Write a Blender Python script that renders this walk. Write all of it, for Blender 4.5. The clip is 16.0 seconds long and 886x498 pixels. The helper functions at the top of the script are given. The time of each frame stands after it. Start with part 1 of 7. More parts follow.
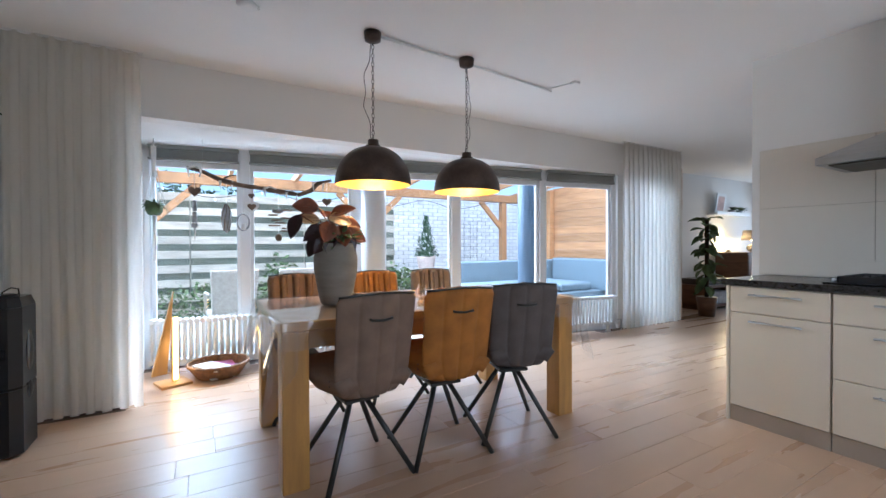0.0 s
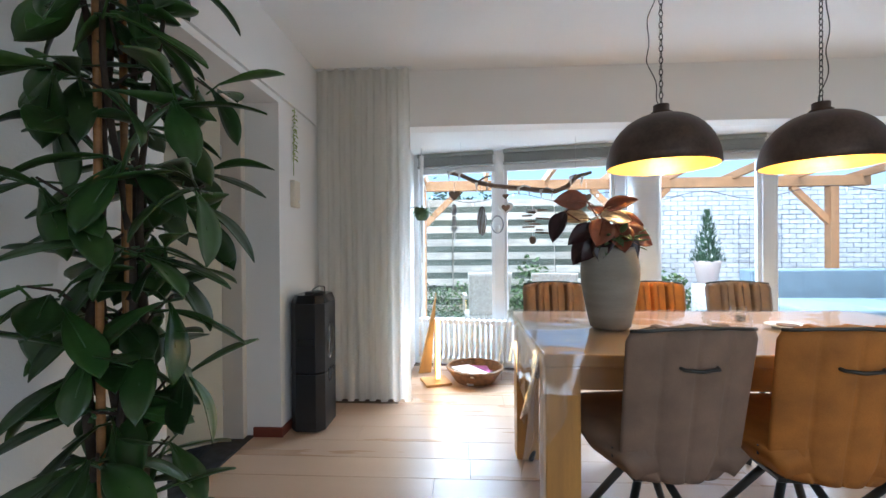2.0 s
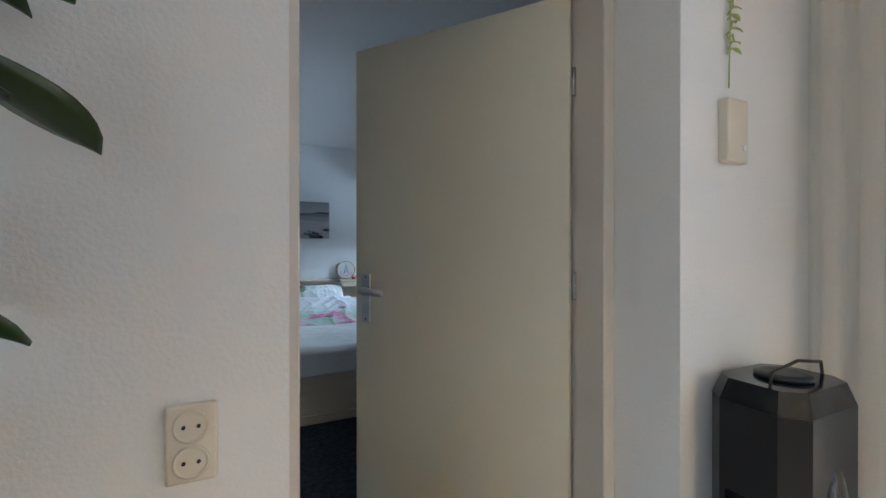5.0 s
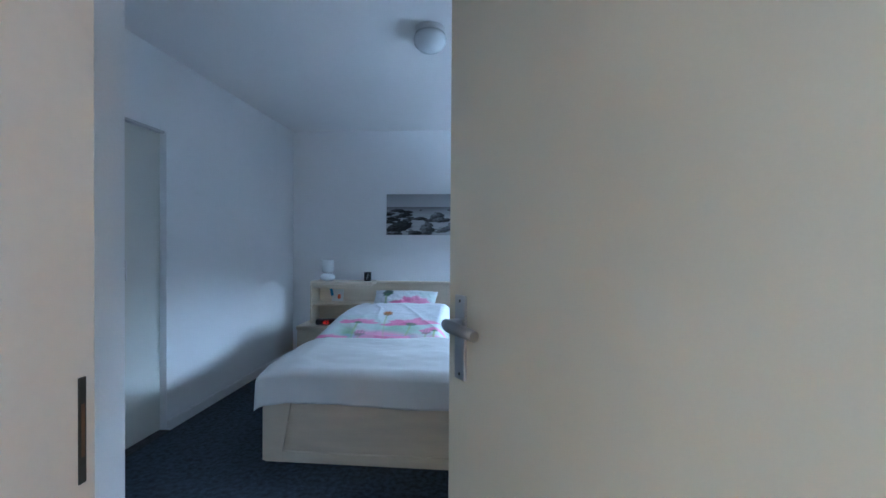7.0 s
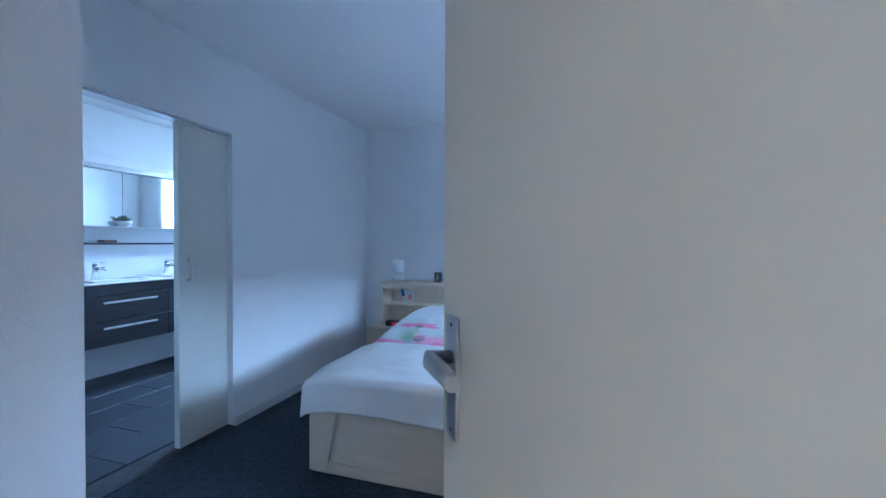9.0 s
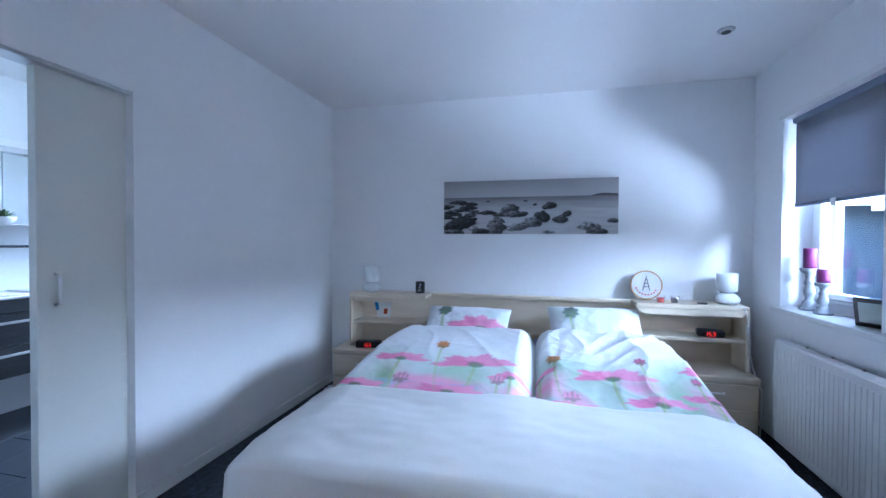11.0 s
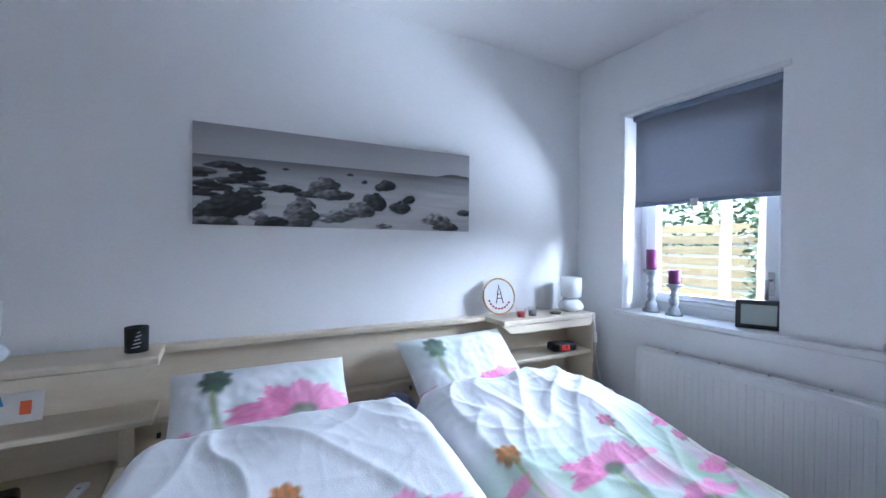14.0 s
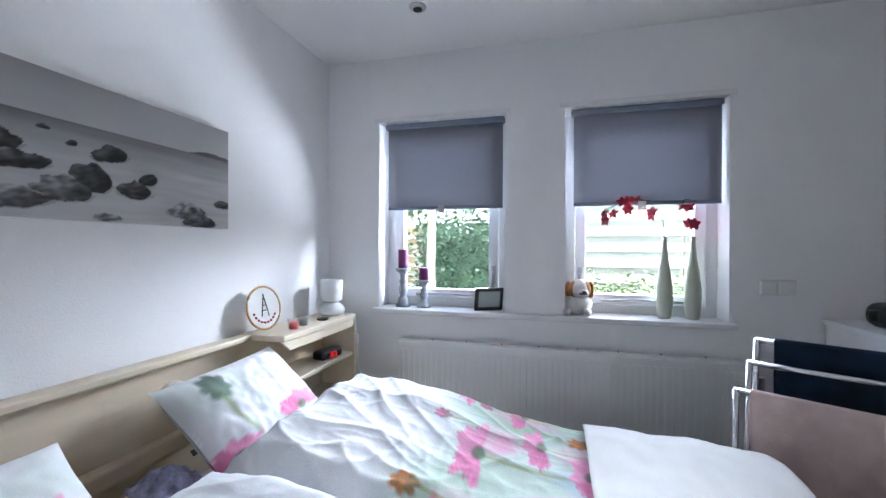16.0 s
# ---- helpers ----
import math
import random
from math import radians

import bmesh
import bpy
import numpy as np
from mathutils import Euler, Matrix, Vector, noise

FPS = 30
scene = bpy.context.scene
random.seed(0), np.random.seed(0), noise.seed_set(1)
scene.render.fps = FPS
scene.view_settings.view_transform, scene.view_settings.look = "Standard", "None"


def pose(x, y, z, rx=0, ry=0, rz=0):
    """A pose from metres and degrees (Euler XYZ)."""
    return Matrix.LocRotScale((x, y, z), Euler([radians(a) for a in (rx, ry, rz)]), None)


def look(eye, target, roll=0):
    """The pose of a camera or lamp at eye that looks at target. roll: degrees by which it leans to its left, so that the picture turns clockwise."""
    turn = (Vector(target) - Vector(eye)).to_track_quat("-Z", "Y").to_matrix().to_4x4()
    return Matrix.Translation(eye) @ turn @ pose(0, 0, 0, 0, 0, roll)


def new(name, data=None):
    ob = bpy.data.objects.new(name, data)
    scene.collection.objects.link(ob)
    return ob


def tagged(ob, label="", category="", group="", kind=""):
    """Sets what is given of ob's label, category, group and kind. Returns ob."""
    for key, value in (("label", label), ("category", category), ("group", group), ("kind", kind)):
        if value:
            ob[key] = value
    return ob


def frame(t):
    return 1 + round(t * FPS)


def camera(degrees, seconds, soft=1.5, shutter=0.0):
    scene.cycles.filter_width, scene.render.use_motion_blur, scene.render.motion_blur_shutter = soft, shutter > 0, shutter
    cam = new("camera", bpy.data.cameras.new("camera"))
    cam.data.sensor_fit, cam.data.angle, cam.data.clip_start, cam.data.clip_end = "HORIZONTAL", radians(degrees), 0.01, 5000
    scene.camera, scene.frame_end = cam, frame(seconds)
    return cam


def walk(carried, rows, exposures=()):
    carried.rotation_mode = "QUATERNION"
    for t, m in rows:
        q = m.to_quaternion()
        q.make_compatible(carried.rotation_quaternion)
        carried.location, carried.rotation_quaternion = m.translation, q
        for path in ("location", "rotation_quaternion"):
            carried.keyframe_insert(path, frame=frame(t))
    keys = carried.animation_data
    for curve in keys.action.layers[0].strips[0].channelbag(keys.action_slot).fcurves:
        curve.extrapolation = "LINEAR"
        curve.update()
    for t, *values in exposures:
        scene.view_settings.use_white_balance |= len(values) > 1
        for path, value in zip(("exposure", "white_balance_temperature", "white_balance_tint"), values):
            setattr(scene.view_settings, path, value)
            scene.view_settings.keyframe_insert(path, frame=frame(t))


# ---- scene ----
cam = camera(94.0, 16.0)
PATH = [
    (0.0, -2.92, -1.43, 1.13, 89.4, 0.2, -120.0),
    (0.5, -2.858, -1.42, 1.122, 89.4, 0.3, -114.7),
    (1.0, -2.754, -1.45, 1.123, 89.5, 0.3, -106.6),
    (1.5, -2.619, -1.459, 1.132, 89.6, 0.3, -98.0),
    (2.0, -2.389, -1.455, 1.148, 89.7, 0.4, -86.9),
    (2.5, -2.155, -1.457, 1.167, 89.7, 0.3, -76.5),
    (3.0, -1.883, -1.441, 1.172, 89.8, 0.2, -65.8),
    (3.5, -1.64, -1.384, 1.167, 89.9, 0.2, -56.5),
    (4.0, -1.397, -1.291, 1.177, 89.9, 0.2, -46.6),
    (6.5, -0.556, -0.525, 1.17, 89.6, -0.4, 0.1),
    (7.0, -0.491, -0.345, 1.187, 89.4, -0.4, 4.6),
    (7.5, -0.402, -0.251, 1.194, 89.3, -0.2, 9.3),
    (8.0, -0.378, -0.172, 1.194, 89.2, -0.2, 13.9),
    (8.5, -0.362, -0.114, 1.19, 89.3, -0.2, 16.6),
    (9.0, -0.342, -0.025, 1.187, 89.2, -0.2, 17.5),
    (11.5, -0.775, 0.811, 1.225, 88.9, -0.3, 10.6),
    (12.0, -0.907, 1.013, 1.221, 88.8, -0.3, 6.7),
    (12.5, -1.023, 1.234, 1.228, 88.8, -0.4, 1.7),
    (13.0, -1.157, 1.463, 1.228, 89.0, -0.4, -6.6),
    (13.5, -1.253, 1.677, 1.228, 89.2, -0.5, -17.3),
    (14.0, -1.317, 1.907, 1.211, 89.4, -0.5, -28.4),
    (14.5, -1.391, 2.079, 1.197, 89.6, -0.5, -39.4),
    (15.0, -1.475, 2.22, 1.204, 89.6, -0.4, -52.6),
    (15.5, -1.547, 2.34, 1.204, 89.7, -0.3, -63.0),
    (16.0, -1.577, 2.483, 1.208, 89.8, -0.2, -74.6),
]
walk(cam, [(r[0], pose(*r[1:])) for r in PATH],
     [(0.0, 1.0, 5000, 5), (3.0, 1.25, 5150, 1), (4.0, 1.3, 5200, 1), (6.5, 2.25, 4700, 2), (9.0, 2.65, 4200, 6), (11.5, 2.95, 4800, 11), (12.5, 2.95, 4900, 10), (14.5, 2.95, 5400, 12), (16.0, 2.95, 5850, 12)])

# ---- world and light ----
world = bpy.data.worlds.new("world")
scene.world = world
world.use_nodes = True
_n = world.node_tree.nodes
_sky = _n.new("ShaderNodeTexSky")
_sky.sky_type = "NISHITA"
_sky.sun_disc = False
_sky.sun_elevation, _sky.sun_rotation = radians(62), radians(293)
_sky.dust_density, _sky.ozone_density = 3.0, 1.0
world.node_tree.links.new(_sky.outputs[0], _n["Background"].inputs[0])
_n["Background"].inputs[1].default_value = 0.15
_sun = bpy.data.lights.new("sun", "SUN")
_sun.energy, _sun.angle, _sun.color = 1.5, radians(30), (1.0, 0.97, 0.93)
new("sun", _sun).matrix_world = look((-7.4, 3.1, 15), (0, 0, 0))


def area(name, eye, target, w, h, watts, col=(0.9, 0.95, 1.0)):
    """Added area lamp, kept out of view, that stands in for daylight at a window."""
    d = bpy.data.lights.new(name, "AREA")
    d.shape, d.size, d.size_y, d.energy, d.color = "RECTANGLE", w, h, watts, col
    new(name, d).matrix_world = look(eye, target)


# unseen lamps set above the sight lines, added to strengthen sky light indoors
area("skylight_bedroom", (1.75, 2.6, 2.45), (-0.4, 2.6, 0.55), 2.6, 0.8, 4)
area("skylight_garden", (6.2, 2.4, 3.25), (-1.0, 2.5, 1.2), 9.0, 2.2, 470)
# added fill lamp, hidden below the sills, in place of light off the paving
area("fill_terrace", (2.4, 1.4, 0.10), (0.9, 1.5, 2.4), 2.8, 0.6, 28)
# added lamp in the rear wall's unseen opening, fills the dining room from behind
area("fill_kitchen", (-4.25, -2.9, 1.55), (-1.0, -2.9, 1.0), 2.2, 1.1, 9.5, (1.0, 0.94, 0.86))
# added lamp at the hidden far opening, brightens the end of the living room
area("fill_living", (0.1, -12.1, 1.4), (0.1, -9.0, 1.0), 2.0, 1.3, 14)
area("skylight_bay", (3.0, -3.2, 3.3), (0.2, -3.2, 0.6), 6.0, 1.0, 430)
# added lamp outside the unseen bathroom opening, lights the room from the right
area("fill_bathroom", (-3.4, 4.7, 2.2), (-3.4, 2.5, 0.9), 0.9, 0.7, 18)


def bulb(name, p, watts, r=0.03, col=(1.0, 0.68, 0.3)):
    d = bpy.data.lights.new(name, "POINT")
    d.energy, d.shadow_soft_size, d.color = watts, r, col
    new(name, d).location = p


# ---- materials ----
def nodes_of(m):
    m.use_nodes = True
    return m.node_tree.nodes, m.node_tree.links, m.node_tree.nodes["Principled BSDF"]


def mat(name, col, rough=0.5, metal=0.0, var=0.08, scale=3.0, bump=0.1, fine=80.0, stretch=(1, 1, 1), rnd=0.0, dark=None, spec=0.5, coat=0.0, glow=0.0):
    """Two scales of variation in colour, a fine relief, and a change from piece to piece."""
    m = bpy.data.materials.new(name)
    n, l, b = nodes_of(m)
    tc = n.new("ShaderNodeTexCoord")
    mp = n.new("ShaderNodeMapping")
    mp.inputs["Scale"].default_value = stretch
    l.new(tc.outputs["Object"], mp.inputs[0])
    if rnd:
        info = n.new("ShaderNodeObjectInfo")
        sc = n.new("ShaderNodeVectorMath")
        sc.operation = "SCALE"
        sc.inputs[0].default_value = (17.0, 31.0, 23.0)
        l.new(info.outputs["Random"], sc.inputs["Scale"])
        l.new(sc.outputs[0], mp.inputs["Location"])
    big, small = n.new("ShaderNodeTexNoise"), n.new("ShaderNodeTexNoise")
    big.inputs["Scale"].default_value, small.inputs["Scale"].default_value = scale, fine
    big.inputs["Detail"].default_value, small.inputs["Detail"].default_value = 5, 3
    for t in (big, small):
        l.new(mp.outputs[0], t.inputs["Vector"])
    ramp = n.new("ShaderNodeValToRGB")
    lo = dark or tuple(c * (1 - 2 * var) for c in col)
    ramp.color_ramp.elements[0].position, ramp.color_ramp.elements[1].position = 0.3, 0.7
    ramp.color_ramp.elements[0].color = (*lo, 1)
    ramp.color_ramp.elements[1].color = (*[min(1, c * (1 + var * 0.5)) for c in col], 1)
    l.new(big.outputs["Fac"], ramp.inputs[0])
    out = ramp.outputs[0]
    hsv = n.new("ShaderNodeHueSaturation")
    l.new(out, hsv.inputs["Color"])
    val = n.new("ShaderNodeMapRange")
    val.inputs["To Min"].default_value, val.inputs["To Max"].default_value = 1 - var, 1 + var
    l.new(small.outputs["Fac"], val.inputs["Value"])
    v = val.outputs[0]
    if rnd:
        r2 = n.new("ShaderNodeMapRange")
        r2.inputs["To Min"].default_value, r2.inputs["To Max"].default_value = 1 - rnd, 1 + rnd
        l.new(info.outputs["Random"], r2.inputs["Value"])
        mu = n.new("ShaderNodeMath")
        mu.operation = "MULTIPLY"
        l.new(v, mu.inputs[0])
        l.new(r2.outputs[0], mu.inputs[1])
        v = mu.outputs[0]
    l.new(v, hsv.inputs["Value"])
    l.new(hsv.outputs[0], b.inputs["Base Color"])
    b.inputs["Roughness"].default_value, b.inputs["Metallic"].default_value = rough, metal
    b.inputs["Specular IOR Level"].default_value = spec
    b.inputs["Coat Weight"].default_value = coat
    rr = n.new("ShaderNodeMapRange")
    rr.inputs["To Min"].default_value, rr.inputs["To Max"].default_value = max(0.02, rough - 0.08), min(1, rough + 0.08)
    l.new(big.outputs["Fac"], rr.inputs["Value"])
    l.new(rr.outputs[0], b.inputs["Roughness"])
    if bump:
        bp = n.new("ShaderNodeBump")
        bp.inputs["Strength"].default_value, bp.inputs["Distance"].default_value = bump, 0.004
        l.new(small.outputs["Fac"], bp.inputs["Height"])
        l.new(bp.outputs[0], b.inputs["Normal"])
    if glow:
        b.inputs["Emission Color"].default_value = (*col, 1)
        b.inputs["Emission Strength"].default_value = glow
    return m


def painted(name, rough=0.8, bump=0.15, fine=300.0, stretch=(1, 1, 1)):
    """Colour laid on the mesh as the attribute "print", under a fine weave."""
    m = bpy.data.materials.new(name)
    n, l, b = nodes_of(m)
    at = n.new("ShaderNodeAttribute")
    at.attribute_name = "print"
    l.new(at.outputs["Color"], b.inputs["Base Color"])
    b.inputs["Roughness"].default_value = rough
    tc, no, bp = n.new("ShaderNodeTexCoord"), n.new("ShaderNodeTexNoise"), n.new("ShaderNodeBump")
    no.inputs["Scale"].default_value = fine
    bp.inputs["Strength"].default_value, bp.inputs["Distance"].default_value = bump, 0.003
    l.new(tc.outputs["Object"], no.inputs["Vector"])
    l.new(no.outputs["Fac"], bp.inputs["Height"])
    l.new(bp.outputs[0], b.inputs["Normal"])
    return m


def clear(name, gloss, tint=(1, 1, 1), rough=0.02, diffuse=0.0):
    """Thin clear sheet: lets light through and mirrors some of it, more at a slant."""
    m = bpy.data.materials.new(name)
    m.use_nodes = True
    n, l = m.node_tree.nodes, m.node_tree.links
    n.remove(n["Principled BSDF"])
    tr, gl, mix, fr = n.new("ShaderNodeBsdfTransparent"), n.new("ShaderNodeBsdfGlossy"), n.new("ShaderNodeMixShader"), n.new("ShaderNodeMath")
    lw, ad = n.new("ShaderNodeLayerWeight"), n.new("ShaderNodeMath")
    lw.inputs["Blend"].default_value = 0.5
    fr.operation, ad.operation = "POWER", "MULTIPLY_ADD"
    fr.inputs[1].default_value, ad.inputs[1].default_value, ad.inputs[2].default_value = 4.0, 0.7, gloss
    l.new(lw.outputs["Facing"], fr.inputs[0])
    l.new(fr.outputs[0], ad.inputs[0])
    tr.inputs[0].default_value = (*tint, 1)
    gl.inputs["Roughness"].default_value = rough
    l.new(ad.outputs[0], mix.inputs[0])
    l.new(tr.outputs[0], mix.inputs[1])
    l.new(gl.outputs[0], mix.inputs[2])
    end = mix
    if diffuse:
        df, m2 = n.new("ShaderNodeBsdfDiffuse"), n.new("ShaderNodeMixShader")
        m2.inputs[0].default_value = diffuse
        l.new(mix.outputs[0], m2.inputs[1])
        l.new(df.outputs[0], m2.inputs[2])
        end = m2
    l.new(end.outputs[0], n["Material Output"].inputs[0])
    return m


def sheer(name, col, see, through_light):
    m = bpy.data.materials.new(name)
    m.use_nodes = True
    n, l = m.node_tree.nodes, m.node_tree.links
    n.remove(n["Principled BSDF"])
    df, tl, tr, a, b = (n.new("ShaderNodeBsdfDiffuse"), n.new("ShaderNodeBsdfTranslucent"), n.new("ShaderNodeBsdfTransparent"),
                        n.new("ShaderNodeMixShader"), n.new("ShaderNodeMixShader"))
    tc, no, rp = n.new("ShaderNodeTexCoord"), n.new("ShaderNodeTexNoise"), n.new("ShaderNodeValToRGB")
    no.inputs["Scale"].default_value = 120
    rp.color_ramp.elements[0].color, rp.color_ramp.elements[1].color = (*[c * 0.93 for c in col], 1), (*col, 1)
    l.new(tc.outputs["Object"], no.inputs["Vector"])
    l.new(no.outputs["Fac"], rp.inputs[0])
    l.new(rp.outputs[0], df.inputs[0])
    l.new(rp.outputs[0], tl.inputs[0])
    a.inputs[0].default_value, b.inputs[0].default_value = through_light, see
    l.new(df.outputs[0], a.inputs[1])
    l.new(tl.outputs[0], a.inputs[2])
    l.new(a.outputs[0], b.inputs[1])
    l.new(tr.outputs[0], b.inputs[2])
    l.new(b.outputs[0], n["Material Output"].inputs[0])
    return m


WHITE = mat("wall_paint", (0.80, 0.78, 0.75), 0.85, var=0.02, scale=1.2, bump=0.25, fine=140)
WHITE_BED = mat("bedroom_paint", (0.88, 0.88, 0.88), 0.85, var=0.02, scale=1.2, bump=0.25, fine=140)
CEIL = mat("ceiling_paint", (0.84, 0.83, 0.815), 0.9, var=0.015, scale=1.0, bump=0.2, fine=90)
GLOSSW = mat("white_lacquer", (0.80, 0.80, 0.79), 0.3, var=0.02, bump=0.03)
FRAMEW = mat("window_paint", (0.78, 0.79, 0.80), 0.35, var=0.02, bump=0.04)
CREAM = mat("door_paint", (0.66, 0.62, 0.49), 0.5, var=0.02, scale=2, bump=0.06, fine=200)
JAMB = mat("jamb_paint", (0.66, 0.60, 0.52), 0.5, var=0.03, scale=2, bump=0.06)
SLIDE = mat("sliding_door_paint", (0.72, 0.72, 0.66), 0.45, var=0.02, bump=0.05)
BEIGE = mat("bed_laminate", (0.70, 0.60, 0.45), 0.45, var=0.04, scale=4, bump=0.05, stretch=(1, 1, 6))
PLANK = mat("laminate_oak", (0.53, 0.36, 0.235), 0.29, var=0.03, scale=1.0, bump=0.03, fine=45, stretch=(6, 0.6, 1), rnd=0.05, dark=(0.485, 0.32, 0.20), spec=0.6)
BASE_FLOOR = mat("floor_joint", (0.14, 0.09, 0.06), 0.7)
CARPET = mat("carpet_blue", (0.070, 0.082, 0.102), 0.95, var=0.28, scale=38, bump=1.0, fine=420, spec=0.1)
TILEG = mat("slate_tile", (0.048, 0.054, 0.064), 0.4, var=0.15, scale=5, bump=0.15, rnd=0.12)
GROUT = mat("grout", (0.22, 0.23, 0.24), 0.8)
BATHW = mat("wall_tile", (0.78, 0.79, 0.79), 0.15, var=0.01, bump=0.02)
OAK = mat("oak_table", (0.56, 0.31, 0.09), 0.42, var=0.12, scale=2.5, bump=0.08, fine=70, stretch=(8, 1, 8), dark=(0.42, 0.22, 0.065))
OAKV = mat("oak_upright", (0.58, 0.31, 0.075), 0.42, var=0.12, scale=2.5, bump=0.08, fine=70, stretch=(8, 8, 1), dark=(0.42, 0.22, 0.065))
PINE = mat("garden_wood", (0.50, 0.27, 0.12), 0.7, var=0.15, scale=2.5, bump=0.2, fine=60, stretch=(1, 6, 6), rnd=0.12)
PINEX = mat("larch_board", (0.54, 0.31, 0.15), 0.7, var=0.16, scale=3, bump=0.2, fine=60, stretch=(1, 6, 8), rnd=0.16, dark=(0.36, 0.18, 0.075))
FENCEY = mat("yellow_board", (0.19, 0.155, 0.075), 0.8, var=0.14, scale=3, bump=0.25, fine=50, stretch=(6, 1, 6), rnd=0.12)
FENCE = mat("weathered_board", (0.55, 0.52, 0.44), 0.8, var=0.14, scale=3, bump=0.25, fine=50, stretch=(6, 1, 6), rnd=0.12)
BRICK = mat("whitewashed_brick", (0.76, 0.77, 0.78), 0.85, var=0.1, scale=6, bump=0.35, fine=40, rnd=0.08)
# darker copy of the fence boards, with the gaps' shade put into the colour
FENCE_SHADE = mat("board_painted_shade", (0.17, 0.19, 0.15), 0.85, var=0.15, scale=3, bump=0.25, fine=50, stretch=(6, 1, 6), rnd=0.12)
MORTAR = mat("mortar", (0.52, 0.53, 0.54), 0.9, var=0.1)
GREYCOL = mat("column_blue_grey", (0.12, 0.17, 0.24), 0.55, var=0.06)
TAUPE = mat("suede_taupe", (0.225, 0.15, 0.103), 0.85, var=0.12, scale=9, bump=0.25, fine=250)
OCHRE = mat("suede_ochre", (0.42, 0.16, 0.022), 0.8, var=0.16, scale=9, bump=0.25, fine=250)
GREY = mat("suede_grey", (0.12, 0.096, 0.084), 0.85, var=0.12, scale=9, bump=0.25, fine=250)
BROWN = mat("suede_brown", (0.28, 0.16, 0.09), 0.85, var=0.14, scale=9, bump=0.25, fine=250)
GUNMETAL = mat("gunmetal", (0.07, 0.068, 0.062), 0.4, metal=0.7, var=0.08)
BLACK = mat("black_plastic", (0.013, 0.014, 0.016), 0.38, var=0.1, bump=0.08, fine=160)
BLACKG = mat("black_gloss", (0.010, 0.011, 0.013), 0.12, var=0.05, bump=0)
CHROME = mat("chrome", (0.75, 0.76, 0.78), 0.14, metal=1.0, var=0.02, bump=0)
STEEL = mat("brushed_steel", (0.55, 0.55, 0.55), 0.32, metal=1.0, var=0.05, bump=0.05, stretch=(1, 8, 8))
BRONZE = mat("dome_bronze", (0.085, 0.058, 0.045), 0.5, metal=0.6, var=0.22, scale=10, bump=0.1)
GOLD = mat("dome_gold_leaf", (0.80, 0.46, 0.12), 0.38, metal=0.6, var=0.14, scale=14, bump=0.2, fine=40)
STONE = mat("vase_stoneware", (0.28, 0.255, 0.215), 0.8, var=0.1, scale=5, bump=0.3, fine=90, stretch=(1, 1, 5))
GRANITE = mat("granite", (0.045, 0.043, 0.042), 0.22, var=0.55, scale=90, bump=0.03, fine=260)
KITCH = mat("kitchen_front", (0.70, 0.63, 0.51), 0.35, var=0.02, bump=0.03)
PLINTH = mat("plinth", (0.37, 0.31, 0.25), 0.4, var=0.05)
KTILE = mat("kitchen_tile", (0.68, 0.63, 0.55), 0.35, var=0.015, bump=0.05)
REDWOOD = mat("skirting_red", (0.16, 0.035, 0.02), 0.5)
LEAF = mat("ficus_leaf", (0.034, 0.080, 0.015), 0.30, var=0.25, scale=6, bump=0.15, fine=50, rnd=0.45, dark=(0.018, 0.040, 0.012))
LEAFY = mat("garden_leaf", (0.11, 0.17, 0.06), 0.6, var=0.35, scale=5, bump=0.1)
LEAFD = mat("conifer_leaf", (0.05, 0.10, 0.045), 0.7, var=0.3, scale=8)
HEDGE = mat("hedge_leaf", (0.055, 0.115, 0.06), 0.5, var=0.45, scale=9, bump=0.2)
WINE = mat("wine_leaf", (0.035, 0.010, 0.012), 0.35, var=0.3, scale=12, bump=0.3)
RUST = mat("rust_leaf", (0.20, 0.055, 0.022), 0.4, var=0.3, scale=12, bump=0.3)
PALELEAF = mat("striped_leaf", (0.50, 0.33, 0.18), 0.35, var=0.35, scale=14, bump=0.3, stretch=(1, 6, 1))
BARK = mat("bark", (0.055, 0.038, 0.026), 0.9, var=0.3, scale=20, bump=0.6, fine=60)
BIRCH = mat("birch_bark", (0.26, 0.21, 0.14), 0.85, var=0.25, scale=9, bump=0.5, fine=60)
BAMBOO = mat("bamboo", (0.32, 0.15, 0.045), 0.5, var=0.2, scale=9, bump=0.1, stretch=(1, 1, 4))
DRIFT = mat("driftwood", (0.20, 0.14, 0.10), 0.85, var=0.25, scale=14, bump=0.5)
WICKER = mat("wicker_brown", (0.30, 0.155, 0.065), 0.6, var=0.25, scale=25, bump=0.2)
RATTANW = mat("rattan_white", (0.40, 0.36, 0.30), 0.7, var=0.12, scale=40, bump=0.4, fine=70)
BLUEGREY = mat("lounge_fabric", (0.17, 0.22, 0.26), 0.85, var=0.1, scale=10, bump=0.2)
TERRA = mat("pot_pale", (0.58, 0.47, 0.42), 0.8, var=0.1)
SHEET = mat("white_cotton", (0.80, 0.79, 0.76), 0.9, var=0.025, scale=6, bump=0.3, fine=260)
BLIND = mat("blind_grey", (0.24, 0.28, 0.36), 0.8, var=0.03, bump=0.15, fine=400)
BLINDG = mat("venetian_grey", (0.30, 0.31, 0.29), 0.5, var=0.05)
DARKOAK = mat("wenge_front", (0.020, 0.022, 0.027), 0.4, var=0.25, scale=6, bump=0.12, stretch=(1, 1, 10), fine=40)
PURPLE = mat("purple_wax", (0.18, 0.025, 0.13), 0.5, var=0.08)
REDWAX = mat("red_wax", (0.72, 0.10, 0.10), 0.4)
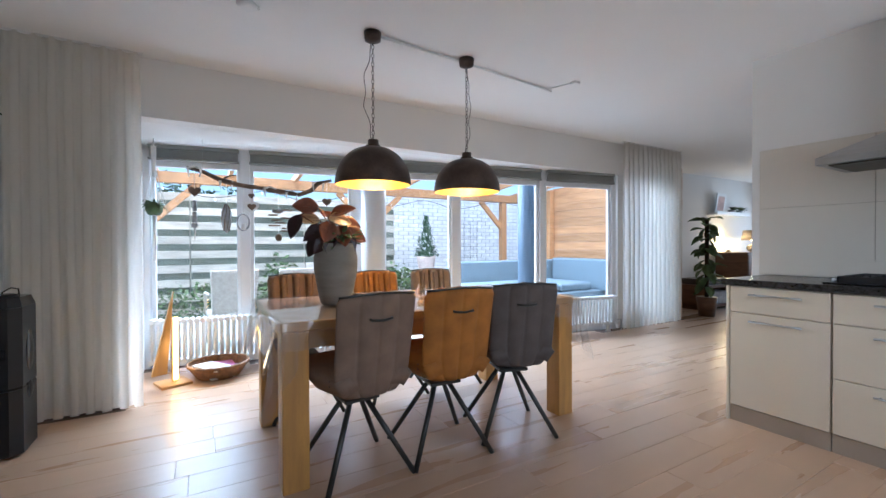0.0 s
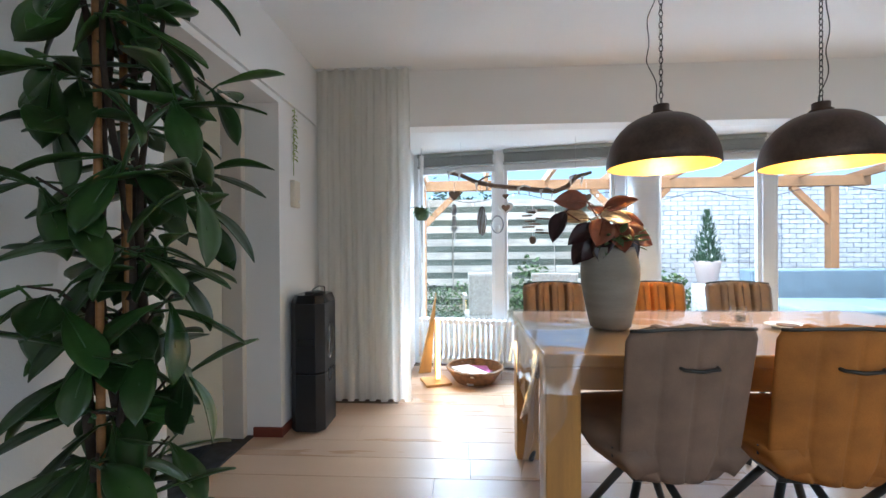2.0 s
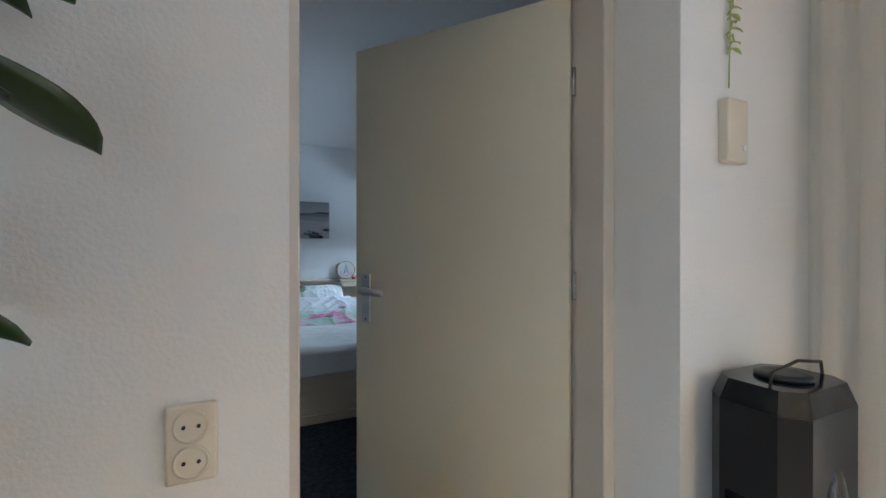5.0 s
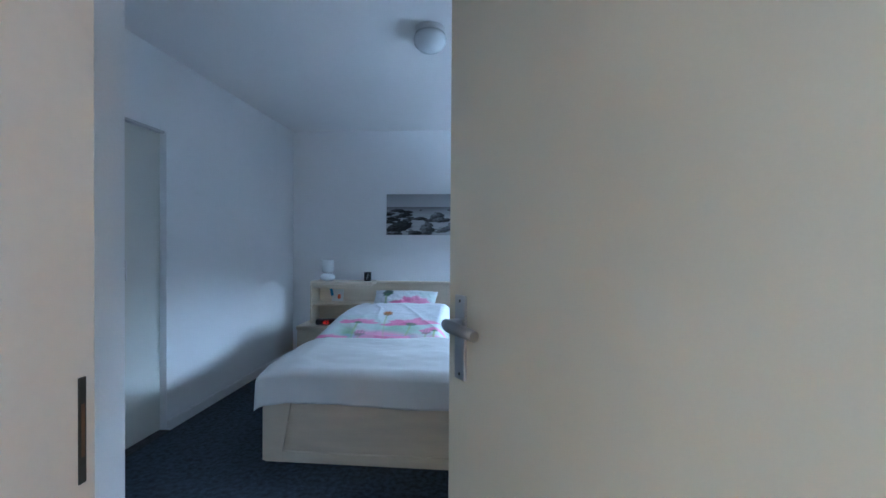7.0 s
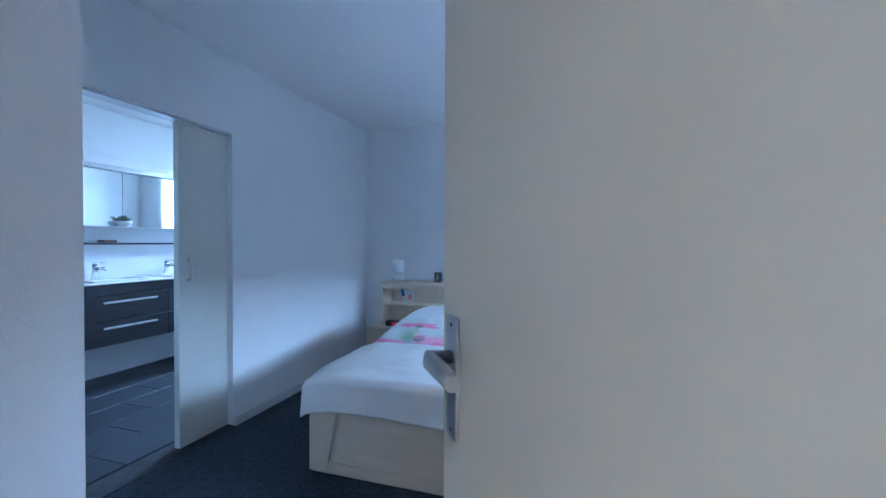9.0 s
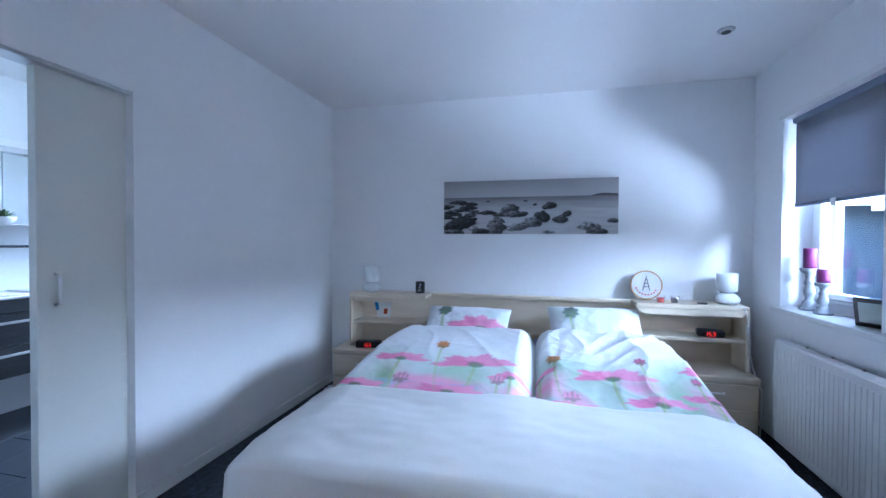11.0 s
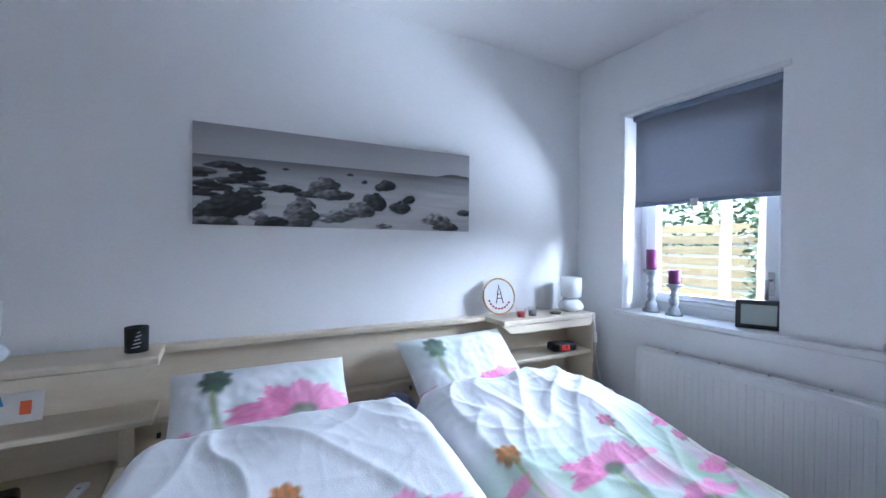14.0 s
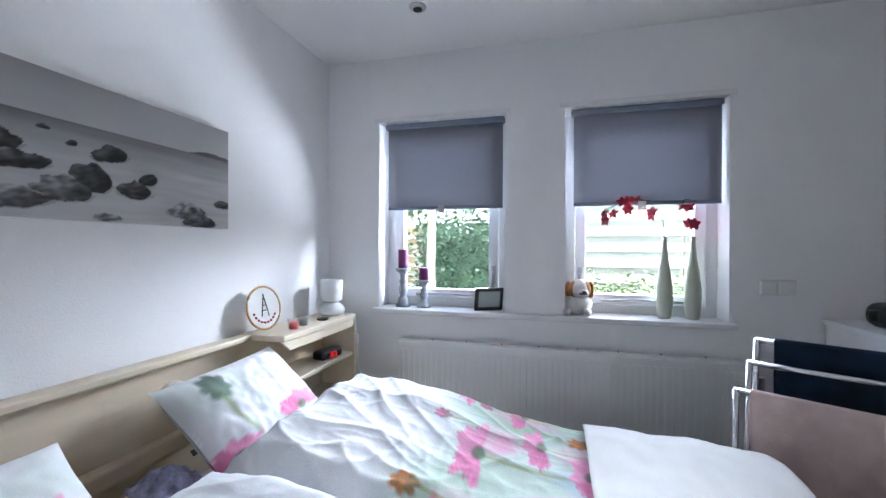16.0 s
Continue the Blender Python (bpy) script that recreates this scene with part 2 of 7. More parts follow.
GREYWASH = mat("greywashed_wood", (0.40, 0.42, 0.44), 0.75, var=0.2, scale=20, bump=0.3)
PINKT = mat("towel_pink", (0.74, 0.57, 0.53), 0.98, var=0.1, scale=12, bump=1.0, fine=350, spec=0.1)
NAVY = mat("towel_navy", (0.016, 0.032, 0.060), 0.98, var=0.2, scale=12, bump=1.0, fine=350, spec=0.1)
FUR = mat("plush_white", (0.72, 0.69, 0.65), 0.98, var=0.1, scale=20, bump=1.0, fine=300)
VASEG = mat("vase_sage", (0.46, 0.48, 0.38), 0.3, var=0.06, scale=3)
ORCHID = mat("orchid_red", (0.50, 0.02, 0.07), 0.5, var=0.25, scale=30)
MAT = mat("doormat", (0.055, 0.055, 0.06), 0.95, var=0.3, scale=20, bump=0.8, fine=250)
TERRACE = mat("terrace_tile", (0.48, 0.48, 0.46), 0.8, var=0.12, scale=4, bump=0.2, rnd=0.08)
SOIL = mat("garden_ground", (0.13, 0.14, 0.075), 0.95, var=0.4, scale=3, bump=0.6, fine=30)
BROWNWOOD = mat("cabinet_brown", (0.15, 0.075, 0.035), 0.5, var=0.2, scale=4, bump=0.1, stretch=(1, 1, 6))
PAPER = mat("paper_white", (0.75, 0.74, 0.72), 0.8, var=0.03)
MAGENTA = mat("magazine_pink", (0.62, 0.12, 0.36), 0.35, var=0.35, scale=14)
REDDIG = mat("red_digits", (1.0, 0.03, 0.02), 0.5, glow=0.15, bump=0)
LED = mat("led_warm", (1.0, 0.52, 0.10), 0.5, glow=5.0, bump=0)
BULBM = mat("bulb_warm", (1.0, 0.66, 0.28), 0.5, glow=12.0, bump=0)
BLINDC = sheer("blind_cloth", (0.34, 0.35, 0.39), 0.0, 0.25)
GLASS = clear("window_glass", 0.025)
FOIL = clear("table_foil", 0.09, (0.98, 0.98, 0.98), 0.06, 0.07)
OPAL = mat("opal_glass", (0.84, 0.86, 0.86), 0.2, var=0.02, bump=0)
MIRROR = mat("mirror_silver", (0.82, 0.86, 0.86), 0.03, metal=1.0, var=0.0, bump=0)
CURTAIN = sheer("curtain_voile", (0.90, 0.87, 0.81), 0.17, 0.62)


# ---- mesh helpers ----
def bx(bm, x0, x1, y0, y1, z0, z1, bev=0.0, seg=1, rot=None):
    """A box with rounded edges; rot: a matrix laid over it."""
    r = bmesh.ops.create_cube(bm, size=1)
    vs = r["verts"]
    for v in vs:
        v.co = ((x0 + x1) / 2 + v.co.x * (x1 - x0), (y0 + y1) / 2 + v.co.y * (y1 - y0), (z0 + z1) / 2 + v.co.z * (z1 - z0))
    if bev:
        es = list({e for v in vs for e in v.link_edges})
        r = bmesh.ops.bevel(bm, geom=es, offset=bev, segments=seg, affect="EDGES", profile=0.5)
        vs = list({v for f in r["faces"] for v in f.verts} | {v for v in vs if v.is_valid})
    if rot:
        bmesh.ops.transform(bm, matrix=rot, verts=vs)
    return bm


def tube(bm, pts, rs, n=8, cap=True):
    """A round bar along points; rs: one radius or one for each point."""
    pts = [Vector(p) for p in pts]
    rs = [rs] * len(pts) if isinstance(rs, (int, float)) else rs
    rings = []
    up = Vector((0.31, 0.17, 0.93))
    for i, p in enumerate(pts):
        d = (pts[min(i + 1, len(pts) - 1)] - pts[max(i - 1, 0)]).normalized()
        a = d.cross(up)
        if a.length < 0.1:
            a = d.cross(Vector((1, 0, 0)))
        a.normalize()
        b = d.cross(a)
        rings.append([bm.verts.new(p + (a * math.cos(k * math.tau / n) + b * math.sin(k * math.tau / n)) * rs[i]) for k in range(n)])
    for r0, r1 in zip(rings, rings[1:]):
        for k in range(n):
            f = bm.faces.new((r0[k], r0[(k + 1) % n], r1[(k + 1) % n], r1[k]))
            f.smooth = True
    if cap:
        bm.faces.new(rings[0][::-1])
        bm.faces.new(rings[-1])
    return bm


def lathe(bm, prof, at=(0, 0, 0), n=28, m=None):
    """A turned body; prof: radius and height from the foot up."""
    m = (m or Matrix()) if m else Matrix.Translation(at)
    rings = []
    for r, z in prof:
        rings.append([bm.verts.new(m @ Vector((max(r, 1e-4) * math.cos(k * math.tau / n), max(r, 1e-4) * math.sin(k * math.tau / n), z))) for k in range(n)])
    for r0, r1 in zip(rings, rings[1:]):
        for k in range(n):
            f = bm.faces.new((r0[k], r0[(k + 1) % n], r1[(k + 1) % n], r1[k]))
            f.smooth = True
    bm.faces.new(rings[0][::-1])
    bm.faces.new(rings[-1])
    return bm


def ball(bm, c, rx, ry=None, rz=None, u=14, v=9):
    r = bmesh.ops.create_uvsphere(bm, u_segments=u, v_segments=v, radius=1)
    for w in r["verts"]:
        w.co = Vector((c[0] + w.co.x * rx, c[1] + w.co.y * (ry or rx), c[2] + w.co.z * (rz or rx)))
    for f in bm.faces:
        f.smooth = True
    return bm


def prism(bm, poly, axis, a, b):
    """A flat outline drawn out along an axis from a to b."""
    def put(p, t):
        return {"x": (t, p[0], p[1]), "y": (p[0], t, p[1]), "z": (p[0], p[1], t)}[axis]
    v0 = [bm.verts.new(put(p, a)) for p in poly]
    v1 = [bm.verts.new(put(p, b)) for p in poly]
    k = len(poly)
    bm.faces.new(v0[::-1])
    bm.faces.new(v1)
    for i in range(k):
        bm.faces.new((v0[i], v0[(i + 1) % k], v1[(i + 1) % k], v1[i]))
    bmesh.ops.recalc_face_normals(bm, faces=bm.faces)
    return bm


def sheet(bm, fn, nu, nv, thick=0.0):
    """A cloth: fn(u, v) gives a place for u, v in 0..1."""
    g = [[bm.verts.new(fn(i / nu, j / nv)) for j in range(nv + 1)] for i in range(nu + 1)]
    for i in range(nu):
        for j in range(nv):
            f = bm.faces.new((g[i][j], g[i + 1][j], g[i + 1][j + 1], g[i][j + 1]))
            f.smooth = True
    if thick:
        bmesh.ops.recalc_face_normals(bm, faces=bm.faces)
        bmesh.ops.solidify(bm, geom=list(bm.faces), thickness=thick)
    return bm


def mesh(name, bm, material):
    me = bpy.data.meshes.new(name)
    bm.to_mesh(me)
    bm.free()
    for m in (material if isinstance(material, (list, tuple)) else (material,)):
        me.materials.append(m)
    return me


def part(name, bm, material, parent, label=""):
    """One mesh under a thing or under a part."""
    o = new(name, bm if isinstance(bm, bpy.types.Mesh) else mesh(name, bm, material))
    o.parent = parent
    o.matrix_parent_inverse = parent.matrix_basis.inverted()
    return tagged(o, label)


def thing(name, at, label, category, group=""):
    o = new(name)
    o.empty_display_size = 0.1
    o.matrix_basis = Matrix.Translation(at)
    return tagged(o, label, category, group)


def single(name, bm, material, label, category, group=""):
    return tagged(new(name, mesh(name, bm, material)), label, category, group)


def struct(name, bm, material, label, category=""):
    return tagged(new(name, mesh(name, bm, material)), label, category or name.split("_")[0], "", "structure")


def B():
    return bmesh.new()


def smooth_noise(x, y, z=0.0):
    return noise.noise(Vector((x, y, z)))


# ---- structure ----
def glass_x(y):
    """The slanting line of the bay's glazing."""
    return 1.922 + 0.192 * y


CH, CB = 2.47, 2.36
b = B()
prism(b, [(-4.3, -12.3), (1.6, -12.3), (1.6, -7.7), (0.75, -7.7), (0.75, -6.35), (glass_x(-0.9) + 0.05, -0.9), (0.75, -0.9), (0.75, -0.05), (-4.3, -0.05)], "z", -0.12, -0.012)
floor_living = struct("floor_living", b, BASE_FLOOR, "oak laminate floor with long planks", "floor")
b = bx(B(), -2.42, 0.78, -0.05, 3.9, -0.12, 0.004)
struct("floor_bedroom", b, CARPET, "dark blue mottled carpet in the bedroom", "floor")
b = bx(B(), -4.4, -2.425, 0.4, 4.0, -0.12, -0.008)
floor_bath = struct("floor_bathroom", b, GROUT, "slate grey tiled bathroom floor", "floor")
b = bx(B(), -4.3, 0.72, -12.3, -0.33, CH, CH + 0.15)
bx(b, 0.72, 1.7, -12.3, -7.6, CH, CH + 0.15)
bx(b, -3.9, -3.88, -9, -0.4, CH - 0.003, CH)
bx(b, -3.0, 0.6, -1.395, -1.385, CH - 0.002, CH)
struct("ceiling_living", b, CEIL, "plain white plastered living room ceiling", "ceiling")
struct("ceiling_bedroom", bx(B(), -2.55, 0.95, 0.0, 4.0, CB, CB + 0.12), CEIL, "plain white bedroom ceiling", "ceiling")
struct("ceiling_bathroom", bx(B(), -4.5, -2.55, 0.3, 4.2, 2.36, 2.5), CEIL, "white bathroom ceiling", "ceiling")

b = bx(B(), -4.3, -0.9, -0.33, 0.0, 0, CH + 0.1)
bx(b, 0.06, 0.75, -0.33, 0.0, 0, CH + 0.1)
bx(b, -0.9, 0.06, -0.33, 0.0, 2.03, CH + 0.1)
struct("wall_door", b, WHITE, "white plastered wall with the bedroom doorway", "wall")
struct("beam_door", bx(B(), -4.3, 0.70, -0.352, -0.332, 2.065, CH - 0.002), WHITE, "white plastered beam over the doorway", "beam")
struct("wall_header", bx(B(), 0.70, 0.86, -7.7, -0.335, 2.05, CH + 0.1), WHITE, "white header wall over the bay windows", "wall")
b = B()
prism(b, [(0.862, -6.4), (0.862, -0.85), (glass_x(-0.85) + 0.12, -0.85), (glass_x(-6.4) + 0.12 if glass_x(-6.4) > 0.75 else 0.87, -6.4)], "z", 2.05, 2.2)
struct("soffit_bay", b, CEIL, "white soffit over the bay windows", "soffit")
struct("wall_bay_side", bx(B(), 0.752, glass_x(-0.85) + 0.12, -0.95, -0.70, 0, 2.2), WHITE, "white side wall of the bay", "wall")
b = bx(B(), 0.70, 0.86, -7.7, -7.25, 0, 2.049)
bx(b, 0.70, 0.86, -6.38, -6.22, 0, 2.049)
bx(b, 0.70, 0.86, -7.25, -6.38, 0, 0.12)
struct("wall_window_side", b, WHITE, "white wall with a tall window behind the curtain", "wall")
struct("wall_corner", bx(B(), 0.70, 0.86, -0.95, -0.335, 0, 2.049), WHITE, "white wall behind the corner curtain", "wall")
struct("wall_step", bx(B(), 0.862, 1.75, -7.8, -7.6, 0, CH + 0.1), WHITE, "white wall where the living room widens", "wall")
struct("wall_living_side", bx(B(), 1.58, 1.75, -12.3, -7.8, 0, CH + 0.1), WHITE, "white living room wall with a shelf", "wall")
# opening hidden behind the kitchen wall, added to light this end
b = bx(B(), -4.3, -1.0, -12.5, -12.25, 0, CH + 0.1)
bx(b, 1.2, 1.75, -12.5, -12.25, 0, CH + 0.1)
bx(b, -1.0, 1.2, -12.5, -12.25, 0, 0.7)
bx(b, -1.0, 1.2, -12.5, -12.25, 2.1, CH + 0.1)
struct("wall_far", b, WHITE, "white far wall of the living room with a hidden opening added for light", "wall")
wn = thing("window_5", (0.8, -6.8, 0.1), "white framed tall window behind the voile curtain", "window")
wn["kind"] = "structure"
b = bx(B(), 0.76, 0.81, -7.25, -7.20, 0.12, 2.05)
bx(b, 0.76, 0.81, -6.43, -6.38, 0.12, 2.05)
bx(b, 0.76, 0.81, -7.20, -6.43, 0.12, 0.18)
part("window_frame", b, FRAMEW, wn)
part("pane", bx(B(), 0.78, 0.786, -7.20, -6.43, 0.18, 2.05), GLASS, wn).visible_shadow = False
struct("wall_kitchen", bx(B(), -4.3, -1.41, -5.15, -4.95, 0, CH), WHITE, "white kitchen wall behind the counter", "wall")
# opening never in view, added for the fill lamp
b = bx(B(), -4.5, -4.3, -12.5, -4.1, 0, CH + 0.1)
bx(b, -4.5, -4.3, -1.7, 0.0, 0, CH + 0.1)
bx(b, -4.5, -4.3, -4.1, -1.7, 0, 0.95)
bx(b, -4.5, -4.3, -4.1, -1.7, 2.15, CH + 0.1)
struct("wall_rear", b, WHITE, "white dining room wall with an unseen opening added for fill light", "wall")
struct("baseboard_pillar", bx(B(), 0.052, 0.74, -0.345, -0.331, 0, 0.06, 0.004), REDWOOD, "dark red wooden skirting at the pillar", "baseboard")
struct("baseboard_reveal", bx(B(), 0.046, 0.06, -0.345, -0.16, 0, 0.06, 0.003), REDWOOD, "dark red wooden skirting in the doorway", "baseboard")
struct("threshold_mat", bx(B(), -0.9, 0.06, -0.16, -0.0, -0.01, 0.006), MAT, "dark grey mat strip in the doorway", "threshold")

# door frame and open door
fr = thing("door_frame", (-0.42, -0.03, 0), "cream painted wooden door frame in the doorway", "door frame")
fr["kind"] = "structure"
part("jamb", bx(B(), 0.012, 0.058, -0.12, 0.03, 0, 2.03, 0.003), JAMB, fr)
ja = part("jamb", bx(B(), -0.899, -0.860, -0.11, 0.03, 0, 2.03, 0.003), JAMB, fr)
part("strike_plate", bx(B(), -0.860, -0.8585, 0.010, 0.017, 0.96, 1.06), GUNMETAL, ja, "dark metal strike plate")
part("lock_hole", bx(B(), -0.859, -0.8578, 0.012, 0.015, 0.985, 1.035), BROWNWOOD, ja)
part("head", bx(B(), -0.860, 0.012, -0.12, 0.03, 1.995, 2.028, 0.003), JAMB, fr)

DOOR_OPEN = 52.5
dr = thing("door_bedroom", (0, 0, 0), "cream flush bedroom door standing half open", "door")
leaf = part("door_leaf", bx(B(), -0.86, -0.004, -0.04, 0.0, 0.012, 1.985, 0.002), CREAM, dr)
for s in (-0.048, 0.004):
    b = bx(B(), -0.825, -0.785, s, s + 0.004 if s > 0 else -0.0405, 0.875, 1.07, 0.0015)
    plate = part("lock_plate", b, STEEL, leaf, "brushed aluminium lock plate")
    o = -0.085 if s < 0 else 0.045
    b = tube(B(), [(-0.805, s + 0.002, 1.005), (-0.805, o, 1.005), (-0.79, o, 1.004), (-0.70, o, 0.998)], [0.011, 0.014, 0.015, 0.012], 12)
    part("lever", b, STEEL, leaf, "aluminium lever handle")
    for z in (0.888, 1.057):
        part("screw", ball(B(), (-0.805, s if s < 0 else s + 0.004, z), 0.004, 0.0015, 0.004, 8, 5), GUNMETAL, leaf)
for z in (0.25, 1.05, 1.72):
    part("hinge", tube(B(), [(0.001, 0.008, z - 0.045), (0.001, 0.008, z + 0.045)], 0.008, 8), STEEL, leaf)
dr.matrix_basis = pose(0, 0, 0, 0, 0, -DOOR_OPEN)

# bedroom walls
struct("wall_headboard", bx(B(), -2.6, 1.05, 3.885, 4.1, 0, 2.55), WHITE_BED, "white wall behind the bed", "wall")
b = bx(B(), -2.55, -2.42, 2.09, 3.885, 0, 2.55)
bx(b, -2.55, -2.42, 0.585, 2.09, 1.88, 2.55)
struct("wall_bathroom_side", b, WHITE_BED, "white bedroom wall with the bathroom opening", "wall")
struct("wall_closet", bx(B(), -2.6, -1.33, 0.002, 0.58, 0, 2.5), WHITE_BED, "white boxed-out wall beside the door", "wall")
SILL, HEADZ = 0.84, 1.97
W2, W1 = (1.66, 2.44), (2.765, 3.54)
b = B()
for y0, y1 in ((0.0, W2[0]), (W2[1], W1[0]), (W1[1], 3.885)):
    bx(b, 0.77, 1.02, y0, y1, 0, 2.55)
for y0, y1 in (W1, W2):
    bx(b, 0.77, 1.02, y0, y1, 0, SILL - 0.03)
    bx(b, 0.77, 1.02, y0, y1, HEADZ, 2.55)
struct("wall_windows", b, WHITE_BED, "white bedroom wall with two windows", "wall")
b = bx(B(), -2.42, -2.405, 2.09, 3.885, 0.004, 0.07, 0.003)
struct("baseboard_bedroom", b, GLOSSW, "white painted skirting board", "baseboard")
struct("baseboard_bedroom_back", bx(B(), -2.40, 0.77, 3.872, 3.885, 0.004, 0.07, 0.003), GLOSSW, "white painted skirting board", "baseboard")
struct("window_sill_bedroom", bx(B(), 0.725, 0.96, W2[0] - 0.03, W1[1] + 0.03, SILL - 0.03, SILL, 0.006, 2), GLOSSW, "long white window sill", "window sill")


def bed_window(name, y0, y1, flip):
    w = thing(name, (0.95, (y0 + y1) / 2, SILL), "white framed casement window over the sill", "window")
    w["kind"] = "structure"
    b = bx(B(), 0.93, 0.99, y0, y0 + 0.055, SILL, HEADZ)
    bx(b, 0.93, 0.99, y1 - 0.055, y1, SILL, HEADZ)
    bx(b, 0.93, 0.99, y0 + 0.055, y1 - 0.055, SILL, SILL + 0.05)
    bx(b, 0.93, 0.99, y0 + 0.055, y1 - 0.055, HEADZ - 0.05, HEADZ)
    fr2 = part("window_frame", b, FRAMEW, w)
    b = bx(B(), 0.905, 0.96, y0 + 0.058, y0 + 0.115, SILL + 0.053, HEADZ - 0.053, 0.004)
    bx(b, 0.905, 0.96, y1 - 0.115, y1 - 0.058, SILL + 0.053, HEADZ - 0.053, 0.004)
    bx(b, 0.905, 0.96, y0 + 0.115, y1 - 0.115, SILL + 0.053, SILL + 0.11, 0.004)
    bx(b, 0.905, 0.96, y0 + 0.115, y1 - 0.115, HEADZ - 0.11, HEADZ - 0.053, 0.004)
    sash = part("sash", b, FRAMEW, w)
    p = part("pane", bx(B(), 0.93, 0.936, y0 + 0.112, y1 - 0.112, SILL + 0.107, HEADZ - 0.107), GLASS, w)
    p.visible_shadow = False
    yh = y1 - 0.086 if flip else y0 + 0.086
    b = bx(B(), 0.896, 0.905, yh - 0.014, yh + 0.014, SILL + 0.15, SILL + 0.26, 0.003)
    tube(b, [(0.90, yh, SILL + 0.22), (0.86, yh, SILL + 0.22), (0.858, yh, SILL + 0.13)], 0.009, 8)
    part("handle", b, STEEL, sash, "grey steel window handle")
    b = tube(B(), [(0.90, y0 + 0.15, SILL + 0.075), (0.895, (y0 + y1) / 2, SILL + 0.085), (0.90, y1 - 0.2, SILL + 0.075)], 0.007, 6)
    part("stay", b, STEEL, sash)


bed_window("window_1", *W1, False)
bed_window("window_2", *W2, True)


def roller_blind(y0, y1, zb):
    r = thing("roller_blind", (0.86, (y0 + y1) / 2, HEADZ), "grey roller blind drawn half down in the window", "blind", "bedroom blinds")
    part("cassette", bx(B(), 0.80, 0.86, y0 + 0.012, y1 - 0.03, HEADZ - 0.036, HEADZ - 0.003, 0.006), BLIND, r)
    b = B()
    sheet(b, lambda u, v: (0.815 + 0.002 * math.sin(u * 9), y0 + 0.02 + u * (y1 - y0 - 0.065), zb + v * (HEADZ - 0.036 - zb)), 10, 6, 0.002)
    part("cloth", b, BLINDC, r)
    part("bottom_bar", bx(B(), 0.808, 0.822, y0 + 0.02, y1 - 0.045, zb - 0.018, zb + 0.002, 0.003), BLIND, r)
    part("pull_tab", bx(B(), 0.806, 0.811, (y0 + y1) / 2 - 0.02, (y0 + y1) / 2 + 0.02, zb - 0.035, zb + 0.005, 0.002), OPAL, r, "clear plastic pull tab")
    part("trim", bx(B(), 0.762, 0.769, y0 - 0.03, y1 + 0.03, HEADZ, HEADZ + 0.025, 0.002), GLOSSW, r, "white strip above the blind")


roller_blind(*W1, 1.455)
roller_blind(*W2, 1.455)

# sliding bathroom door
sd = thing("sliding_door", (-2.48, 1.95, 0), "pale grey-green sliding door half open in its opening", "door")
part("door_leaf", bx(B(), -2.505, -2.465, 1.75, 2.5, 0.012, 1.875, 0.002), SLIDE, sd)
b = tube(B(), [(-2.465, 1.81, 1.09), (-2.44, 1.81, 1.085), (-2.44, 1.81, 0.975), (-2.465, 1.81, 0.97)], 0.006, 8)
part("handle", b, GLOSSW, sd, "white bow handle")
struct("trim_sliding", bx(B(), -2.51, -2.425, 0.59, 2.08, 1.866, 1.879), STEEL, "steel sliding rail over the opening", "rail")
struct("threshold_bathroom", bx(B(), -2.56, -2.40, 0.585, 2.09, 0.0, 0.012), MAT, "dark strip on the bathroom threshold", "threshold")

# bathroom shell
struct("wall_bathroom_back", bx(B(), -4.45, -4.3, 0.3, 4.2, 0, 2.5), BATHW, "white tiled bathroom wall", "wall")
# out of view; the opening is added to let the lamp's light in
b = bx(B(), -4.3, -3.9, 3.9, 4.1, 0, 2.5)
bx(b, -2.95, -2.56, 3.9, 4.1, 0, 2.5)
bx(b, -3.9, -2.95, 3.9, 4.1, 0, 1.1)
bx(b, -3.9, -2.95, 3.9, 4.1, 2.15, 2.5)
struct("wall_bathroom_window", b, BATHW, "white tiled bathroom wall with an unseen opening added for light", "wall")
struct("wall_bathroom_near", bx(B(), -4.3, -2.6, 0.3, 0.5, 0, 2.5), BATHW, "white tiled bathroom wall", "wall")

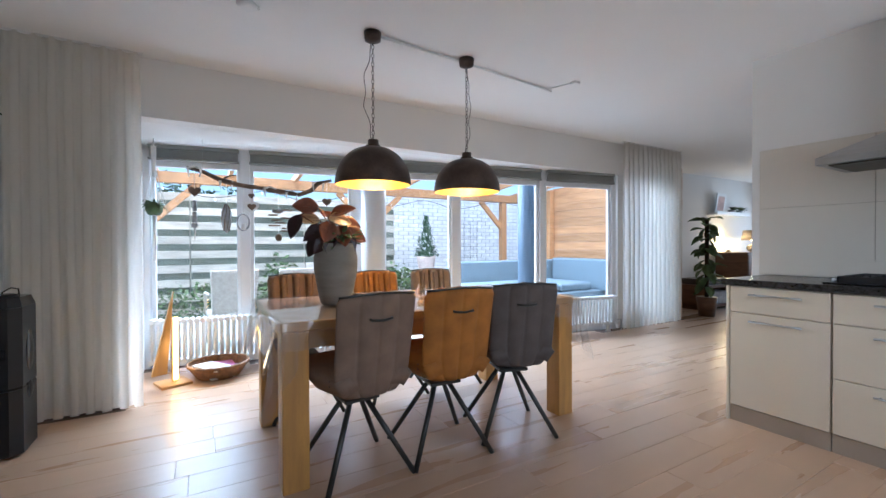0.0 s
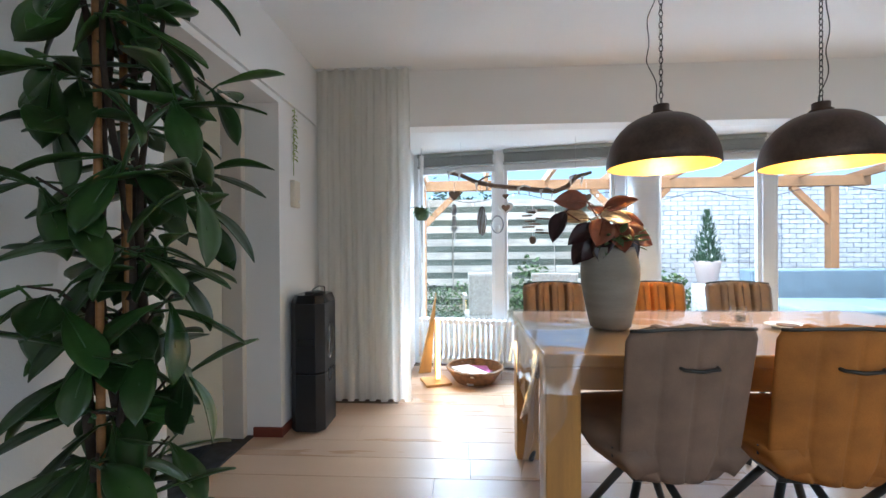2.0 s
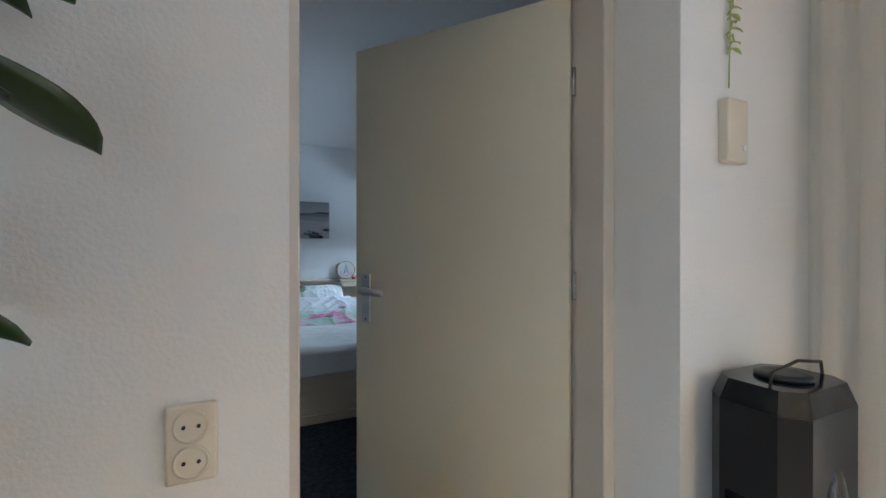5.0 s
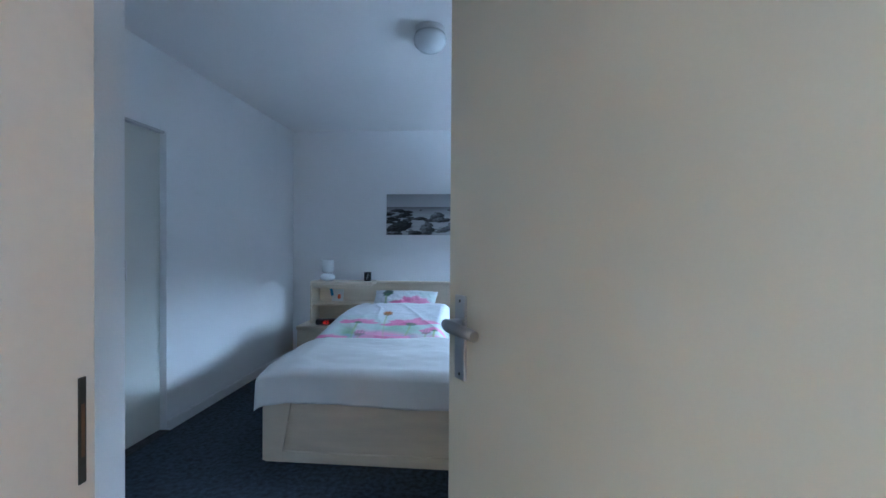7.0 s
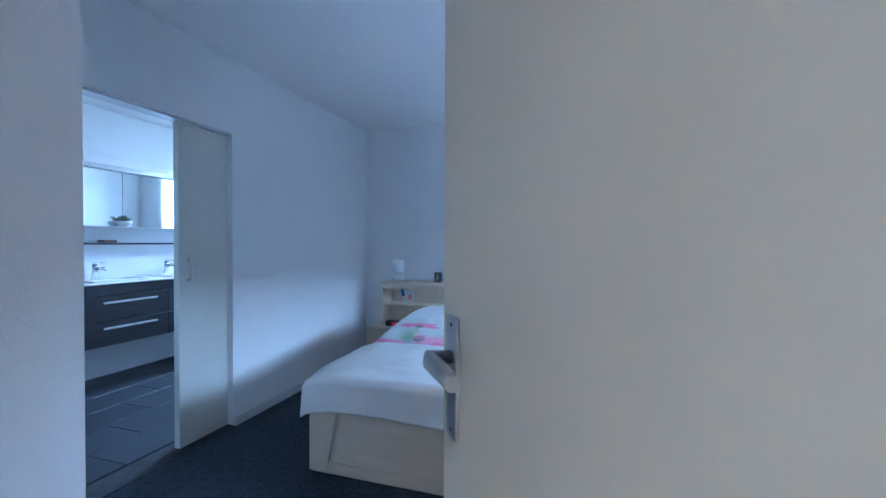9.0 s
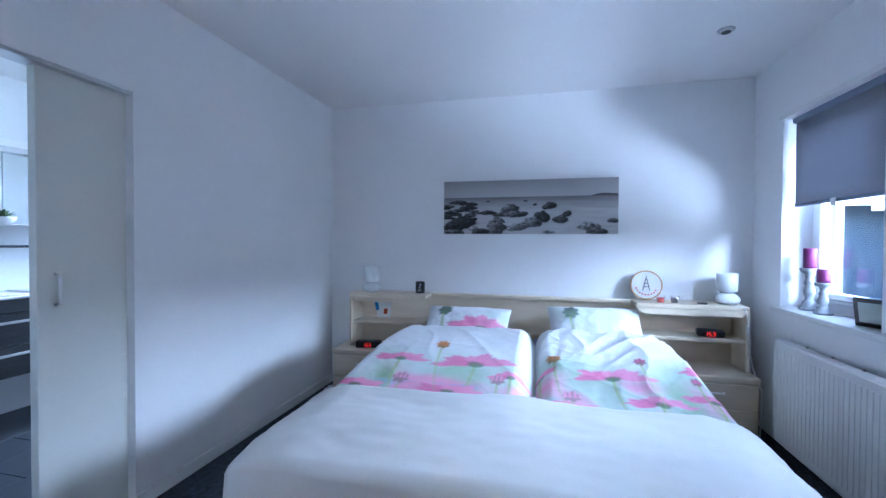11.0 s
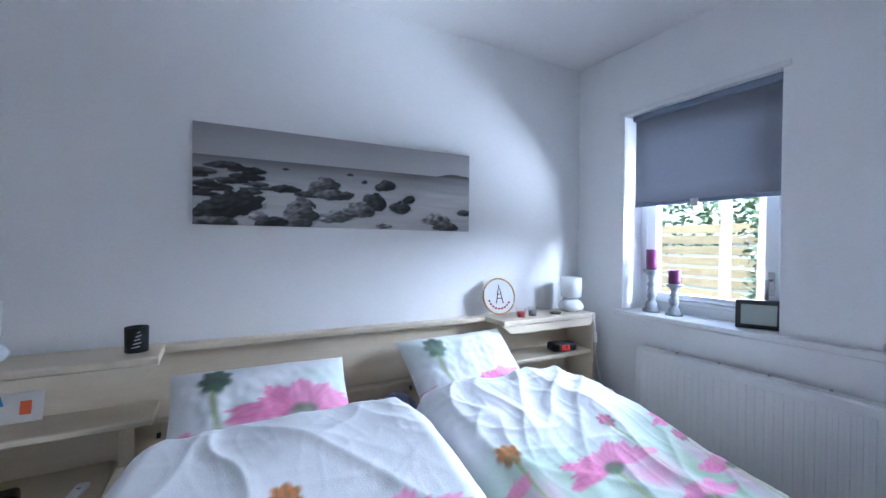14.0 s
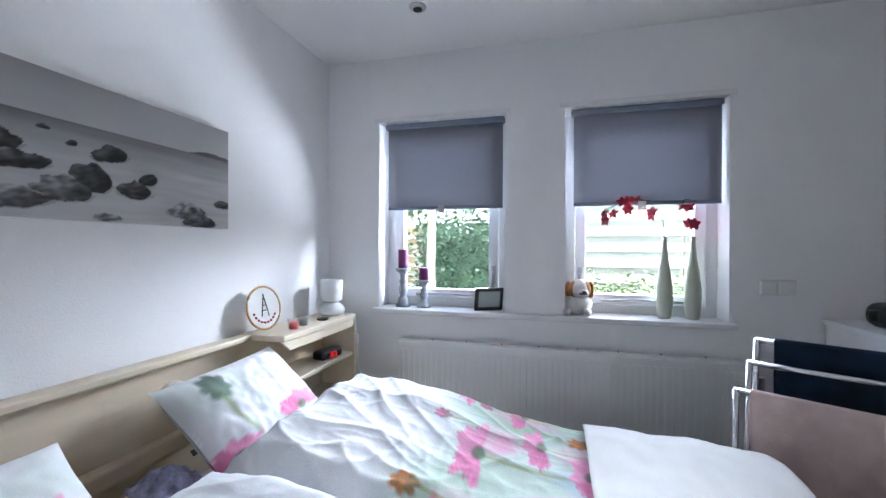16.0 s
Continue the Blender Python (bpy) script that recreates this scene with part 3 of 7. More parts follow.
# bay glazing
MULL = (-0.97, -1.784, -2.83, -3.94, -5.07, -6.15)
bay = thing("window_3", (1.3, -3.5, 0), "white framed full-height bay window", "window")
bay["kind"] = "structure"
ang = math.degrees(math.atan(0.192))
for i, y in enumerate(MULL):
    x = glass_x(y)
    w = 0.045 if i in (1, 2, 3) else 0.035
    part("mullion", bx(B(), -0.045, 0.045, -w, w, 0.0, 2.05, 0.004, 1, pose(x, y, 0, 0, 0, -ang)), FRAMEW, bay)
for y0, y1 in zip(MULL, MULL[1:]):
    L = math.hypot(y1 - y0, glass_x(y1) - glass_x(y0)) / 2 - 0.045
    m = pose(glass_x((y0 + y1) / 2), (y0 + y1) / 2, 0, 0, 0, -ang)
    part("sash_bottom", bx(B(), -0.03, 0.03, -L, L, 0.0, 0.09, 0.004, 1, m), FRAMEW, bay)
    part("sash_top", bx(B(), -0.03, 0.03, -L, L, 1.86, 2.05, 0.004, 1, m), FRAMEW, bay)
    b = bx(B(), -0.022, 0.022, -L, -L + 0.03, 0.09, 1.86, 0.003, 1, m)
    bx(b, -0.022, 0.022, L - 0.03, L, 0.09, 1.86, 0.003, 1, m)
    part("sash_side", b, FRAMEW, bay)
    p = part("pane", bx(B(), -0.003, 0.003, -L + 0.03, L - 0.03, 0.09, 1.86, 0, 1, m), GLASS, bay)
    p.visible_shadow = False
    vb = thing("venetian_blind", (m.translation.x - 0.09, m.translation.y, 1.95), "grey venetian blind pulled up at the window top", "blind", "bay blinds")
    part("head_rail", bx(B(), -0.115, -0.065, -L, L, 2.01, 2.045, 0.004, 1, m), BLINDG, vb)
    for k in range(7):
        part("slat", bx(B(), -0.112, -0.066, -L + 0.01, L - 0.01, 1.935 + k * 0.010, 1.941 + k * 0.010, 0, 1, m), BLINDG, vb)
    part("bottom_rail", bx(B(), -0.112, -0.066, -L, L, 1.91, 1.93, 0.003, 1, m), BLINDG, vb)


def column(name, x, y, r, top, material, label):
    c = thing(name, (x, y, 0), label, "column")
    part("shaft", lathe(B(), [(r, -0.1), (r, top)], (x, y, 0), 40), material, c)
    part("collar", lathe(B(), [(r + 0.012, 0.0), (r + 0.012, 0.03), (r, 0.035)], (x, y, 0), 40), material, c)


column("column", 1.2, -2.97, 0.128, 2.049, FRAMEW, "round white column inside the bay window")
column("column", 1.23, -5.10, 0.118, 2.3, GREYCOL, "round blue-grey column outside the window")


def radiator(p0, p1, zb, zt, label):
    """A column radiator: upright tubes between two headers on feet."""
    p0, p1 = Vector((*p0, 0)), Vector((*p1, 0))
    d = (p1 - p0).normalized()
    nrm = Vector((d.y, -d.x, 0))
    r = thing("radiator", ((p0 + p1) / 2), label, "radiator", "bay radiators")
    n = int((p1 - p0).length / 0.05)
    me = None
    for k in range(n):
        c = p0 + d * (0.05 * (k + 0.5))
        b = B()
        for s in (-0.035, 0.035):
            tube(b, [c + nrm * s + Vector((0, 0, zb + 0.03)), c + nrm * s + Vector((0, 0, zt - 0.03))], 0.014, 8)
        tube(b, [c - nrm * 0.05 + Vector((0, 0, zt - 0.02)), c + nrm * 0.05 + Vector((0, 0, zt - 0.02))], 0.022, 8)
        tube(b, [c - nrm * 0.05 + Vector((0, 0, zb + 0.02)), c + nrm * 0.05 + Vector((0, 0, zb + 0.02))], 0.022, 8)
        part("radiator_column", b, GLOSSW, r)
    for k in (0.1, 0.9):
        c = p0.lerp(p1, k)
        part("foot", tube(B(), [c, c + Vector((0, 0, zb + 0.01))], [0.03, 0.015], 8), GLOSSW, r)
    c = p1 + Vector((0, 0, zb + 0.05))
    part("valve", tube(B(), [c, c + d * 0.07, c + d * 0.07 - Vector((0, 0, zb + 0.05))], 0.012, 8), STEEL, r)


radiator((glass_x(-1.0) - 0.17, -1.0), (glass_x(-2.65) - 0.17, -2.65), 0.07, 0.47, "white column radiator along the bay window")
radiator((glass_x(-4.75) - 0.13, -4.75), (glass_x(-6.1) - 0.13, -6.1), 0.09, 0.46, "white column radiator along the bay window")


def curtain(x, y0, y1, waves, label, seed, swing=0.045):
    c = thing("curtain", (x, (y0 + y1) / 2, 0), label, "curtain", "voile curtains")

    def fn(u, v):
        a = u * waves * math.tau + 1.2 * smooth_noise(u * 4, seed, v * 0.7)
        top = min(1.0, (1 - v) * 8)
        amp = swing * (0.35 + 0.65 * top) * (0.8 + 0.4 * smooth_noise(u * 7, seed + 3))
        return (x + amp * math.sin(a) + 0.012 * smooth_noise(u * 9, v * 3, seed), y0 + (y1 - y0) * u + 0.012 * math.sin(2 * a) * top, 0.015 + 0.008 * smooth_noise(u * 14, seed) + v * (CH - 0.025))
    part("fabric", sheet(B(), fn, int(waves * 14), 26), CURTAIN, c)
    part("heading_tape", sheet(B(), lambda u, v: (x - 0.002 + 0.016 * math.sin(u * waves * math.tau), y0 + (y1 - y0) * u, CH - 0.09 + 0.085 * v), int(waves * 14), 2), CURTAIN, c)
    part("curtain_rail", bx(B(), x - 0.012, x + 0.012, min(y0, y1) - 0.02, max(y0, y1) + 0.04, CH - 0.012, CH - 0.001), GLOSSW, c, "white ceiling rail")


curtain(0.63, -0.36, -1.05, 8, "floor-length cream voile curtain drawn into the corner", 1.0, 0.030)
curtain(0.58, -6.20, -7.45, 13, "floor-length white voile curtain with pleats beside the window", 7.0, 0.035)


# ---- dining room ----
def table():
    t = thing("dining_table", (-0.5, -2.64, 0), "solid oak dining table with thick square legs", "table")
    part("tabletop", bx(B(), -0.97, -0.03, -3.56, -1.72, 0.735, 0.78, 0.006, 2), OAK, t)
    b = bx(B(), -0.88, -0.12, -1.80, -1.775, 0.64, 0.734)
    bx(b, -0.88, -0.12, -3.505, -3.48, 0.64, 0.734)
    bx(b, -0.91, -0.885, -3.44, -1.84, 0.64, 0.734)
    bx(b, -0.115, -0.09, -3.44, -1.84, 0.64, 0.734)
    part("apron", b, OAK, t)
    for x in (-0.965, -0.155):
        for y in (-1.845, -3.555):
            part("leg", bx(B(), x, x + 0.12, y, y + 0.12, 0, 0.734, 0.006, 2), OAKV, t)


table()


def foil():
    """The clear cloth that hangs over the table's edges in soft folds."""
    f = thing("table_cover", (-0.5, -2.64, 0.785), "clear glossy plastic cover over the oak table", "tablecloth")
    x0, x1, y0, y1, z = -0.985, -0.015, -3.575, -1.705, 0.7855
    part("top_sheet", sheet(B(), lambda u, v: (x0 + (x1 - x0) * u, y0 + (y1 - y0) * v, z + 0.0028 * abs(smooth_noise(u * 6, v * 9)) + 0.0015 * math.sin(v * 40) * smooth_noise(u * 3, v * 5, 3)), 30, 50), FOIL, f)

    def side(fx, L, drop):
        def fn(u, v):
            k = (1 - v)
            w = 0.012 * math.sin(u * L * 9 + 2 * smooth_noise(u * 3, L)) * k + 0.02 * k + (0.035 * k if u < 0.06 or u > 0.94 else 0)
            return fx(u, w, z - drop * k * (1 + 0.12 * smooth_noise(u * 5, L, 2)))
        return sheet(B(), fn, 40, 8)
    part("long_drop", side(lambda u, w, h: (x0 - w, y0 + (y1 - y0) * u, h), 1.9, 0.12), FOIL, f)
    part("long_drop", side(lambda u, w, h: (x1 + w, y0 + (y1 - y0) * u, h), 1.91, 0.12), FOIL, f)
    part("short_drop", side(lambda u, w, h: (x0 + (x1 - x0) * u, y0 - w, h), 1.0, 0.22), FOIL, f)
    part("short_drop", side(lambda u, w, h: (x0 + (x1 - x0) * u, y1 + w, h), 1.01, 0.24), FOIL, f)

    def corner(cx, cy, sx, sy, seed):
        """The spare cloth that falls in a pointed fold at a corner."""
        def fn(u, v):
            k = 1 - abs(2 * u - 1)
            bulge = (0.012 + 0.055 * k * v + 0.02 * math.sin(u * 19 + seed) * v)
            px = cx + sx * bulge - (sx * 0.10 * (1 - 2 * u) if u < 0.5 else 0)
            py = cy + sy * bulge - (sy * 0.10 * (2 * u - 1) if u > 0.5 else 0)
            return (px, py, z - v * (0.16 + 0.26 * k ** 0.8))
        part("corner_fold", sheet(B(), fn, 28, 14), FOIL, f)
    for k, (cx, cy, sx, sy) in enumerate(((x0, y1, -1, 1), (x1, y1, 1, 1), (x0, y0, -1, -1), (x1, y0, 1, -1))):
        corner(cx, cy, sx, sy, k * 1.7)


foil()


def chair(mat_, label):
    """A padded bucket chair on four splayed legs, looking along +x from its back."""
    c = thing("dining_chair", (0, 0, 0), label, "chair", "chairs round the table")

    def back(u, v):
        h = 0.44 + 0.46 * v
        w = 0.199 - 0.012 * (1 - v) - 0.055 * max(0.0, 1 - v / 0.22) ** 2 - 0.012 * (max(0.0, v - 0.94) / 0.06) ** 2
        lean = -0.02 - 0.075 * v + 0.035 * math.cos(u * 3.0 - 1.5) * -1
        pad = 0.011 * abs(math.sin(u * math.pi * 4.0)) ** 0.5
        return (lean + 0.03 - pad, (u - 0.5) * 2 * w, h + 0.012 * math.sin(u * math.pi) * (v > 0.95))
    b = sheet(B(), back, 56, 18, 0.05)
    bmesh.ops.recalc_face_normals(b, faces=b.faces)
    bk = part("backrest", b, mat_, c)
    part("piping", tube(B(), [Vector(back(u / 14, 1.0)) + Vector((0.0, 0, 0.004)) for u in range(15)], 0.006, 6), GUNMETAL, bk)

    def seat(u, v):
        x = -0.03 + 0.46 * u
        w = 0.150 + 0.065 * min(1, u * 2.5) - 0.02 * u
        edge = (abs(v - 0.5) * 2) ** 6
        return (x, (v - 0.5) * 2 * w, 0.455 + 0.022 * (1 - edge) + 0.02 * u - 0.03 * max(0, u - 0.9) / 0.1)
    b = sheet(B(), seat, 16, 16, -0.075)
    bmesh.ops.recalc_face_normals(b, faces=b.faces)
    part("seat", b, mat_, c)
    b = tube(B(), [(-0.075, -0.058, 0.805), (-0.105, -0.05, 0.80), (-0.107, 0.0, 0.795), (-0.105, 0.05, 0.80), (-0.075, 0.058, 0.805)], 0.0055, 8)
    part("grab_handle", b, GUNMETAL, bk, "curved dark metal grab handle")
    part("fabric_tag", bx(B(), 0.02, 0.025, 0.196, 0.200, 0.50, 0.53), BLACK, bk)
    part("seat_plate", bx(B(), 0.10, 0.30, -0.09, 0.09, 0.372, 0.392, 0.004), GUNMETAL, c)
    for sx in (-1, 1):
        for sy in (-1, 1):
            part("leg", tube(B(), [(0.20 + sx * 0.035, sy * 0.035, 0.378), (0.20 + sx * 0.205, sy * 0.225, 0.0)], [0.014, 0.013], 10), GUNMETAL, c)
    return c


near = [(TAUPE, -2.10, 6, "taupe suede dining chair with dark splayed legs"), (OCHRE, -2.55, -4, "ochre suede dining chair with dark splayed legs"),
        (GREY, -2.99, -18, "dark grey suede dining chair with dark splayed legs")]
for m_, y, a, lab in near:
    chair(m_, lab).matrix_basis = pose(-1.10, y, 0, 0, 0, a)
for m_, y, a, lab in [(BROWN, -2.02, 180, "brown suede dining chair at the window side"), (OCHRE, -2.65, 183, "ochre suede dining chair at the window side"),
                      (TAUPE, -3.16, 178, "taupe suede dining chair at the window side")]:
    chair(m_, lab).matrix_basis = pose(0.24, y, 0, 0, 0, a)


def leaf_mesh(name, L, W, material, droop=0.25, fold=0.25, nu=10, nv=4, lobes=0.0, wide=1.0):
    """One leaf along +x from its stalk, folded at the midrib and drooping."""
    def fn(u, v):
        w = W * (math.sin(math.pi * min(1, u ** wide * 0.98 + 0.02)) ** 0.75) * (1 - 0.25 * u * (wide == 1.0))
        s = (v - 0.5) * 2
        return (L * u, s * w + lobes * W * math.sin(u * 25) * s * 0.1, -droop * L * u * u + fold * abs(s) * w - 0.12 * W * (1 - s * s))
    b = sheet(B(), fn, nu, nv, 0.0012)
    tube(b, [(-0.25 * L, 0, -0.02), (0, 0, 0.0), (L * 0.6, 0, -droop * L * 0.36 - 0.1 * W)], [0.003, 0.003, 0.0015], 5)
    return mesh(name, b, material)


def vase_plant():
    x, y, z = -0.53, -2.09, 0.789
    v = thing("vase", (x, y, z), "grey ribbed stoneware vase on the dining table", "vase")
    prof = [(0.075, 0), (0.085, 0.008), (0.105, 0.10), (0.122, 0.20), (0.124, 0.26), (0.112, 0.33), (0.104, 0.352), (0.096, 0.352), (0.10, 0.32), (0.09, 0.25)]
    part("body", lathe(B(), prof, (x, y, z), 40), STONE, v)
    p = thing("vase_foliage", (x, y, z + 0.32), "dark wine-red and bronze foliage plant in the vase", "plant")
    wine, rust, pale = leaf_mesh("leaf", 0.135, 0.052, WINE, 0.35, 0.2, 12, 6), leaf_mesh("leaf", 0.14, 0.062, RUST, 0.18, 0.15, 12, 6), leaf_mesh("leaf", 0.14, 0.055, PALELEAF, 0.3, 0.2, 12, 6)
    small = leaf_mesh("leaf", 0.07, 0.016, LEAFY, 0.3)
    # mesh, offset x, y, height over the rim, roll, tilt, turn
    rows = [(rust, -0.02, 0.10, 0.24, -62, -8, 92), (pale, 0.00, 0.09, 0.16, -50, -12, 96), (wine, -0.03, 0.20, 0.19, -40, 55, 95),
            (pale, -0.04, 0.05, 0.17, 55, -2, -92), (rust, -0.02, 0.03, 0.20, 40, -25, 250), (rust, 0.02, -0.03, 0.15, 60, 4, -88), (rust, -0.03, -0.05, 0.10, 55, 22, -95),
            (wine, -0.04, 0.07, 0.12, -55, 25, 100), (wine, -0.05, 0.05, 0.08, -50, 45, 115), (wine, -0.03, 0.09, 0.06, -60, 50, 85), (wine, -0.06, 0.03, 0.10, -20, 50, 140),
            (rust, -0.05, 0.04, 0.15, -30, 45, 150), (rust, -0.05, -0.01, 0.13, 10, 48, 185), (wine, -0.05, 0.00, 0.08, 5, 62, 170), (wine, -0.05, -0.03, 0.09, 30, 50, 225),
            (wine, 0.06, 0.02, 0.10, 0, 35, 20), (rust, 0.06, -0.03, 0.13, 10, 20, -30), (wine, 0.05, 0.06, 0.12, -10, 30, 60), (rust, 0.02, 0.01, 0.17, 0, -35, 10), (wine, 0.04, -0.05, 0.08, 20, 40, -60)]
    for me, dx, dy, dz, roll, tilt, turn in rows:
        o = part("leaf", me, None, p)
        o.matrix_basis = Matrix.Translation((x + dx, y + dy, z + 0.34 + dz * 0.88)) @ pose(0, 0, 0, 0, 0, turn) @ pose(0, 0, 0, 0, tilt, 0) @ pose(0, 0, 0, roll, 0, 0)
        part("stalk", tube(B(), [(x, y, z + 0.27), (x + dx * 0.4, y + dy * 0.4, z + 0.34 + dz * 0.5), o.matrix_basis.translation], 0.0035, 5), RUST, p)
    rng = random.Random(4)
    for k in range(26):
        a = rng.uniform(120, 290)
        o = part("leaf", small, None, p)
        o.matrix_basis = Matrix.Translation((x + 0.07 * math.cos(radians(a)), y - 0.02 + 0.07 * math.sin(radians(a)), z + 0.35 + rng.uniform(0.0, 0.06))) @ pose(0, 0, 0, rng.uniform(-30, 30), rng.uniform(-55, 20), a)


vase_plant()


def pendant(x, y, slack):
    p = thing("pendant_lamp", (x, y, CH), "bronze dome pendant lamp with gold inside on a chain", "pendant lamp", "dome lamps")
    zr, R, H = 1.513, 0.238, 0.235
    n = 12
    out = [(R * math.cos(k / n * math.pi / 2 * 0.93), zr + H * math.sin(k / n * math.pi / 2)) for k in range(n + 1)]
    b = lathe(B(), [(R - 0.004, zr - 0.004)] + out + [(0.04, zr + H + 0.002)], (x, y, 0), 48)
    bmesh.ops.delete(b, geom=[f for f in b.faces if len(f.verts) > 4], context="FACES_ONLY")
    part("dome", b, BRONZE, p)
    b = lathe(B(), [(r - 0.006, z - 0.005) for r, z in out], (x, y, 0), 48)
    bmesh.ops.delete(b, geom=[f for f in b.faces if len(f.verts) > 4 and f.calc_center_median().z < zr + 0.05], context="FACES_ONLY")
    part("lining", b, GOLD, p, "gold leaf lining")
    part("cap", lathe(B(), [(0.045, zr + H - 0.006), (0.045, zr + H + 0.012), (0.034, zr + H + 0.016), (0.034, zr + H + 0.045), (0.012, zr + H + 0.05)], (x, y, 0), 24), BRONZE, p)
    part("canopy", lathe(B(), [(0.012, CH - 0.065), (0.05, CH - 0.05), (0.055, CH - 0.002)], (x, y, 0), 24), BRONZE, p)
    z = zr + H + 0.05
    k = 0
    while z < CH - 0.06:
        b = B()
        a = k * math.pi / 2
        tube(b, [(x + 0.008 * math.cos(a) * math.cos(t), y + 0.008 * math.sin(a) * math.cos(t), z + 0.013 + 0.017 * math.sin(t)) for t in [i * math.tau / 10 for i in range(11)]], 0.0022, 5)
        part("chain_link", b, GUNMETAL, p)
        z += 0.027
        k += 1
    pts = [(x + slack * math.sin(t * math.pi) * 0.05 + 0.012 * math.sin(t * 17), y + 0.012 * math.cos(t * 19) + slack * 0.04 * math.sin(t * math.pi), zr + H + 0.05 + t * (CH - 0.06 - zr - H - 0.05)) for t in [i / 30 for i in range(31)]]
    part("cable", tube(B(), pts, 0.0025, 5), GUNMETAL, p)
    part("bulb", ball(B(), (x, y, zr + 0.11), 0.03), BULBM, p, "glowing warm bulb")
    bulb("pendant_light", (x, y, zr + 0.06), 6)


pendant(-0.43, -2.36, 1.0)
pendant(-0.41, -3.08, -0.4)
r = thing("ceiling_track", (-0.36, -3.2, CH), "thin white cable track on the ceiling", "cable track")
part("track", tube(B(), [(-0.43, -2.40, CH - 0.012), (-0.36, -3.2, CH - 0.012), (-0.27, -4.05, CH - 0.012)], 0.009, 8), GLOSSW, r)
part("end_box", bx(B(), -0.53, -0.48, -4.12, -4.06, CH - 0.02, CH - 0.001, 0.003), GLOSSW, r)
part("wire", tube(B(), [(-0.28, -4.0, CH - 0.006), (-0.5, -4.08, CH - 0.006)], 0.003, 6), GLOSSW, r)
single("smoke_detector", lathe(B(), [(0.045, CH - 0.03), (0.06, CH - 0.022), (0.06, CH - 0.002)], (-0.39, -1.65, 0), 4), GLOSSW, "white square smoke detector on the ceiling", "smoke detector")


def tower():
    """The black tower appliance in the corner."""
    x0, x1, y0, y1 = 0.10, 0.395, -0.575, -0.36
    t = thing("tower_speaker", (0.25, -0.47, 0), "tall black plastic tower loudspeaker by the wall", "loudspeaker")
    c = 0.045
    poly = [(x0 + c, y0), (x1 - c, y0), (x1, y0 + c), (x1, y1 - c), (x1 - c, y1), (x0 + c, y1), (x0, y1 - c), (x0, y0 + c)]
    part("lower_body", prism(B(), poly, "z", 0.012, 0.36), BLACK, t)
    q = [(x * 0.97 + 0.25 * 0.03, y * 0.97 - 0.47 * 0.03) for x, y in poly]
    part("joint", prism(B(), q, "z", 0.361, 0.374), BLACKG, t)
    part("upper_body", prism(B(), poly, "z", 0.375, 0.80), BLACK, t)
    b = B()
    q = [(x * 0.86 + 0.25 * 0.14, y * 0.86 - 0.47 * 0.14) for x, y in poly]
    v0, v1 = [b.verts.new((*p, 0.801)) for p in poly], [b.verts.new((*p, 0.852)) for p in q]
    for i in range(8):
        b.faces.new((v0[i], v0[(i + 1) % 8], v1[(i + 1) % 8], v1[i]))
    b.faces.new(v1)
    part("top_cap", b, BLACKG, t)
    part("dial", lathe(B(), [(0.06, 0.853), (0.06, 0.862), (0.045, 0.866)], (0.25, -0.47, 0), 24), BLACK, t)
    part("carry_handle", tube(B(), [(0.13, -0.50, 0.845), (0.14, -0.50, 0.885), (0.25, -0.50, 0.90), (0.36, -0.50, 0.885), (0.37, -0.50, 0.845)], 0.004, 8), GUNMETAL, t)
    part("grip_slot", bx(B(), x0 - 0.002, x0 + 0.004, -0.52, -0.42, 0.535, 0.585), BLACKG, t)
    part("port", ball(B(), (0.25, y0 + 0.002, 0.33), 0.05, 0.01, 0.05), BLACKG, t)
    part("port", ball(B(), (0.25, y0 + 0.002, 0.55), 0.06, 0.012, 0.12), BLACKG, t)
    for x in (x0 + 0.05, x1 - 0.05):
        part("foot", lathe(B(), [(0.02, 0), (0.02, 0.012)], (x, -0.47, 0), 12), BLACK, t)


tower()


def led_tree():
    x, y = 1.09, -1.2
    t = thing("wooden_tree_lamp", (x, y, 0), "wooden triangle tree lamp with warm light strip", "lamp")
    m = pose(x, y, 0, 0, 0, 20)
    part("base", bx(B(), -0.11, 0.11, -0.11, 0.11, 0, 0.022, 0.003, 1, m), OAK, t)
    part("post", bx(B(), 0.0, 0.05, -0.035, 0.0, 0.0225, 0.53, 0.003, 1, m), OAKV, t)
    b = prism(B(), [(0.05, 0.10), (0.0, 0.76), (0.155, 0.10)], "x", -0.03, -0.002)
    bmesh.ops.transform(b, matrix=m, verts=b.verts)
    part("half_tree", b, OAKV, t)
    b = bx(B(), -0.035, -0.0305, -0.028, 0.008, 0.04, 0.55, 0, 1, m)
    part("light_strip", b, LED, t, "glowing warm light strip")
    bulb("tree_light", m @ Vector((-0.06, -0.03, 0.3)), 1.2, 0.1)


led_tree()


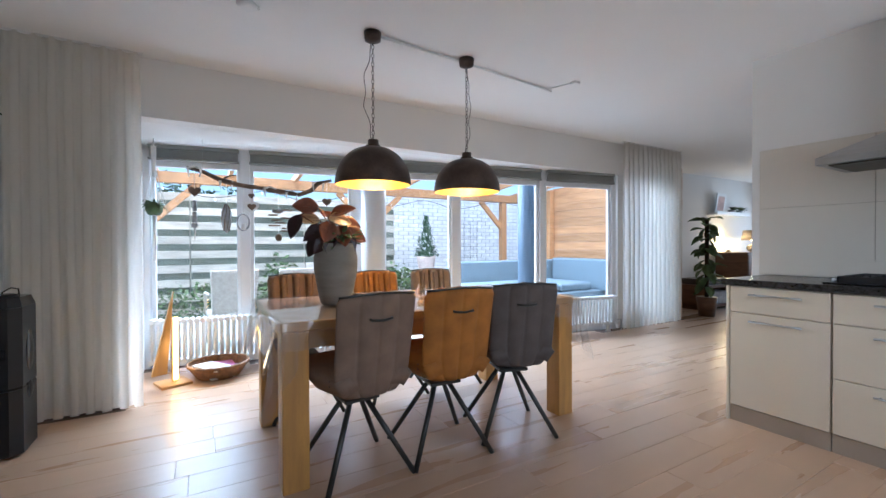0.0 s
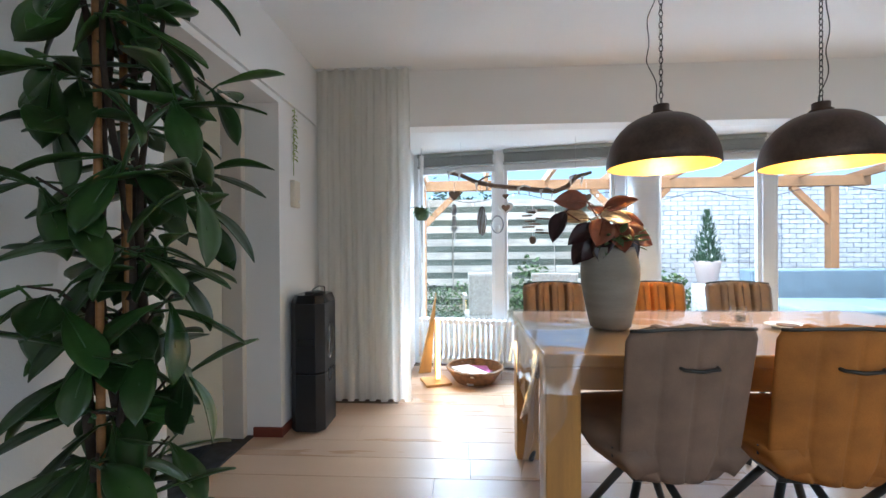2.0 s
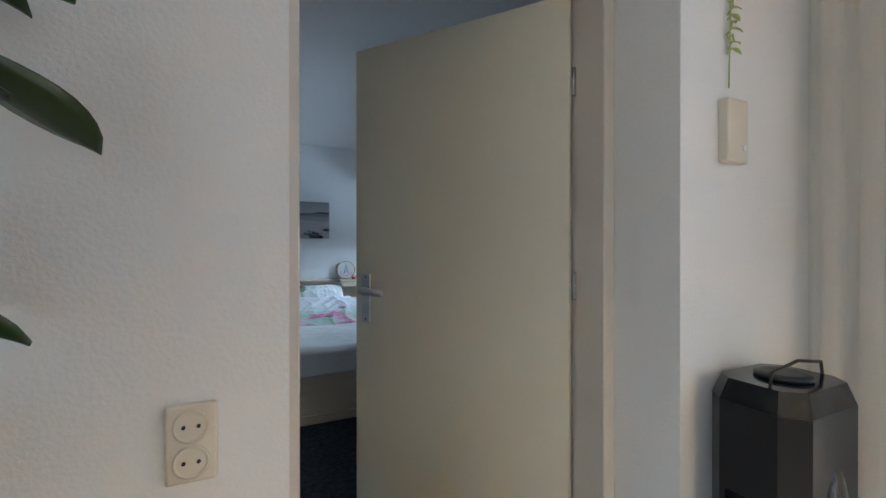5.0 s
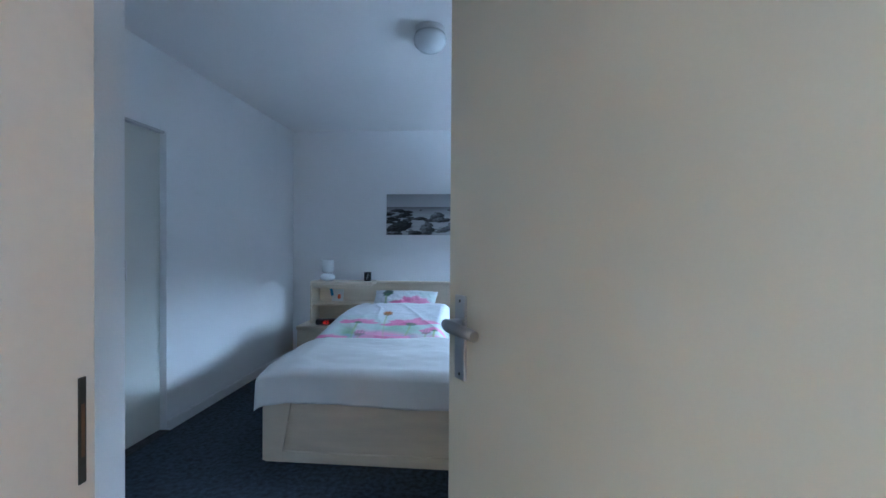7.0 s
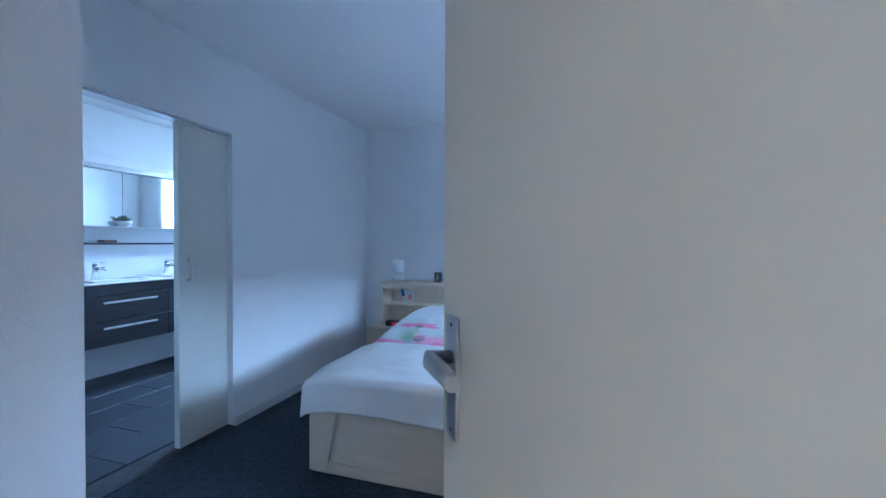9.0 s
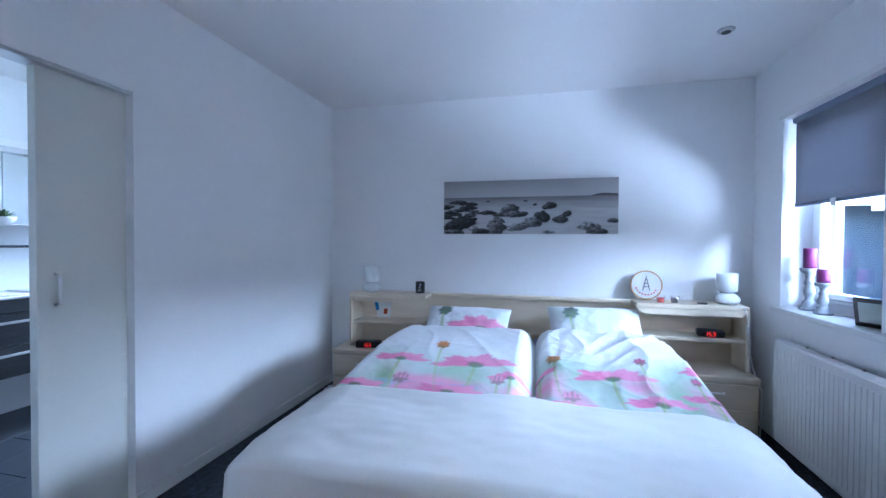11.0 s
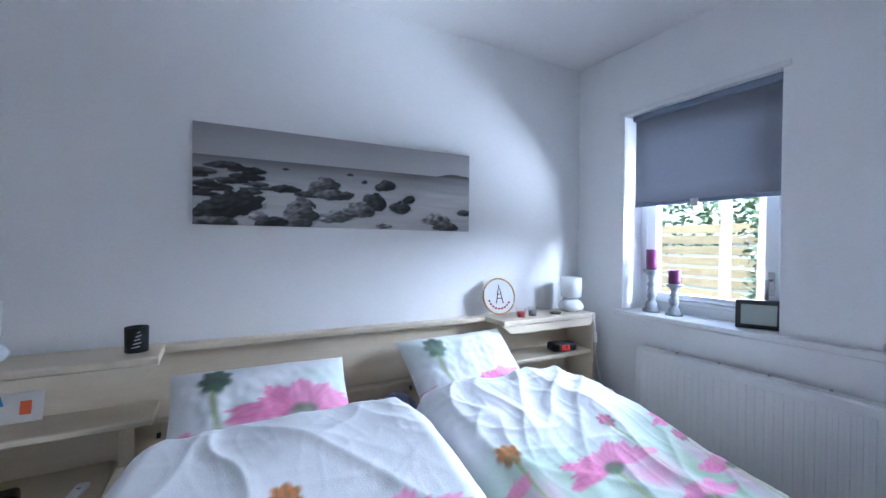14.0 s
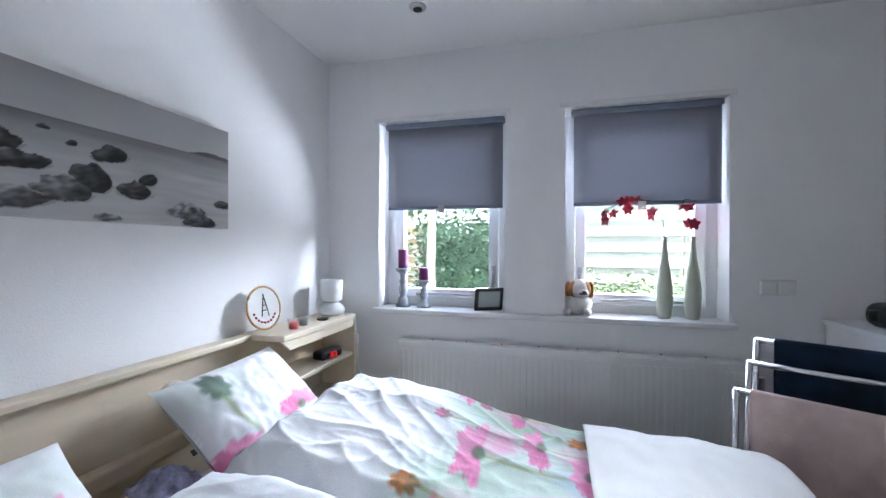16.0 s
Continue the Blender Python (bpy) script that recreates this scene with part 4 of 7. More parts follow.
def basket():
    x, y = 1.17, -1.53
    k = thing("basket", (x, y, 0), "round brown wicker basket holding magazines on the floor", "basket")
    for i in range(11):
        r, z = 0.165 + 0.006 * i, 0.012 + 0.009 * i
        pts = [(x + (r + 0.004 * (-1) ** j) * math.cos(j * math.tau / 36), y + (r + 0.004 * (-1) ** j) * math.sin(j * math.tau / 36), z) for j in range(37)]
        part("wicker_strand", tube(B(), pts, 0.0065, 5), WICKER, k)
    part("rim", tube(B(), [(x + 0.235 * math.cos(j * math.tau / 40), y + 0.235 * math.sin(j * math.tau / 40), 0.115 + 0.004 * math.sin(j * 2.5)) for j in range(41)], 0.012, 8), WICKER, k)
    part("bottom", lathe(B(), [(0.165, 0.0), (0.17, 0.014)], (x, y, 0), 32), WICKER, k)
    for i, (m_, dx, dy, a) in enumerate(((PAPER, -0.03, 0.02, 20), (MAGENTA, 0.03, -0.02, -25), (PAPER, 0.0, 0.03, 60), (MAGENTA, -0.02, -0.03, 8), (PAPER, -0.07, 0.05, 40))):
        single("magazine", bx(B(), -0.135, 0.135, -0.095, 0.095, 0.0145 + i * 0.019, 0.031 + i * 0.019, 0.002, 1, pose(x + dx, y + dy, 0, 3, -4, a)), m_,
               "glossy pink magazine lying in the basket" if m_ is MAGENTA else "white folded paper lying in the basket", "magazine", "papers in the basket")


basket()


def driftwood():
    """The branch hung before the glass with its ornaments on strings."""
    X = lambda y: glass_x(y) - 0.42
    pts = [(-1.30, 1.80), (-1.42, 1.775), (-1.56, 1.70), (-1.72, 1.665), (-1.90, 1.645), (-2.05, 1.615), (-2.2, 1.60), (-2.3, 1.64), (-2.36, 1.71), (-2.48, 1.745)]
    d = thing("driftwood_branch", (1.15, -1.9, 1.65), "gnarled driftwood branch hanging before the window", "branch")
    part("branch", tube(B(), [(X(y) + 0.015 * math.sin(i * 2.1), y, z) for i, (y, z) in enumerate(pts)], [0.013, 0.018, 0.02, 0.019, 0.02, 0.022, 0.02, 0.021, 0.018, 0.012], 9), DRIFT, d)
    part("twig", tube(B(), [(X(-1.56), -1.56, 1.70), (X(-1.6) - 0.02, -1.62, 1.74), (X(-1.66) - 0.03, -1.68, 1.75)], [0.011, 0.008, 0.004], 6), DRIFT, d)
    for y in (-1.42, -2.36):
        part("hanging_wire", tube(B(), [(X(y), y, 1.70), (X(y), y, 2.05)], 0.0012, 4), STEEL, d)
    for y, z in ((-1.36, 1.79), (-1.60, 1.69), (-1.95, 1.64), (-2.13, 1.61), (-2.36, 1.71)):
        b = B()
        for s in (-1, 1):
            tube(b, [(X(y), y, z + 0.02), (X(y) - 0.02, y + s * 0.05, z + 0.02 - 0.02), (X(y) - 0.01, y + s * 0.04, z - 0.07)], [0.008, 0.013, 0.004], 6)
        part("ribbon", b, PAPER, d, "pale fabric ribbon")

    def heart(b, x, y, z, s):
        out = [(y + s * 0.0625 * 16 * math.sin(t) ** 3, z + s * 0.0625 * (13 * math.cos(t) - 5 * math.cos(2 * t) - 2 * math.cos(3 * t) - math.cos(4 * t))) for t in [i * math.tau / 26 for i in range(26)]]
        return prism(b, out, "x", x - 0.012, x + 0.012)

    def hang(name, y, ztop, label, fn):
        o = thing(name, (X(y), y, ztop), label, "ornament", "window ornaments")
        part("string", tube(B(), [(X(y), y, ztop), (X(y), y, fn(o))], 0.0018, 4), PAPER, o)

    def hearts(o):
        for z, s, m_ in ((1.60, 0.05, DRIFT), (1.30, 0.03, GREYWASH)):
            part("heart", heart(B(), X(-1.36), -1.36, z, s), m_, o)
        for z in (1.48, 1.38):
            part("driftwood_piece", bx(B(), -0.014, 0.014, -0.018, 0.018, z - 0.055, z + 0.04, 0.008, 1, pose(X(-1.36), -1.36, 0)), GREYWASH, o)
        part("pendant_drop", tube(B(), [(X(-1.36), -1.36, 1.28), (X(-1.36), -1.36, 1.18)], [0.008, 0.003], 6), PAPER, o)
        return 1.19
    hang("driftwood_mobile", -1.36, 1.78, "string of hearts and driftwood pieces hanging from the branch", hearts)

    def cone(o):
        y = -1.60
        part("woven_drop", lathe(B(), [(0.004, 1.235), (0.02, 1.26), (0.036, 1.32), (0.042, 1.38), (0.032, 1.44), (0.012, 1.48), (0.004, 1.50)], (X(y), y, 0), 12), GREYWASH, o)
        for k in range(8):
            a = k * math.tau / 8
            part("rib", tube(B(), [(X(y) + math.cos(a + t) * r, y + math.sin(a + t) * r, z) for t, r, z in ((0, 0.022, 1.26), (0.4, 0.044, 1.35), (0.8, 0.036, 1.43), (1.1, 0.012, 1.49))], 0.003, 4), DRIFT, o)
        return 1.24
    hang("woven_ornament", -1.60, 1.69, "grey woven wicker drop hanging from the branch", cone)

    def heart_white(o):
        y = -1.80
        h = part("heart", heart(B(), X(y), y, 1.475, 0.062), GLOSSW, o)
        part("heart_inlay", heart(B(), X(y) - 0.004, y, 1.475, 0.036), DRIFT, h)
        part("small_heart", heart(B(), X(y), y, 1.575, 0.026), DRIFT, o)
        return 1.48
    hang("heart_ornament", -1.80, 1.66, "white wooden heart with a dark heart inlay hanging", heart_white)

    def ring(o):
        y = -1.735
        part("hoop", tube(B(), [(X(y) + 0.05, y + 0.05 * math.cos(t), 1.34 + 0.075 * math.sin(t)) for t in [i * math.tau / 20 for i in range(21)]], 0.007, 6), GREYWASH, o)
        part("tealight", lathe(B(), [(0.02, 1.27), (0.02, 1.33)], (X(y) + 0.05, y, 0), 12), PAPER, o)
        return 1.41
    hang("hoop_ornament", -1.735, 1.66, "grey wicker hoop with a small candle hanging", ring)

    def fish(o):
        y = -2.02
        rng = random.Random(2)
        for k in range(9):
            w = rng.uniform(0.03, 0.062)
            z = 1.255 + k * 0.024
            part("driftwood_piece", bx(B(), -0.012, 0.012, -w, w, z, z + 0.015, 0.006, 1, pose(X(y), y, 0, rng.uniform(-4, 4), 0, rng.uniform(-15, 15))), DRIFT, o)
        part("fish", prism(B(), [(y - 0.05, 1.44), (y - 0.01, 1.465), (y + 0.03, 1.445), (y + 0.055, 1.465), (y + 0.055, 1.42), (y + 0.03, 1.435), (y - 0.01, 1.415)], "x", X(y) - 0.008, X(y) + 0.008), GREYWASH, o)
        part("shell", ball(B(), (X(y), y, 1.20), 0.02, 0.03, 0.035), DRIFT, o)
        return 1.21
    hang("driftwood_stack", -2.02, 1.63, "stack of driftwood pieces with a fish hanging", fish)

    def small(o):
        part("heart", heart(B(), X(-2.44), -2.44, 1.54, 0.042), DRIFT, o)
        return 1.55
    hang("heart_ornament", -2.44, 1.735, "small brown wooden heart hanging from the branch", small)


driftwood()


def hanging_pot():
    x, y = 1.38, -1.06
    h = thing("hanging_planter", (x, y, 1.45), "white macrame hanger with a small green plant", "hanging plant")
    for k in range(4):
        a = k * math.pi / 2 + 0.5
        part("cord", tube(B(), [(x, y, 2.05), (x + 0.012 * math.cos(a), y + 0.012 * math.sin(a), 1.8), (x + 0.075 * math.cos(a), y + 0.075 * math.sin(a), 1.50), (x, y, 1.38)], 0.004, 5), PAPER, h)
    part("knot", tube(B(), [(x, y, 1.98), (x, y, 1.72)], [0.022, 0.014], 8), PAPER, h)
    part("pot", lathe(B(), [(0.04, 1.39), (0.06, 1.42), (0.07, 1.50), (0.06, 1.50)], (x, y, 0), 18), LEAFY, h)
    part("tassel", tube(B(), [(x, y, 1.38), (x, y, 1.0)], [0.02, 0.012], 7), PAPER, h)
    me = leaf_mesh("leaf", 0.10, 0.012, LEAFY, 0.8, 0.2, 6, 2)
    rng = random.Random(9)
    for i in range(22):
        o = part("leaf", me, None, h)
        o.matrix_basis = Matrix.Translation((x, y, 1.49)) @ pose(0, 0, 0, 0, rng.uniform(-50, 5), i * 47)


hanging_pot()


def ficus():
    cx, cy = -1.43, -0.62
    f = thing("rubber_plant", (cx, cy, 0), "tall dark green potted plant tied to bamboo stakes", "plant")
    part("pot", lathe(B(), [(0.13, 0), (0.15, 0.02), (0.175, 0.30), (0.18, 0.32), (0.16, 0.32), (0.155, 0.28)], (cx, cy, 0), 32), STONE, f)
    part("soil", lathe(B(), [(0.155, 0.25), (0.155, 0.285)], (cx, cy, 0), 24), SOIL, f)
    for x, y, h in ((-1.49, -0.62, 2.2), (-1.37, -0.58, 1.95), (-1.455, -0.66, 1.3)):
        pts = [(x, y, 0.28 + k * (h - 0.28) / 12) for k in range(13)]
        part("bamboo_stake", tube(B(), pts, [0.0085 + 0.0012 * (k % 3 == 0) for k in range(13)], 8), BAMBOO, f)
    rng = random.Random(11)
    stems = []
    for s in range(5):
        a = s * 1.3
        pts = []
        for k in range(12):
            t = k / 11
            pts.append((cx + 0.06 * math.cos(a) * (0.4 + t) + 0.02 * math.sin(t * 9 + s), cy + 0.05 * math.sin(a) * (0.4 + t) + 0.02 * math.cos(t * 8 + s * 2), 0.28 + t * (1.95 - 0.12 * s)))
        stems.append(pts)
        part("stem", tube(B(), pts, [0.014 - 0.009 * k / 11 for k in range(12)], 7), BARK, f)
    ms = [leaf_mesh("leaf", L, W, LEAF, d, 0.16, 12, 4, 0.0, 1.55) for L, W, d in ((0.20, 0.036, 0.12), (0.185, 0.035, 0.3), (0.17, 0.033, 0.5), (0.13, 0.028, 0.25))]
    for i in range(52):
        z = 0.34 + 1.95 * (i + rng.random()) / 52
        a = i * 137.5 + rng.uniform(-25, 25)
        st = stems[i % 5]
        base = Vector(st[min(11, max(0, int((z - 0.28) / 1.95 * 11)))])
        base.z = z
        reach = rng.uniform(0.10, 0.28)
        if math.sin(radians(a)) > 0.2:
            reach = min(reach, 0.10)
        if math.sin(radians(a)) < -0.3:
            reach *= 0.75
        if math.cos(radians(a)) > 0.2:
            reach *= 0.55 + 0.85 * math.exp(-((z - 1.5) / 0.38) ** 2)
        tip = base + Vector((math.cos(radians(a)) * reach, math.sin(radians(a)) * reach, rng.uniform(0.02, 0.12)))
        part("twig", tube(B(), [base, (base + tip) / 2 + Vector((0, 0, 0.02)), tip], [0.005, 0.004, 0.003], 5), BARK, f)
        # a rosette of leaves at the twig's end
        for j in range(6):
            o = part("leaf", ms[rng.randrange(4)], None, f)
            aa = a + (j - 2.5) * 52 + rng.uniform(-18, 18)
            spot = base.lerp(tip, 1 - 0.10 * j) + Vector((0, 0, 0.012 * (j % 3)))
            tilt = rng.uniform(-30, 25) if j % 2 else rng.uniform(5, 50)
            m = Matrix.Translation(spot) @ pose(0, 0, 0, 0, 0, aa) @ pose(0, 0, 0, 0, tilt, 0) @ pose(0, 0, 0, rng.uniform(-35, 35), 0, 0) @ Matrix.Translation((0.03, 0, 0))
            if (m @ Vector((0.2, 0, -0.02))).y > -0.37:
                m = Matrix.Translation(base.lerp(tip, 0.5)) @ pose(0, 0, 0, 0, 0, -90 + rng.uniform(-75, 75)) @ pose(0, 0, 0, 0, rng.uniform(-10, 55), 0) @ Matrix.Translation((0.03, 0, 0))
            o.matrix_basis = m


ficus()


def wall_socket(name, x, y, z, faces, w, h, n, horizontal, label, face="-y"):
    """A plate with round sockets or square rockers."""
    s = thing(name, (x, y, z), label, "socket" if "socket" in name else "switch")
    if face == "-y":
        m = pose(x, y, z)
    else:
        m = pose(x, y, z, 0, 0, -90)
    part("plate", bx(B(), -w / 2, w / 2, -0.012, 0.0, -h / 2, h / 2, 0.004, 2, m), KITCH if faces == "cream" else GLOSSW, s)
    for k in range(n):
        o = (k - (n - 1) / 2)
        if faces == "rocker":
            part("rocker", bx(B(), o * w / n - w / n * 0.44, o * w / n + w / n * 0.44, -0.018, -0.012, -h * 0.42, h * 0.42, 0.003, 1, m), GLOSSW, s)
        else:
            c = m @ pose(0, -0.0125, -o * h / n * 0.9, 90, 0, 0)
            part("socket_ring", lathe(B(), [(0.024, 0.0), (0.024, 0.003), (0.020, 0.003), (0.019, 0.0005)], n=22, m=c), KITCH, s)
            for q in (-0.0095, 0.0095):
                part("pin_hole", lathe(B(), [(0.0028, 0.0008), (0.0028, 0.0035)], n=8, m=c @ pose(q, 0, 0)), BLACK, s)


wall_socket("double_socket", -1.035, -0.33, 0.89, "cream", 0.066, 0.115, 2, False, "cream double wall socket beside the door")
s = thing("thermostat", (0.27, -0.33, 1.53), "white rectangular thermostat box on the pillar", "thermostat")
part("box", bx(B(), 0.215, 0.305, -0.362, -0.33, 1.41, 1.585, 0.006, 2), KITCH, s)
part("button", lathe(B(), [(0.008, 0), (0.008, 0.004)], n=12, m=pose(0.28, -0.3625, 1.45, 90)), GLOSSW, s)
VINE = mat("vine_leaf", (0.42, 0.50, 0.16), 0.6, var=0.15)
v = thing("hanging_vine", (0.25, -0.35, 2.05), "thin pale green artificial vine hanging on the wall", "vine")
part("stem", tube(B(), [(0.26, -0.345, 2.06), (0.255, -0.342, 1.9), (0.25, -0.34, 1.62)], 0.0022, 5), VINE, v)
me = leaf_mesh("leaf", 0.03, 0.009, VINE, 0.3, 0.2, 4, 2)
for k in range(16):
    o = part("leaf", me, None, v)
    o.matrix_basis = Matrix.Translation((0.257, -0.345, 2.05 - 0.14 * (k / 15) ** 0.7 - 0.012 * k)) @ pose(0, 0, 0, 0, 20, 180 + k * 70 % 180)


def table_items():
    for x, y in ((-0.62, -2.60), (-0.40, -2.72)):
        g = thing("drinking_glass", (x, y, 0.79), "small clear drinking glass on the dining table", "glass", "table glasses")
        part("glass", lathe(B(), [(0.028, 0.7895), (0.032, 0.86), (0.030, 0.86), (0.026, 0.795)], (x, y, 0), 20), GLASS, g)
    p = thing("saucer", (-0.52, -2.85, 0.79), "white saucer with small things on the table", "saucer")
    part("plate", lathe(B(), [(0.05, 0.7895), (0.085, 0.80), (0.08, 0.802), (0.05, 0.794)], (-0.52, -2.85, 0), 24), GLOSSW, p)
    part("coaster", lathe(B(), [(0.04, 0.7945), (0.04, 0.80)], (-0.52, -2.85, 0), 18), BROWNWOOD, p)


table_items()


# ---- kitchen ----
def kitchen():
    yf = -4.35
    for x0, x1, fronts in ((-2.04, -1.545, ((0.70, 0.86), (0.105, 0.695))), (-2.64, -2.045, ((0.70, 0.86), (0.405, 0.695), (0.105, 0.40))), (-3.24, -2.645, ((0.70, 0.86), (0.405, 0.695), (0.105, 0.40)))):
        c = thing("kitchen_cabinet", ((x0 + x1) / 2, -4.64, 0), "cream kitchen base cabinet with steel bar handles", "cabinet", "kitchen cabinets")
        part("body", bx(B(), x0, x1, -4.94, yf - 0.022, 0.10, 0.865), KITCH, c)
        part("plinth", bx(B(), x0, x1, -4.94, yf - 0.012, 0, 0.099), PLINTH, c, "taupe plinth board")
        for z0, z1 in fronts:
            d = part("drawer_front", bx(B(), x0 + 0.003, x1 - 0.003, yf - 0.02, yf, z0, z1, 0.002), KITCH, c)
            zc = z1 - 0.045
            xm, hw = (x0 + x1) / 2, 0.11
            b = tube(B(), [(xm - hw - 0.02, yf + 0.03, zc), (xm + hw + 0.02, yf + 0.03, zc)], 0.006, 8)
            tube(b, [(xm - hw, yf, zc), (xm - hw, yf + 0.03, zc)], 0.005, 6)
            tube(b, [(xm + hw, yf, zc), (xm + hw, yf + 0.03, zc)], 0.005, 6)
            part("handle", b, STEEL, d, "brushed steel bar handle")
    single("end_panel", bx(B(), -1.542, -1.524, -4.94, yf, 0.0, 0.865, 0.002), KITCH, "cream end panel of the kitchen block", "cabinet panel")
    single("worktop", bx(B(), -3.9, -1.50, -4.945, yf + 0.02, 0.866, 0.906, 0.004, 2), GRANITE, "speckled black granite worktop on the cabinets", "worktop")
    h = thing("gas_hob", (-2.35, -4.63, 0.906), "black gas hob with cast pan supports", "hob")
    part("glass_plate", bx(B(), -2.75, -1.98, -4.88, -4.42, 0.9065, 0.914, 0.002), BLACKG, h)
    for x, y in ((-2.14, -4.75), (-2.14, -4.53), (-2.58, -4.75), (-2.58, -4.53), (-2.36, -4.64)):
        part("burner", lathe(B(), [(0.045, 0.9145), (0.045, 0.922), (0.035, 0.925), (0.035, 0.932), (0.005, 0.934)], (x, y, 0), 20), STEEL, h)
        b = B()
        for a in range(4):
            bx(b, 0.02, 0.095, -0.006, 0.006, 0.936, 0.952, 0.002, 1, pose(x, y, 0, 0, 0, a * 90))
        for a in range(4):
            bx(b, 0.09, 0.10, -0.10, 0.10, 0.915, 0.95, 0.002, 1, pose(x, y, 0, 0, 0, a * 90))
        part("pan_support", b, BLACK, h)
    for k in range(5):
        part("knob", lathe(B(), [(0.018, 0.9145), (0.016, 0.935)], (-2.02, -4.48 - 0.05 * k, 0), 14), STEEL, h)
    e = thing("extractor_hood", (-2.35, -4.7, 1.6), "stainless steel chimney extractor hood over the hob", "hood")
    b = B()
    lo = [b.verts.new(p) for p in ((-2.80, -4.94, 1.575), (-1.93, -4.94, 1.575), (-1.93, -4.47, 1.575), (-2.80, -4.47, 1.575))]
    mi = [b.verts.new((v.co.x, v.co.y, 1.615)) for v in lo]
    hi = [b.verts.new(p) for p in ((-2.50, -4.94, 1.76), (-2.20, -4.94, 1.76), (-2.20, -4.70, 1.76), (-2.50, -4.70, 1.76))]
    b.faces.new(lo)
    for r0, r1 in ((lo, mi), (mi, hi)):
        for k in range(4):
            b.faces.new((r0[k], r0[(k + 1) % 4], r1[(k + 1) % 4], r1[k]))
    part("canopy", b, STEEL, e)
    part("chimney", bx(B(), -2.49, -2.21, -4.94, -4.71, 1.761, CH - 0.25, 0.002), STEEL, e)
    part("chimney_upper", bx(B(), -2.48, -2.22, -4.94, -4.72, CH - 0.25, CH - 0.001), STEEL, e)
    part("filter", bx(B(), -2.75, -1.98, -4.90, -4.50, 1.568, 1.574), GUNMETAL, e)
    # tiled back wall, two courses of large tiles
    w = struct("wall_tiling", bx(B(), -3.9, -1.46, -4.9495, -4.947, 0.907, 1.80), PLINTH, "large cream wall tiles behind the hob", "tiling")
    for zi, (z0, z1) in enumerate(((0.909, 1.379), (1.381, 1.80))):
        for k in range(4):
            x1 = -1.462 - k * 0.603
            part("tile", bx(B(), x1 - 0.60, x1, -4.947, -4.941, z0, z1, 0.0015), KTILE, w)
    single("splash_plate", bx(B(), -2.75, -1.98, -4.941, -4.936, 0.908, 1.02, 0.001), KTILE, "pale splash plate behind the hob", "splashback")


kitchen()


